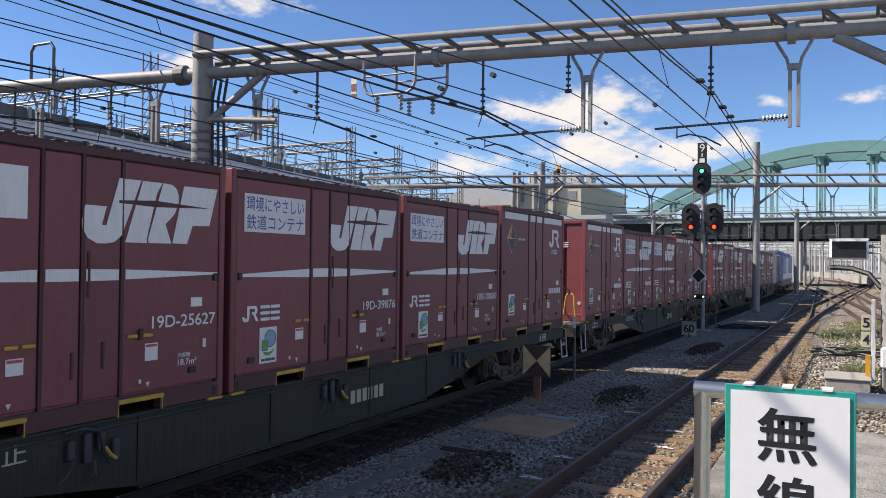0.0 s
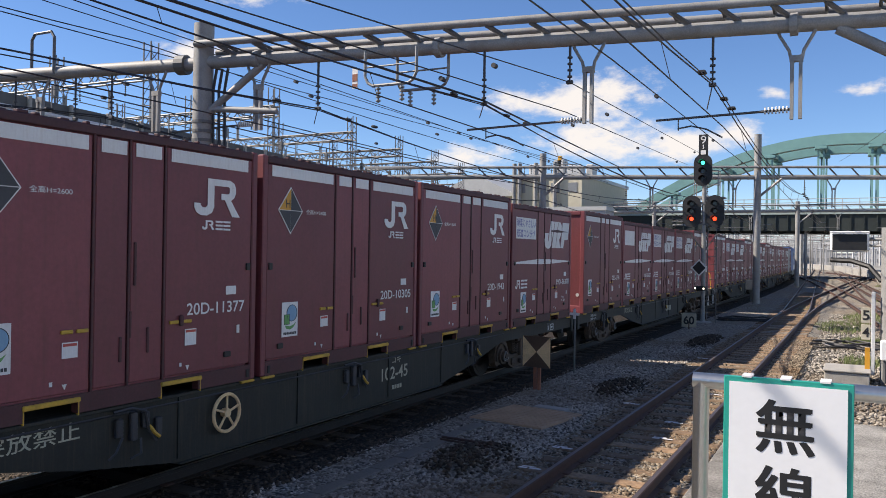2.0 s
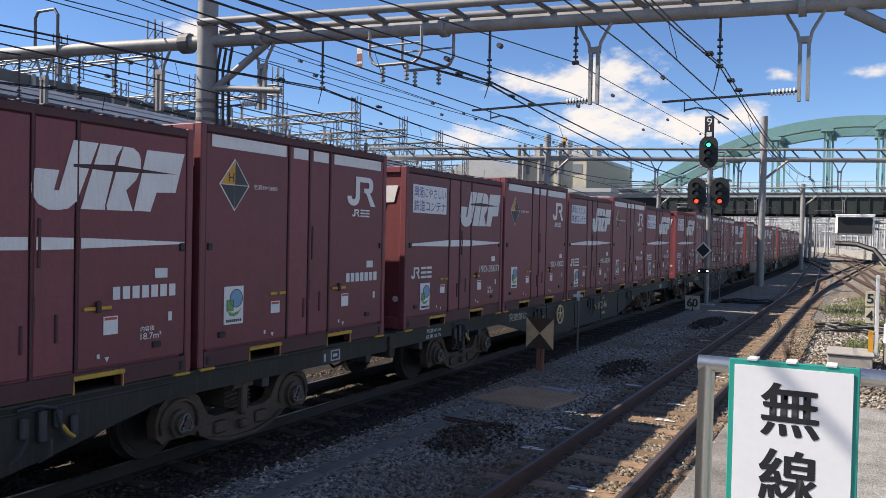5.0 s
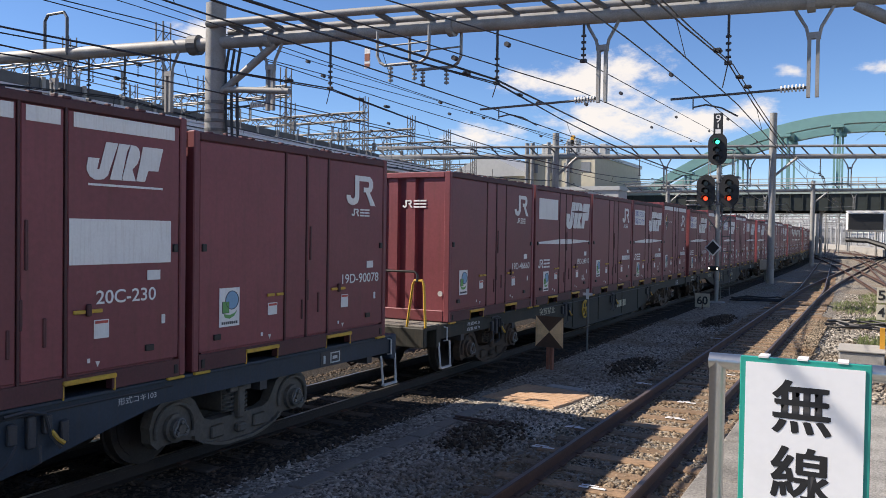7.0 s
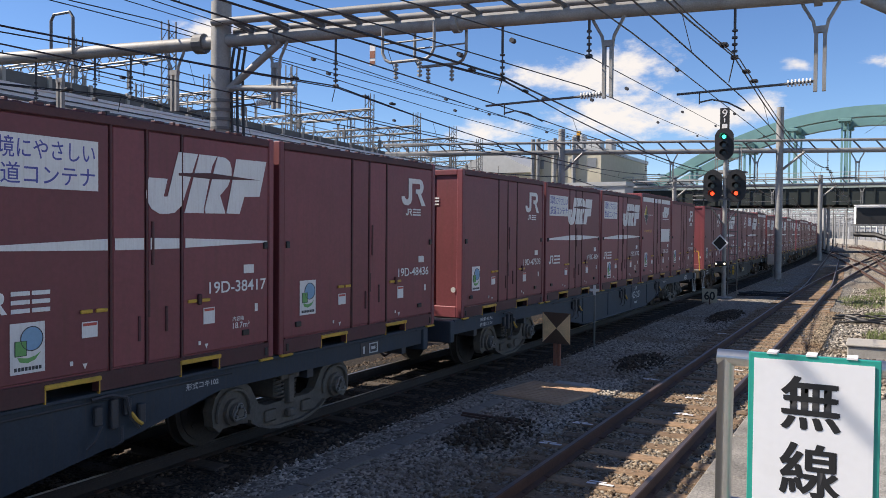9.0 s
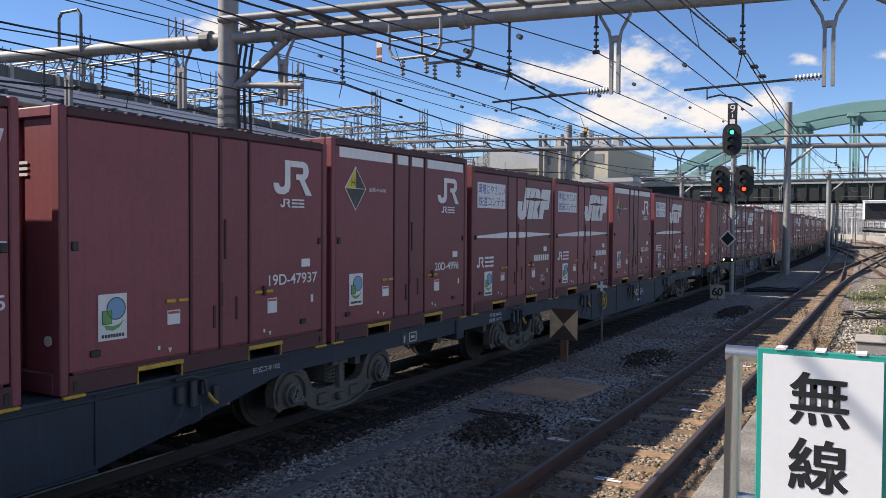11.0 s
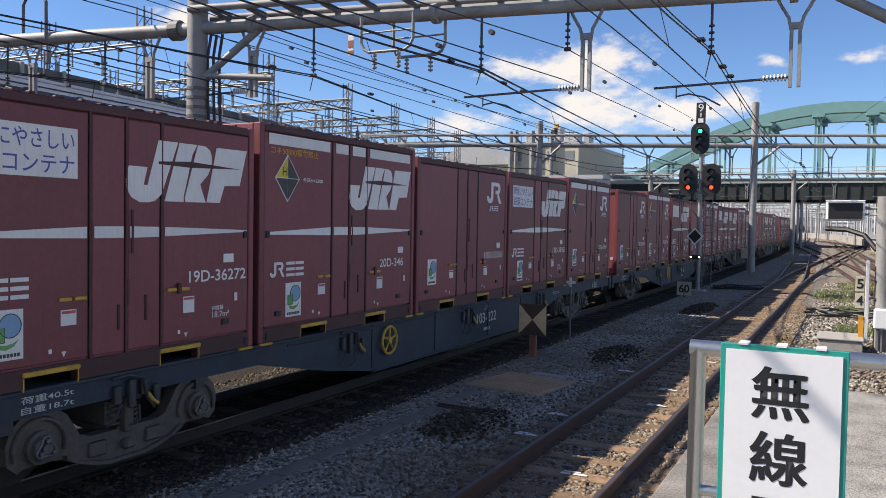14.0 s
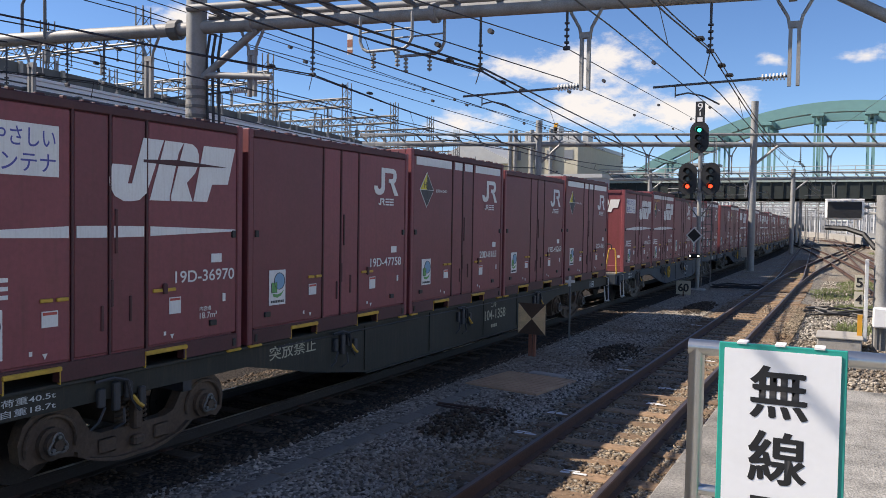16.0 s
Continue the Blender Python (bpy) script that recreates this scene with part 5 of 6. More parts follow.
def signal_mast():
    s = thing("railway_signal", "colour-light signal mast with green and red lamps beside the track", "signal", pose(-5.5, 33.3, -0.2))
    part("mast", shape("mast", Mesh().tube([(0, 0.1, -0.2), (0, 0.1, 6.9)], 0.085, 12), GALV), s)
    signal_head(s, -0.05, 6.15, 0, LAMP_GREEN, (0.28, -0.05, -0.36))
    signal_head(s, -0.46, 4.5, 2, LAMP_RED, (0.3, 0.0, -0.3))
    signal_head(s, 0.43, 4.5, 2, LAMP_RED, (0.3, 0.0, -0.3))
    plate = part("number_plate", shape("number_plate", Mesh().box(-0.22, 0.14, -0.02, 0.02, 6.72, 7.56, 0.01), BLACK), s, "black plate with white characters")
    part("figure", lettering("9", 0.3, WHITE_PAINT, 0.2), plate, at=pose(-0.14, -0.026, 7.2, 0, 0, -90))
    part("figure_bar", shape("figure_bar", Mesh().box(-0.06, -0.02, -0.028, -0.022, 6.99, 7.15).box(-0.14, 0.06, -0.028, -0.022, 6.76, 6.93), WHITE_PAINT), plate)
    cage = Mesh()
    for x in (-0.42, 0.5):
        for y in (0.25, 0.75):
            cage.tube([(x, y, 5.1), (x, y, 6.15)], 0.018, 5)
    for z in (5.12, 5.6, 6.14):
        cage.tube([(-0.42, 0.25, z), (-0.42, 0.75, z), (0.5, 0.75, z), (0.5, 0.25, z), (-0.42, 0.25, z)], 0.018, 5)
    cage.box(-0.6, 0.75, 0.15, 0.8, 5.02, 5.08)
    part("maintenance_cage", shape("cage", cage, GALV), s)
    part("cross_arm", shape("cross_arm", Mesh().box(-0.6, 0.6, 0.0, 0.1, 4.8, 4.87).box(-0.6, 0.6, 0.0, 0.1, 3.95, 4.01), GALV_DK), s)
    lad = Mesh()
    for x in (0.02, 0.36):
        lad.tube([(x + 0.1, 0.3, 0), (x + 0.1, 0.3, 4.7)], 0.02, 5)
    for i in range(15):
        lad.tube([(0.12, 0.3, 0.3 + i * 0.3), (0.46, 0.3, 0.3 + i * 0.3)], 0.013, 5)
    part("ladder", shape("ladder", lad, GALV_DK), s)
    dia = part("diamond_plate", shape("diamond_plate", Mesh().prism_y([(-0.46, 2.25), (-0.14, 1.91), (0.18, 2.25), (-0.14, 2.59)], -0.06, -0.03), WHITE_PAINT), s, "white-edged black diamond plate")
    part("diamond_face", shape("diamond_face", Mesh().prism_y([(-0.39, 2.25), (-0.14, 1.98), (0.11, 2.25), (-0.14, 2.52)], -0.068, -0.062), BLACK), dia)
    low = part("shunt_signal", shape("shunt_signal", Mesh().box(-0.35, 0.13, -0.1, 0.1, 1.34, 1.52, 0.06), BLACK), s, "small black repeater signal")
    for x in (-0.27, 0.05):
        part("lens", shape("small_lens", bead(Mesh(), x, -0.102, 1.43, 0.034), LAMP_WHITE), low, "lit white lens")
    part("foot", shape("foot", Mesh().box(-0.3, 0.3, -0.2, 0.4, -0.2, 0.12, 0.03), CONCRETE), s)
    brk = Mesh()
    for sx in (-1, 1):
        brk.tube([(sx * 0.5, 0.1, 3.6), (0, 0.1, 2.9)], 0.025, 5).tube([(sx * 0.45, 0.3, 4.6), (0, 0.2, 3.2)], 0.018, 5)
    part("brace", shape("brace", brk, GALV_DK), s)


signal_mast()


# ---- portal gantries and wires ----
def gantry_line(x):
    return 16.5 + 0.17 * (x + 3)


def insulator(m, x, y, z0, z1, n=4):
    for i in range(n):
        z = z0 + (z1 - z0) * (i + 0.5) / n
        m.prism_z([(x + 0.055 * math.cos(a), y + 0.055 * math.sin(a)) for a in np.linspace(0, 5.6, 8)], z - 0.018, z + 0.018)
    return m.tube([(x, y, z0), (x, y, z1)], 0.018, 6)


def drop_frame(parent, x, y, top, bottom):
    """A pair of channels hung from the beam, spread at the head like a Y."""
    m = Mesh()
    for s in (-1, 1):
        m.box(x + s * 0.075 - 0.032, x + s * 0.075 + 0.032, y - 0.05, y + 0.05, bottom, top - 0.55)
        m.tube([(x + s * 0.09, y, top - 0.6), (x + s * 0.13, y, top - 0.4), (x + s * 0.3, y, top - 0.1), (x + s * 0.34, y, top)], 0.035, 6)
    m.box(x - 0.12, x + 0.12, y - 0.055, y + 0.055, top - 0.62, top - 0.5)
    part("drop_post", shape("drop_post", m, GALV), parent)


def steady_arm(parent, x, y, z, length):
    m = Mesh().tube([(x - 0.05, y, z + 0.02), (x - 0.62, y, z)], 0.03, 6)
    part("bracket", shape("bracket", m, GALV_DK), parent)
    ins = Mesh()
    for i in range(7):
        xx = x - 0.16 - i * 0.065
        ins.prism_x([(y + 0.07 * math.cos(a), z + 0.015 + 0.07 * math.sin(a)) for a in np.linspace(0, 5.6, 8)], xx - 0.014, xx + 0.014)
    part("insulator", shape("insulator", ins, PORCELAIN), parent, "white ribbed insulator")
    m = Mesh().tube([(x - 0.6, y, z), (x - length, y, z - 0.05)], 0.026, 6)
    m.tube([(x - length + 0.45, y, z - 0.03), (x - length + 0.45, y, z - 0.28)], 0.014, 5)
    m.tube([(x - length + 0.45, y, z - 0.24), (x - length + 0.7, y, z - 0.2), (x - length + 1.0, y, z - 0.28), (x - length + 1.3, y + 0.1, z - 0.45)], 0.018, 6)
    part("steady_arm", shape("steady_arm", m, GALV_DK), parent)


def hanger(parent, x, y, top, bottom):
    m = Mesh().tube([(x, y, top), (x, y, bottom + 0.55)], 0.028, 6)
    insulator(m, x, y, bottom + 0.05, bottom + 0.58)
    m.box(x - 0.07, x + 0.07, y - 0.04, y + 0.04, bottom - 0.04, bottom + 0.04, 0.012)
    part("hanger", shape("hanger", m, CHARCOAL), parent)


def near_gantry():
    g = thing("catenary_gantry", "galvanised tubular portal gantry spanning the tracks with hanging wire supports", "gantry")
    px = -14.08
    py = gantry_line(px)
    part("column", shape("column", Mesh().tube([(px - 0.05, py, -0.4), (px, py, 7.9)], 0.24, 20), GALV, True), g, "thick grey steel column")
    band = shape("strap", Mesh().tube([(px, py, 4.4), (px, py, 4.47)], 0.255, 18), GALV_DK)
    for i in range(6):
        part("strap", band, g, at=pose(0, 0, i * 0.22))
    xs = [px, -10, -5, 0, 4, 12]
    low, up, upb = 6.97, 7.36, 7.36
    part("lower_pipe", shape("lower_pipe", Mesh().tube([(x, gantry_line(x), low) for x in xs], 0.155, 18), GALV, True), g)
    part("upper_pipe", shape("upper_pipe", Mesh().tube([(x, gantry_line(x) - 0.3, up) for x in xs], 0.085, 14), GALV, True), g)
    part("upper_pipe", shape("upper_pipe_b", Mesh().tube([(x, gantry_line(x) + 0.45, upb - 0.05) for x in xs], 0.085, 14), GALV, True), g)
    for i in range(30):
        x = px + 0.6 + i * 0.92
        y = gantry_line(x)
        m = Mesh().tube([(x, y - 0.3, up - 0.06), (x + 0.32, y, low + 0.12)], 0.05, 6).tube([(x, y + 0.45, upb - 0.1), (x + 0.32, y, low + 0.12)], 0.045, 6)
        m.tube([(x, y - 0.3, up), (x, y + 0.45, upb - 0.05)], 0.035, 5)
        part("lattice_strut", shape("lattice_strut", m, GALV_DK), g)
    for x in (-12.6, -8.2, -1.15, 2.6):
        m = Mesh().tube([(x - 0.07, gantry_line(x), low), (x + 0.07, gantry_line(x), low)], 0.22, 16)
        part("flange", shape("flange", m, GALV), g)
    part("knee_brace", shape("knee_brace", Mesh().tube([(px + 0.15, py, 5.75), (px + 1.6, gantry_line(px + 1.6), 6.85)], 0.09, 10), GALV, True), g)
    part("knee_brace", shape("knee_brace_b", Mesh().tube([(-0.4, gantry_line(-0.4), 6.85), (1.8, gantry_line(1.8), 5.6)], 0.11, 10), GALV, True), g)
    # single pipe carried on to the left
    part("side_pipe", shape("side_pipe", Mesh().tube([(px, py, 6.95), (-30, gantry_line(-30), 7.0)], 0.16, 16), GALV, True), g)
    part("column_clamp", shape("column_clamp", Mesh().tube([(px - 0.7, gantry_line(px - 0.7), 6.95), (px - 0.45, gantry_line(px - 0.45), 6.95)], 0.24, 14), GALV_DK), g)
    part("stub_arm", shape("stub_arm", Mesh().tube([(px + 0.2, py, 5.85), (px + 2.0, py + 0.3, 5.72)], 0.075, 10), GALV, True), g)
    for x, b in ((-1.1, 5.15), (-5.0, 5.2), (-12.6, 5.3)):
        drop_frame(g, x, gantry_line(x), low - 0.1, b)
    steady_arm(g, -1.1, gantry_line(-1.1), 5.33, 2.65)
    steady_arm(g, -5.0, gantry_line(-5.0), 5.27, 2.75)
    steady_arm(g, -12.6, gantry_line(-12.6), 5.45, 2.8)
    for x, b in ((-2.6, 5.88), (-7.19, 5.7), (-11.07, 5.75), (-5.38, 6.07)):
        hanger(g, x, gantry_line(x), low - 0.1, b)
    # hanging insulator frames of bent pipe
    for x0, yy in ((-9.75, -0.3), (-9.35, 0.35)):
        y = gantry_line(x0) + yy
        m = Mesh().tube([(x0, y, 6.9), (x0, y, 6.35), (x0 + 0.08, y, 6.2), (x0 + 0.2, y, 6.13), (x0 + 1.1, y, 6.13), (x0 + 1.22, y, 6.2), (x0 + 1.3, y, 6.35), (x0 + 1.3, y, 6.9)], 0.035, 8)
        m.tube([(x0, y, 6.55), (x0 + 1.3, y, 6.55)], 0.02, 6)
        for xx in (x0 + 0.35, x0 + 0.95):
            insulator(m, xx, y, 5.75, 6.1)
        part("bent_frame", shape("bent_frame", m, GALV), g)
    tag = part("warning_tag", shape("warning_tag", Mesh().box(-10.06, -9.92, gantry_line(-10) - 0.3, gantry_line(-10) - 0.28, 6.1, 6.55), WHITE_PAINT), g, "white tag with orange bars")
    part("tag_bar", shape("tag_bar", Mesh().box(-10.055, -9.925, gantry_line(-10) - 0.306, gantry_line(-10) - 0.302, 6.13, 6.2).box(-10.055, -9.925, gantry_line(-10) - 0.306, gantry_line(-10) - 0.302, 6.26, 6.42), RUSTY), tag)
    # left pipe fittings: bent loop on top, hung insulators
    for x0 in (-19.2, -24.5):
        y = gantry_line(x0)
        m = Mesh().tube([(x0, y, 6.9), (x0, y, 7.85), (x0 + 0.12, y, 8.0), (x0 + 0.75, y, 8.0), (x0 + 0.87, y, 7.85), (x0 + 0.87, y, 6.9)], 0.04, 8)
        part("top_loop", shape("top_loop", m, GALV_DK), g)
    for x in (-17.8, -16.7, -19.7, -21.5):
        hanger(g, x, gantry_line(x), 6.85, 5.75)
    for x in (-15.4, -18.9, -22.6):
        drop_frame(g, x, gantry_line(x), 6.85, 5.35)
    cab = Mesh()
    for i, x in enumerate((0.32, 0.5, 0.68)):
        cab.tube([(px + x, py + 0.1, 6.8), (px + x - 0.1, py + 0.1, 6.3), (px + x - 0.08, py + 0.1, 5.2), (px + x + 0.02, py + 0.1, 3.2)], 0.035, 6)
    part("feeder_cable", shape("feeder_cable", cab, WIRE), g, "black feeder cables")


near_gantry()


def simple_gantry(label, y, x0, x1, z, poles, drops, skew=0.0, scale=1.0, top=1.2):
    """A far portal: columns, a twin-pipe beam with struts, drop posts and hangers."""
    g = thing("catenary_gantry", label, "gantry")
    yy = lambda x: y + skew * (x + 5)
    n = max(2, int((x1 - x0) / 1.1))
    part("lower_pipe", shape("far_lower_pipe", Mesh().tube([(x0, yy(x0), z), (x1, yy(x1), z)], 0.14, 10), GALV, True), g)
    part("upper_pipe", shape("far_upper_pipe", Mesh().tube([(x0, yy(x0) - 0.3, z + 0.55), (x1, yy(x1) - 0.3, z + 0.55)], 0.075, 8), GALV, True), g)
    for i in range(n):
        x = x0 + (x1 - x0) * i / n
        part("strut", shared("far_strut", lambda: Mesh().tube([(0, -0.3, 0.5), (0.35, 0, 0.1)], 0.045, 5), GALV_DK), g, at=pose(x, yy(x), z))
    for x, t in poles:
        part("column", shape("far_column", Mesh().tube([(x, yy(x), -0.4), (x, yy(x), z + t)], 0.2, 14), GALV, True), g, "grey column")
        part("knee_brace", shape("far_knee", Mesh().tube([(x, yy(x), z - 1.2), (x + 1.3, yy(x), z - 0.1)], 0.08, 6), GALV), g)
    for x in drops:
        drop_frame(g, x, yy(x), z - 0.1, z - 1.75)
        m = Mesh().tube([(x, yy(x), z - 1.5), (x - 2.4, yy(x), z - 1.55)], 0.03, 5)
        part("steady_arm", shape("far_arm", m, GALV_DK), g)
        hanger(g, x - 1.5, yy(x), z - 0.1, z - 1.05)
    return g


simple_gantry("grey tubular portal gantry further along the line", 49.4, -27, 14, 7.1, ((-5.2, 2.45), (-16.8, 1.4)), (-1.3, -6.4, -10.8, 3.2, 7.5), 0.33)
for y, sk in ((82, 0.05), (118, 0.1), (160, 0.12)):
    dx = bend(y)[0]
    simple_gantry("pale distant portal gantry over the yard tracks", y, -22 + dx, 18 + dx, 6.9, ((-4.9 + dx, 0.9), (9.5 + dx, 0.9), (-18 + dx, 1.0)), (-1.5 + dx, -9 + dx, 4 + dx), sk)


def wire_run(m, pts, r, sag=0.0, n=6):
    line = []
    for a, b in zip(pts, pts[1:]):
        a, b = Vector(a), Vector(b)
        line += [a.lerp(b, i / n) - Vector((0, 0, sag * 4 * (i / n) * (1 - i / n))) for i in range(n)]
    m.tube(line + [pts[-1]], r, 5)


def catenary(label, x, z_mess, z_con, r, pair=0.0, ys=(-16, 16.4, 47, 82, 118, 160)):
    c = thing("overhead_wire", label, "wire")
    pts = [(x + bend(y)[0], gantry_line(x) if abs(y - 16.4) < 0.1 else y, z_mess) for y in ys]
    m = Mesh()
    wire_run(m, pts, r, 0.55, 8)
    if pair:
        wire_run(m, [(a + pair, b, c2 - 0.05) for a, b, c2 in pts], r * 0.8, 0.5, 8)
    part("messenger_wire", shape("messenger_wire", m, WIRE), c)
    m = Mesh()
    wire_run(m, [(a + (0.2 if i % 2 else -0.2), b, z_con) for i, (a, b, _) in enumerate(pts)], r * 0.8)
    part("contact_wire", shape("contact_wire", m, WIRE), c)
    m = Mesh()
    for i, (p, q) in enumerate(zip(pts, pts[1:])):
        for k in range(1, 7):
            u = k / 7
            xx, yy = p[0] + (q[0] - p[0]) * u, p[1] + (q[1] - p[1]) * u
            m.tube([(xx, yy, z_mess - 0.55 * 4 * u * (1 - u)), (xx + (0.2 - 0.4 * u) * (1 if i % 2 else -1), yy, z_con)], 0.006, 4)
    part("dropper", shape("dropper", m, WIRE), c)
    m = Mesh()
    for p in pts[1:3]:
        for dy in (-1.5, 1.2, 2.4):
            m.box(p[0] - 0.025, p[0] + 0.025 + pair, p[1] + dy - 0.1, p[1] + dy + 0.1, p[2] - 0.1, p[2] - 0.04, 0.015)
    part("clamp", shape("clamp", m, WIRE), c)
    m = Mesh().tube([pts[1], (x - 0.1, pts[1][1], z_con + 0.35)], 0.012, 4)
    part("bridle", shape("bridle", m, WIRE), c)


catenary("twin black catenary wires above the near track", -2.6, 5.88, 5.05, 0.014, 0.1)
catenary("black catenary wires above the freight train's track", -7.19, 5.7, 5.05, 0.015, 0.05)
catenary("black catenary wires above the further track", -11.07, 5.75, 5.05, 0.016, 0.05)
catenary("thin catenary wires over the outer tracks", -17.0, 5.8, 5.05, 0.016, 0.05)
catenary("thin catenary wires over the outermost tracks", -21.4, 5.8, 5.05, 0.016)


def feeder(label, pts, r, beads=0, sag=0.25):
    f = thing("feeder_wire", label, "wire")
    m = Mesh()
    wire_run(m, pts, r, sag, 8)
    part("wire", shape("wire", m, WIRE), f)
    if beads:
        b = Mesh()
        a, c = Vector(pts[0]), Vector(pts[-1])
        for i in range(beads):
            p = a.lerp(c, (i + 0.6) / beads)
            b.tube([p - Vector((0, 0.07, 0.05)), p + Vector((0, 0.07, -0.05))], 0.055, 8)
        part("clamp", shape("clamp", b, CHARCOAL), f)


feeder("heavy black feeder cable strung across the tracks", [(-7.3, -12, 5.6), (-7.3, 6.5, 5.41), (-7.19, gantry_line(-7.2), 5.76), (-12.92, 49, 7.81)], 0.024, sag=0.0)
feeder("thin black feeder wire with grey clamps over the tracks", [(-5.9, -10, 5.0), (-5.74, 7, 5.34), (-5.38, gantry_line(-5.38), 6.07), (-8.11, 49, 8.43)], 0.011, 6, 0.0)
feeder("thin black strain wire with grey clamps over the tracks", [(-7.4, -10, 5.1), (-7.07, 7, 5.48), (-5.45, gantry_line(-5.45), 5.45), (-9.01, 49, 7.9)], 0.011, 6, 0.0)
feeder("black stay wire slanting over the near track", [(-4.0, -8, 5.9), (-4.3, 10.46, 6.17), (-4.53, gantry_line(-4.53), 6.49), (-5.58, 49, 7.6)], 0.015, 5, 0.0)
feeder("thin black feeder wire high over the line", [(-16.0, -10, 7.88), (-16.0, 12, 7.9), (-16.0, 49, 7.95)], 0.012, 5, 0.0)
feeder("thin black feeder wire above the gantry column", [(-13.75, -10, 7.53), (-13.75, 12, 7.32), (-13.75, 49, 6.95)], 0.012, 6, 0.0)
feeder("thin black feeder wire across the outer line", [(-15.4, -10, 6.8), (-15.4, 12, 7.24), (-15.4, 49, 7.98)], 0.013, 5, 0.0)
feeder("black feeder wire beside the column", [(-16.0, -4, 7.7), (-15.6, 14, 7.5), (-15.0, 47, 7.2)], 0.014, 4)
feeder("black feeder wire over the outer tracks", [(-19.5, -4, 7.4), (-18.5, 14, 7.2), (-17.6, 47, 7.0)], 0.018, 4)
feeder("black feeder wire over the outer yard", [(-20.5, -4, 7.0), (-19.5, 14, 6.9), (-18.4, 47, 6.8)], 0.02, 4)
feeder("slack stay wire beyond the gantry", [(4.0, 20, 8.4), (-1.2, 60, 9.0)], 0.01)


# ---- right-hand yard furniture ----
def marker_post():
    p = thing("equipment_post", "pale grey steel post with number plates and relay box", "post", pose(0.57, 20.6, -0.3))
    part("post", shape("grey_post", Mesh().tube([(0.05, 0, 0), (0.05, 0, 3.5)], 0.17, 14), GALV, True), p)
    for t, z in (("5", 1.36), ("4", 0.98)):
        pl = part("number_plate", shape("stop_plate", Mesh().box(-0.5, -0.32, -0.12, -0.1, z, z + 0.34, 0.004), material("cream plate " + t, (0.5, 0.46, 0.36), 0.6, vary=0.12)), p, "cream plate")
        part("figure", lettering(t, 0.22, BLACK, 0.14, thick=0.02), pl, at=pose(-0.475, -0.126, z + 0.06, 0, 0, -90))
    part("plate_bar", shape("plate_bar", Mesh().box(-0.3, -0.22, -0.14, -0.08, 0.2, 2.06, 0.01), PALE_STEEL), p, "pale upright")
    for z in (1.2, 1.6):
        part("clip", shape("post_clip", Mesh().box(-0.19, -0.1, -0.13, -0.09, z, z + 0.03), CHARCOAL), p)
    part("relay_box", shape("relay_box", Mesh().box(-0.12, 0.36, -0.35, -0.1, 0.55, 1.0, 0.03), SIGN_WHITE), p, "white relay box")
    part("warning_strip", shape("warning_strip", Mesh().box(-0.42, -0.32, -0.15, -0.05, 0.1, 0.8), ORANGE), p, "orange warning strip")
    part("pipe", shape("pipe", Mesh().tube([(-0.02, -0.25, 0), (-0.02, -0.25, 0.56)], 0.05, 8).tube([(0.2, -0.25, 0), (0.2, -0.25, 0.56)], 0.05, 8), GALV_DK), p)
    hose = Mesh().tube([(-0.1, 0, 2.3), (-0.35, 0.2, 2.62), (-0.7, 0.4, 2.74), (-1.15, 0.6, 2.76)], 0.06, 8)
    part("lamp_arm", shape("lamp_arm", hose, BLACK), p, "black bracket arm")


marker_post()


def monitor():
    c = thing("display_monitor", "white-framed dark display monitor on a bracket beside the post", "monitor", pose(-0.19, 21.0, 0))
    part("housing", shape("housing", Mesh().box(-0.41, 0.41, 0, 0.24, 2.645, 3.125, 0.05), SIGN_WHITE), c, "white housing")
    part("hood", shape("hood", Mesh().box(-0.415, 0.415, -0.1, -0.004, 3.09, 3.13, 0.01), SIGN_WHITE), c, "white hood")
    part("screen", shape("screen", Mesh().box(-0.36, 0.36, -0.012, -0.002, 2.69, 3.06, 0.0), BLACK), c, "dark screen")
    part("arm", shape("arm", Mesh().tube([(0.36, 0.2, 2.95), (0.7, 0.1, 2.95), (0.8, -0.3, 2.95)], 0.035, 8).tube([(0.36, 0.2, 2.8), (0.8, -0.3, 2.8)], 0.025, 8), GALV), c, "grey bracket arm")


monitor()


def yellow_block():
    b = thing("wheel_stop", "worn yellow concrete block at the platform end", "block", pose(0.75, 7.6, PLAT_Z))
    part("block", shape("block", Mesh().box(-0.35, 0.25, -0.08, 0.08, 0.0, 0.12, 0.02), YELLOW), b)


yellow_block()


def trough_box():
    b = thing("concrete_pit", "low grey concrete cable pit on the gravel", "box", pose(-0.1, 20.5, -0.3))
    part("box", shape("pit", Mesh().box(-0.55, 0.35, -0.6, 0.6, 0, 0.28, 0.02), CONCRETE), b)
    part("lid", shape("pit_lid", Mesh().box(-0.58, 0.38, -0.63, 0.63, 0.282, 0.33, 0.015), CONCRETE), b)


trough_box()


def trackside_box():
    b = thing("trackside_box", "small cream equipment box by the track", "box", pose(-5.75, 52, -0.2))
    part("cabinet", shape("cabinet", Mesh().box(-0.3, 0.3, -0.3, 0.3, 0.75, 1.35, 0.04), material("cream box paint", (0.5, 0.44, 0.36), 0.6)), b)
    part("leg", shape("cab_leg", Mesh().box(-0.05, 0.05, -0.05, 0.05, 0, 0.76), GALV_DK), b)


trackside_box()


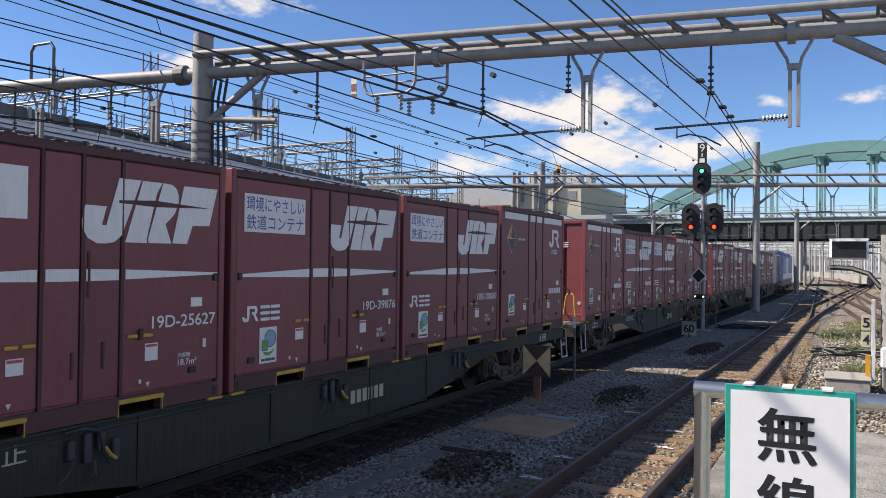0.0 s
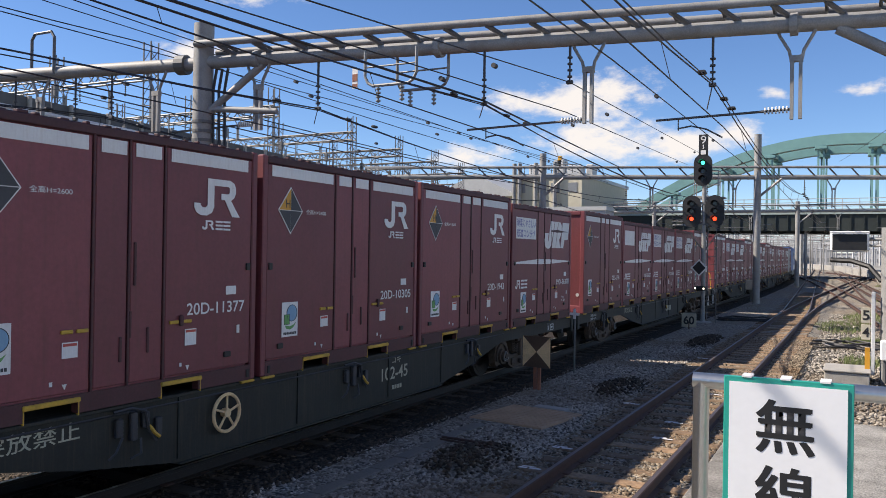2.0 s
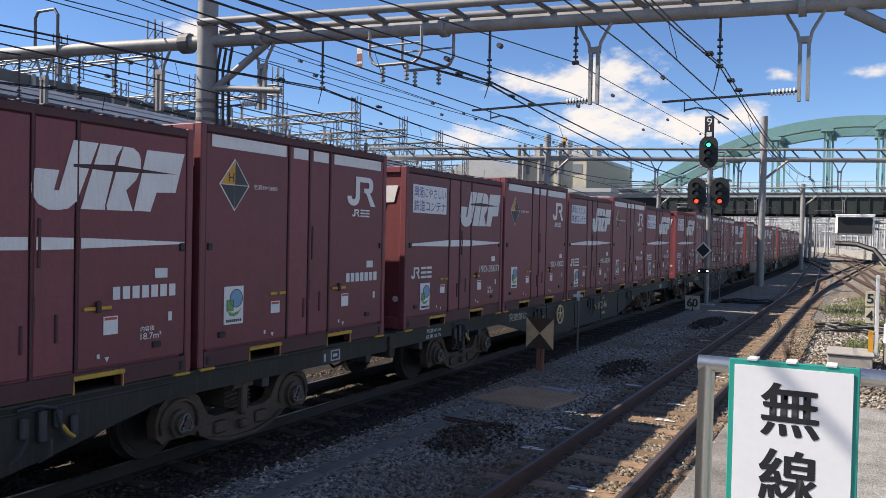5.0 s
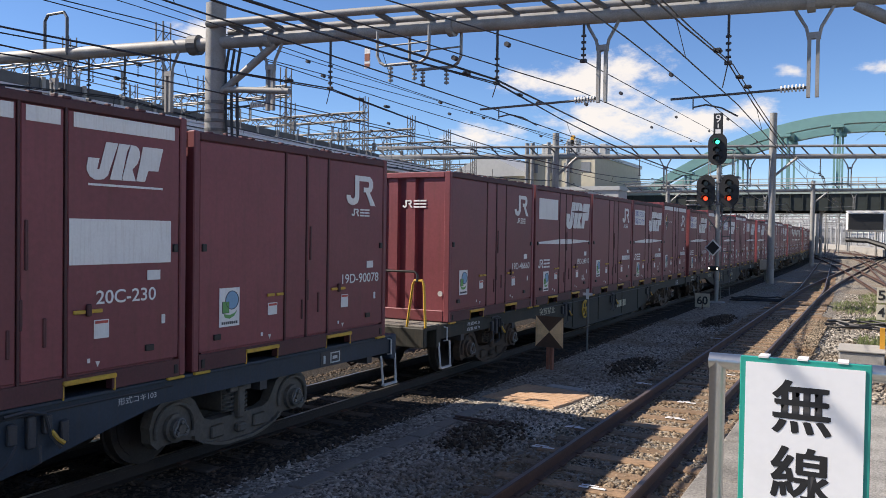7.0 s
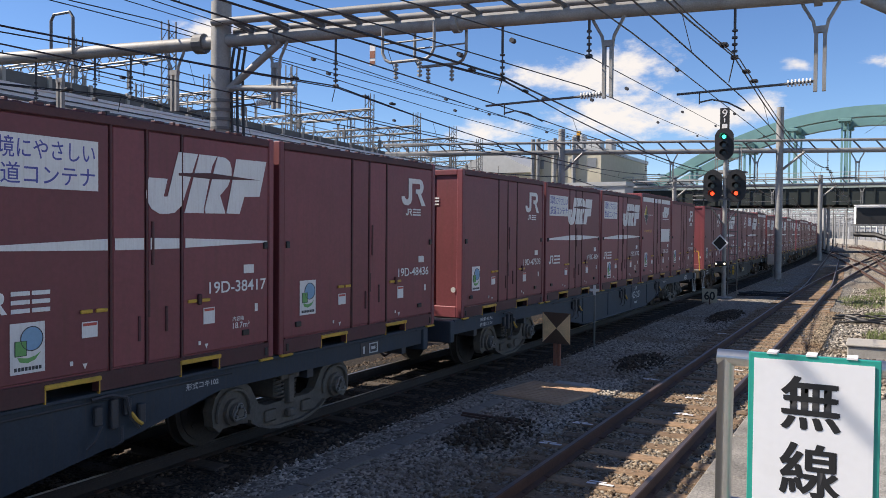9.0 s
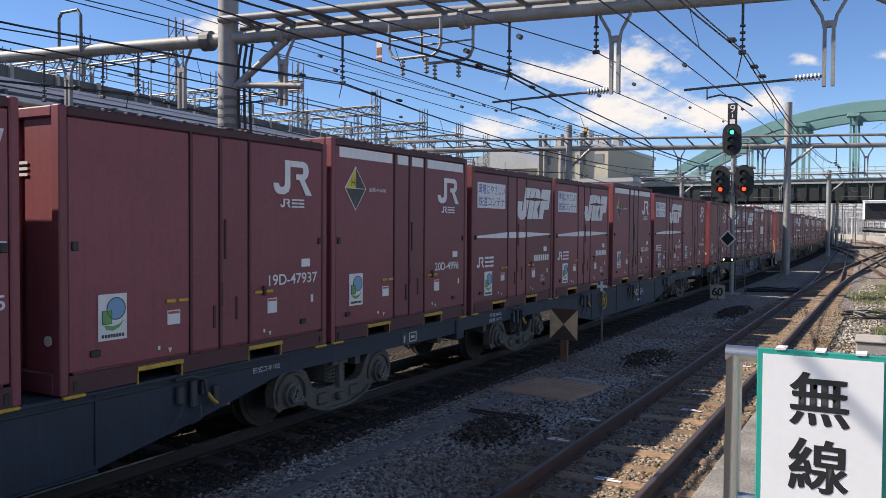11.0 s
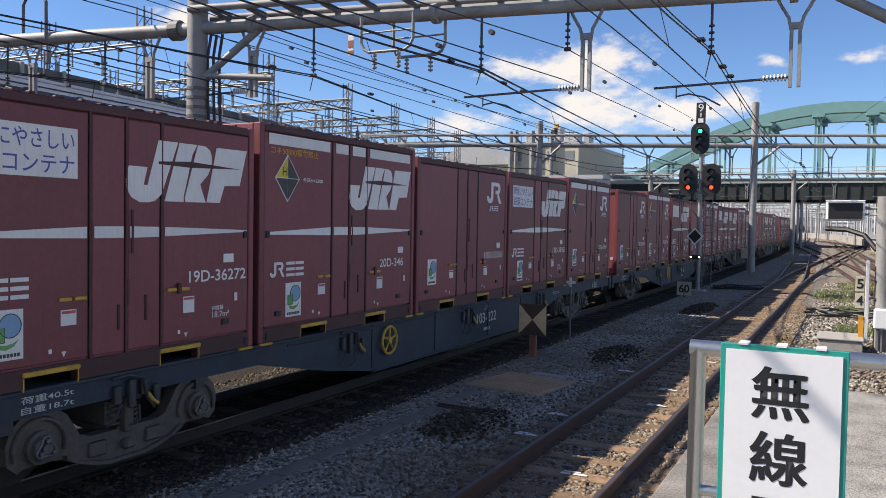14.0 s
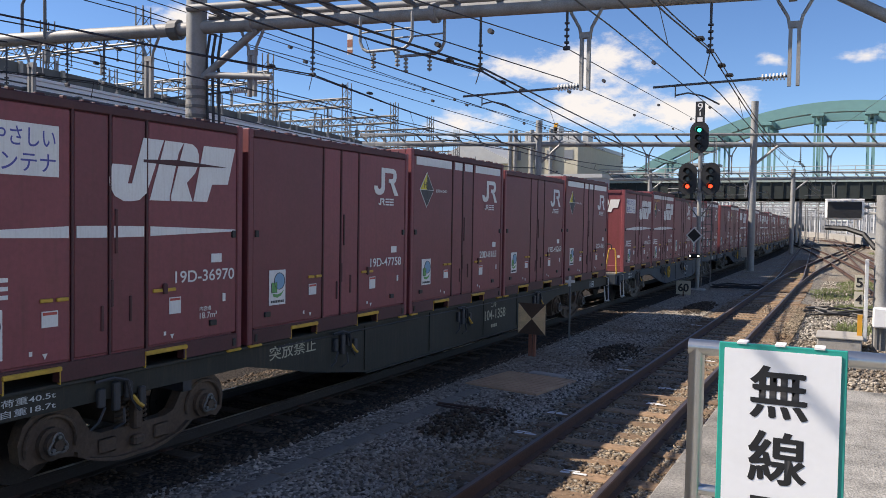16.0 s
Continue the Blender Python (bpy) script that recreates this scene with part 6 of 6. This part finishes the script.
def grass_patch(x, y, rx, ry, n, seed, hgt=0.1):
    rs = random.Random(seed)
    m = Mesh()
    for _ in range(n):
        a, r = rs.uniform(0, 6.283), math.sqrt(rs.random())
        px, py = x + rx * r * math.cos(a), y + ry * r * math.sin(a)
        h, w, d = hgt * rs.uniform(0.4, 1.2), rs.uniform(0.008, 0.02), rs.uniform(0, 6.283)
        lx, ly = rs.uniform(-0.1, 0.1), rs.uniform(-0.1, 0.1)
        c, s = math.cos(d) * w, math.sin(d) * w
        m.add([(px - c, py - s, -0.3), (px + c, py + s, -0.3), (px + lx, py + ly, -0.2 + h)], [(0, 1, 2)])
    me = bpy.data.meshes.new("grass")
    me.from_pydata(m.v, [], m.f)
    me.materials.append(GRASS)
    tagged(new("grass", me), "tufts of sunlit green grass in the ballast", "grass", kind="stuff")


for i, (x, y, rx, ry, n) in enumerate(((0.1, 24, 0.5, 1.2, 450), (-0.6, 36, 1.0, 3.0, 900), (0.6, 42, 1.2, 4, 1200), (-5.0, 44, 0.8, 4, 1200), (-2.6, 47, 0.35, 3, 700),
                                       (2.2, 62, 1.2, 3, 900), (-3.0, 56, 0.6, 4, 600), (0.2, 30, 0.7, 1.2, 700), (5.5, 95, 4, 8, 2500))):
    grass_patch(x, y, rx, ry, n, 40 + i)


def cable_bundle():
    c = thing("cable_bundle", "tangled black cables lying on the gravel", "cable")
    rs = random.Random(8)
    for j in range(7):
        pts = []
        for k in range(9):
            pts.append((-1.3 + k * 0.33 + rs.uniform(-0.05, 0.05), 27 + j * 0.3 + rs.uniform(-0.25, 0.25), -0.2 + rs.uniform(0, 0.1)))
        part("cable", shape("cable", Mesh().tube(pts, 0.03, 5), BLACK), c)
    c = thing("point_rods", "dark rods and cables lying beside the signal", "cable")
    for j in range(5):
        pts = [(-5.2 + k * 0.4 + rs.uniform(-0.05, 0.05), 34.5 + j * 0.5 + rs.uniform(-0.3, 0.3), -0.1 + rs.uniform(0, 0.08)) for k in range(6)]
        part("cable", shape("cable", Mesh().tube(pts, 0.03, 5), BLACK), c)


cable_bundle()


# ---- distance ----
def arch_bridge():
    b = thing("arch_bridge", "green steel arch road bridge crossing the railway", "bridge")
    y0, y1 = 118, 128
    ax, half, z0, rise = -1.4, 28.5, 8.4, 9.75
    for y in (y0, y1):
        ring = []
        for i in range(33):
            u = -1 + 2 * i / 32
            x, z = ax + half * u, z0 + rise * (1 - u * u)
            ring.append([(x, y - 0.7, z - 0.65), (x, y + 0.7, z - 0.65), (x, y + 0.7, z + 0.75), (x, y - 0.7, z + 0.75)])
        part("arch_rib", shape("arch_rib", Mesh().loft(ring), BRIDGE_GREEN), b, "green box-section arch rib")
        for i in range(1, 9):
            u = -1 + 2 * i / 9
            x, z = ax + half * u, z0 + rise * (1 - u * u)
            part("suspender", shape("suspender", Mesh().box(x - 0.45, x - 0.2, y - 0.15, y + 0.15, 8, z).box(x + 0.2, x + 0.45, y - 0.15, y + 0.15, 8, z), BRIDGE_GREEN), b)
            m = Mesh().box(x - 0.8, x + 0.8, y - 0.72, y + 0.72, z - 1.1, z - 0.6, 0.1)
            part("gusset", shape("gusset", m, BRIDGE_GREEN), b)
    for i in range(2, 8):
        u = -1 + 2 * i / 9
        x, z = ax + half * u, z0 + rise * (1 - u * u)
        part("cross_strut", shape("cross_strut", Mesh().box(x - 0.4, x + 0.4, y0, y1, z - 0.4, z + 0.4), BRIDGE_GREEN), b)
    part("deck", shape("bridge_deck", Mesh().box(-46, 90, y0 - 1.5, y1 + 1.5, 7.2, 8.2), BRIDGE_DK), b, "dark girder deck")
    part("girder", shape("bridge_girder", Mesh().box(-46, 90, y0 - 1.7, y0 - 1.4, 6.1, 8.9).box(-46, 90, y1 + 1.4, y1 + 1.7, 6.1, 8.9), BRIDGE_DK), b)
    cross = Mesh()
    for i in range(34):
        cross.box(-46 + i * 4, -45.6 + i * 4, y0 - 1.4, y1 + 1.4, 6.5, 7.2)
    part("floor_beam", shape("floor_beam", cross, BRIDGE_DK), b)
    part("fascia", shape("bridge_fascia", Mesh().box(-46, 90, y0 - 1.9, y0 - 1.72, 8.3, 9.0), BRIDGE_PALE), b, "pale green fascia beam")
    for i in range(90):
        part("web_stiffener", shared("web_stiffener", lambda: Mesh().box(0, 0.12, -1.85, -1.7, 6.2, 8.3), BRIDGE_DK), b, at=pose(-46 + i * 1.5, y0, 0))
    rail = Mesh()
    for z in (9.3, 9.8, 10.3):
        rail.box(-46, 90, y0 - 1.62, y0 - 1.55, z, z + 0.09)
    for i in range(68):
        rail.box(-46 + 2 * i, -45.9 + 2 * i, y0 - 1.64, y0 - 1.54, 8.9, 10.4)
    part("railing", shape("bridge_railing", rail, CITY), b, "pale railing")
    for x in (-44, -24, 30, 60):
        part("pier", shape("pier", Mesh().box(x - 0.8, x + 0.8, y0, y1, -0.3, 7.2), VIADUCT), b)


arch_bridge()


def block_building(name, label, x0, x1, y0, y1, h, wall, rows, cols, roof=0.0):
    b = thing(name, label, "building")
    part("wall", shape("building_wall", Mesh().box(x0, x1, y0, y1, -0.3, h), wall), b)
    if roof:
        xm = (x0 + x1) / 2
        part("roof", shape("building_roof", Mesh().prism_y([(x0 - 0.6, h), (x1 + 0.6, h), (xm, h + roof)], y0 - 0.5, y1 + 0.5), ROOF_GREY), b, "grey gable roof")
    else:
        part("parapet", shape("parapet", Mesh().box(x0 - 0.2, x1 + 0.2, y0 - 0.2, y1 + 0.2, h, h + 0.5), ROOF_GREY), b)
    pane = {}
    for r in range(rows):
        for c in range(cols):
            w, hh = (x1 - x0) / cols, h / max(rows, 1)
            xa, za = x0 + w * (c + 0.25), hh * (r + 0.35)
            key = (round(w, 2), round(hh, 2))
            if key not in pane:
                pane[key] = shape("window", Mesh().box(0, w * 0.5, -0.06, 0.05, 0, hh * 0.4), PANE_GREY)
            part("window", pane[key], b, at=pose(xa, y0, za))
    return b


block_building("factory_hall", "beige gabled industrial hall beyond the tracks", -57, -43.8, 108, 140, 10.8, BEIGE, 0, 0, 3.4)
f = block_building("factory_building", "beige industrial building with roof plant and pipes", -43.6, -33.5, 106, 130, 13.2, BEIGE, 4, 4)
m = Mesh()
for x, y, w, h in ((-42, 108, 2.0, 1.6), (-39, 110, 1.5, 2.4), (-36.6, 109, 2.0, 1.4), (-34.8, 112, 1.0, 1.8)):
    m.box(x, x + w, y, y + 2, 13.7, 13.7 + h, 0.1)
part("roof_plant", shape("roof_plant", m, ROOF_GREY), f)
for x in (-43.2, -42.4, -40.0, -37.2):
    part("duct", shape("duct", Mesh().tube([(x, 105.6, 0), (x, 105.6, 15.2)], 0.32, 8), GALV), f)
part("crane_tip", shape("crane_tip", Mesh().box(-38.4, -37.9, 110, 110.6, 15, 16.6), ORANGE), f)
g = Mesh()
for i in range(9):
    z = 13.7 + 0.25 * (i % 3)
    g.tube([(-43 + i, 106.4, 13.7), (-43 + i, 106.4, 15.0)], 0.05, 4)
part("roof_railing", shape("roof_railing", g.tube([(-43.4, 106.4, 14.9), (-33.7, 106.4, 14.9)], 0.05, 4), GALV_DK), f)
block_building("office_building", "pale low office building behind the gantries", -34.0, -26.5, 122, 140, 9.6, CITY, 4, 6)
block_building("white_shed", "white flat-roofed shed behind the train", -36.5, -28.5, 100, 104, 8.2, CITY, 0, 0)

rng = random.Random(21)
for i in range(60):
    x = -190 + i * 6.2 + rng.uniform(-3, 3)
    y = 260 + rng.uniform(0, 240)
    h = rng.uniform(3.5, 8)
    block_building("town_building", "pale town building far across the yard", x, x + rng.uniform(9, 16), y, y + 14, h, CITY, max(1, int(h / 3.2)), 9)


def viaduct():
    v = thing("railway_viaduct", "long dark grey elevated railway wall running along the yard", "viaduct")
    line = [(-33, -20), (-34.5, 10), (-36, 24), (-37.7, 38), (-40.7, 61), (-46, 90), (-56, 130), (-76, 190)]
    ring = []
    for x, y in line:
        ring.append([(x, y, 7.0), (x - 9, y, 7.0), (x - 9, y, 9.2), (x - 8.7, y, 9.2), (x - 8.7, y, 7.8), (x - 0.25, y, 7.8), (x - 0.25, y, 9.8), (x, y, 9.8)])
    part("deck", shape("viaduct_deck", Mesh().loft(ring), VIADUCT), v)
    for i in range(12):
        y = -15 + i * 18
        x = np.interp(y, [q[1] for q in line], [q[0] for q in line])
        part("pier", shape("viaduct_pier", Mesh().box(x - 7.5, x - 1.5, y - 1, y + 1, -0.3, 7.0, 0.1), VIADUCT), v)
    where = lambda y: float(np.interp(y, [q[1] for q in line], [q[0] for q in line]))
    for i in range(60):
        y = -8 + i * 2.6
        x = where(y)
        part("wall_post", shared("viaduct_post", lambda: Mesh().box(-0.05, 0.16, -0.1, 0.1, 7.25, 9.86, 0.02), CONCRETE), v, at=pose(x, y, 0))
    for i in range(22):
        y = 6 + i * 7.3
        x = where(y)
        part("lineside_pole", shared("viaduct_pole", lambda: Mesh().tube([(-0.6, 0, 7.8), (-0.6, 0, 11.3)], 0.06, 6).box(-0.75, -0.45, -0.12, 0.12, 10.2, 10.9, 0.03).tube([(-0.6, 0, 11.1), (-1.8, 0, 11.2)], 0.04, 5), GALV_DK), v, at=pose(x, y, 0))
    for z in (10.15, 10.5):
        part("handrail", shape("viaduct_handrail", Mesh().loft([[(x - 0.14, y, z), (x - 0.1, y, z), (x - 0.1, y, z + 0.04), (x - 0.14, y, z + 0.04)] for x, y in line]), GALV_DK), v)
    for off, z in ((0.12, 8.6), (0.12, 7.1)):
        part("ledge", shape("ledge", Mesh().loft([[(x, y, z), (x + off, y, z), (x + off, y, z + 0.12), (x, y, z + 0.12)] for x, y in line]), CONCRETE), v)


viaduct()


def canopy():
    c = thing("platform_canopy", "long pale grey sheet-metal platform canopy behind the train", "canopy", pose(-22.0, 14.8, 0, 0, 0, 5.6))
    part("roof", shape("canopy_roof", Mesh().prism_y([(-0.1, 6.36), (-0.1, 6.5), (-2.8, 6.2), (-6.0, 6.6), (-6.0, 6.45), (-2.8, 6.05)], -34, 44), ROOF_GREY), c)
    part("fascia", shape("fascia", Mesh().box(-0.1, 0.0, -34, 44, 6.22, 6.5), SIGN_WHITE), c, "pale fascia")
    part("coping", shape("coping", Mesh().box(-0.14, 0.05, -34, 44, 6.504, 6.6, 0.01), WHITE_PAINT), c, "pale coping strip")
    part("gutter", shape("gutter", Mesh().tube([(0.09, -34, 6.17), (0.09, 44, 6.17)], 0.05, 6), GALV_DK), c)
    part("lower_ledge", shape("lower_ledge", Mesh().box(0.1, 0.25, -34, 44, 5.95, 6.08), WHITE_PAINT), c)
    part("ridge_strip", shape("ridge_strip", Mesh().box(0.002, 0.03, -34, 44, 6.33, 6.37), CHARCOAL), c)
    for i in range(39):
        part("bracket", shared("canopy_bracket", lambda: Mesh().box(0.0, 0.22, 0, 0.1, 5.9, 6.24), GALV_DK), c, at=pose(0, -33 + i * 2, 0))
    for i in range(9):
        part("pillar", shared("canopy_pillar", lambda: Mesh().box(-2.95, -2.65, -0.15, 0.15, -0.3, 6.1, 0.02), GALV), c, at=pose(0, -30 + i * 8, 0))
    for i in range(26):
        part("lamp_stay", shared("lamp_stay", lambda: Mesh().tube([(-0.2, 0, 6.4), (-0.2, 0, 7.5)], 0.025, 5).box(-0.26, -0.14, -0.05, 0.05, 6.6, 6.72), GALV_DK), c, at=pose(0, -30 + i * 2.9 + 0.4 * math.sin(i * 2.3), 0))


canopy()


def truss_gantry(x0, x1, y, z, posts):
    g = thing("lattice_gantry", "grey lattice girder gantry over the far tracks", "gantry", group="lattice gantries")
    m = Mesh()
    for dy in (-0.35, 0.35):
        for dz in (0, 0.75):
            m.tube([(x0, y + dy, z + dz), (x1, y + dy, z + dz)], 0.075, 5)
    n = int((x1 - x0) / 0.8)
    for i in range(n):
        a, b = x0 + (x1 - x0) * i / n, x0 + (x1 - x0) * (i + 1) / n
        up = i % 2
        for dy in (-0.35, 0.35):
            m.tube([(a, y + dy, z + 0.75 * up), (b, y + dy, z + 0.75 * (1 - up))], 0.045, 4)
        m.tube([(a, y - 0.35, z + 0.75 * up), (b, y + 0.35, z + 0.75 * up)], 0.025, 4)
    part("girder", shape("girder", m, GALV_DK), g)
    for x in posts:
        p = Mesh()
        for sx in (-0.3, 0.3):
            for sy in (-0.3, 0.3):
                p.tube([(x + sx, y + sy, -0.3), (x + sx, y + sy, z + 2.2)], 0.05, 5)
        k = 0.0
        while k < z + 1.6:
            p.tube([(x - 0.3, y - 0.3, k), (x + 0.3, y - 0.3, k + 0.7)], 0.028, 4).tube([(x + 0.3, y + 0.3, k), (x - 0.3, y + 0.3, k + 0.7)], 0.028, 4)
            p.tube([(x + 0.3, y - 0.3, k), (x + 0.3, y + 0.3, k + 0.7)], 0.028, 4)
            k += 0.7
        part("lattice_post", shape("lattice_post", p, GALV_DK), g)
    x = x0 + 1.5
    while x < x1:
        drop_frame(g, x, y, z, z - 1.7)
        hanger(g, x + 1.4, y, z, z - 0.9)
        x += 4.2


for y, x in ((36, -38.7), (50, -40.5), (63.8, -42.4), (76.2, -44.5), (88, -46.3), (102, -49.5), (118, -53.5)):
    truss_gantry(x - 18, x, y, 13.0, (x - 17.7, x - 0.3, x - 9))


def yard_mast(x, y, h):
    p = thing("catenary_mast", "slim grey catenary mast in the distant yard", "mast", group="yard masts")
    part("mast", shape("yard_mast", Mesh().tube([(x, y, -0.3), (x, y, h)], 0.14, 8, 0.1), GALV), p)
    part("arm", shape("mast_arm", Mesh().tube([(x, y, h - 1.2), (x - 2.2, y, h - 1.3)], 0.05, 5).tube([(x, y, h - 0.3), (x - 2.2, y, h - 1.3)], 0.03, 4), GALV_DK), p)


rs = random.Random(31)
for i in range(110):
    yy = 130 + i * 2.6
    yard_mast(rs.uniform(-34, 22) + bend(yy)[0], yy, rs.uniform(6.5, 10.5))


def far_portal(y, x0, x1, z):
    g = thing("far_gantry", "pale steel portal gantry in the distant yard", "gantry", group="far yard gantries")
    m = Mesh().tube([(x0, y, z), (x1, y, z)], 0.13, 6).tube([(x0, y, z + 0.7), (x1, y, z + 0.7)], 0.08, 5)
    n = int((x1 - x0) / 1.5)
    for i in range(n):
        x = x0 + (x1 - x0) * i / n
        m.tube([(x, y, z), (x + 0.75, y, z + 0.7)], 0.05, 4).tube([(x + 0.75, y, z + 0.7), (x + 1.5, y, z)], 0.05, 4)
    part("beam", shape("far_beam", m, PALE_STEEL), g)
    for i in range(5):
        x = x0 + (x1 - x0) * i / 4
        part("column", shape("far_column", Mesh().tube([(x, y, -0.3), (x, y, z + 1.2)], 0.2, 8), PALE_STEEL), g)
    for i in range(9):
        x = x0 + (x1 - x0) * (i + 0.5) / 9
        part("drop_post", shape("far_drop", Mesh().box(x - 0.08, x + 0.08, y - 0.05, y + 0.05, z - 2.0, z).tube([(x, y, z - 1.7), (x - 2.0, y, z - 1.75)], 0.05, 4), PALE_STEEL), g)


for i in range(13):
    yy = 142 + i * 15
    far_portal(yy, -30 + bend(yy)[0], 18 + bend(yy)[0] * 0.6, 6.4 + 0.5 * (i % 3))


def low_platform():
    p = thing("far_platform", "low pale concrete platform edge in the distant yard", "platform", kind="structure")
    part("slab", shape("far_slab", Mesh().loft([[(x, y, -0.3), (x + 3, y, -0.3), (x + 3, y, 0.95), (x, y, 0.95)] for x, y in ((2.6, 96), (1.6, 130), (-3.5, 190), (-16, 270))]), CONCRETE), p)


low_platform()


def parapet_wall():
    w = new("yard_wall", shape("yard_wall", Mesh().box(2.0, 40, 140, 140.4, -0.3, 1.6), CITY))
    tagged(w, "low pale concrete wall beyond the yard", "wall", kind="structure")


parapet_wall()


# ---- what moves ----
def motions():
    """The train rolls away along its track: straight at first, then round the long left-hand bend."""
    for ob, k, off, z in TRAIN:
        rows = []
        for t in [i * 0.5 for i in range(33)]:
            rows.append((t, on_track(rear_at(k, t) + off, z)))
        walk(ob, rows)


motions()
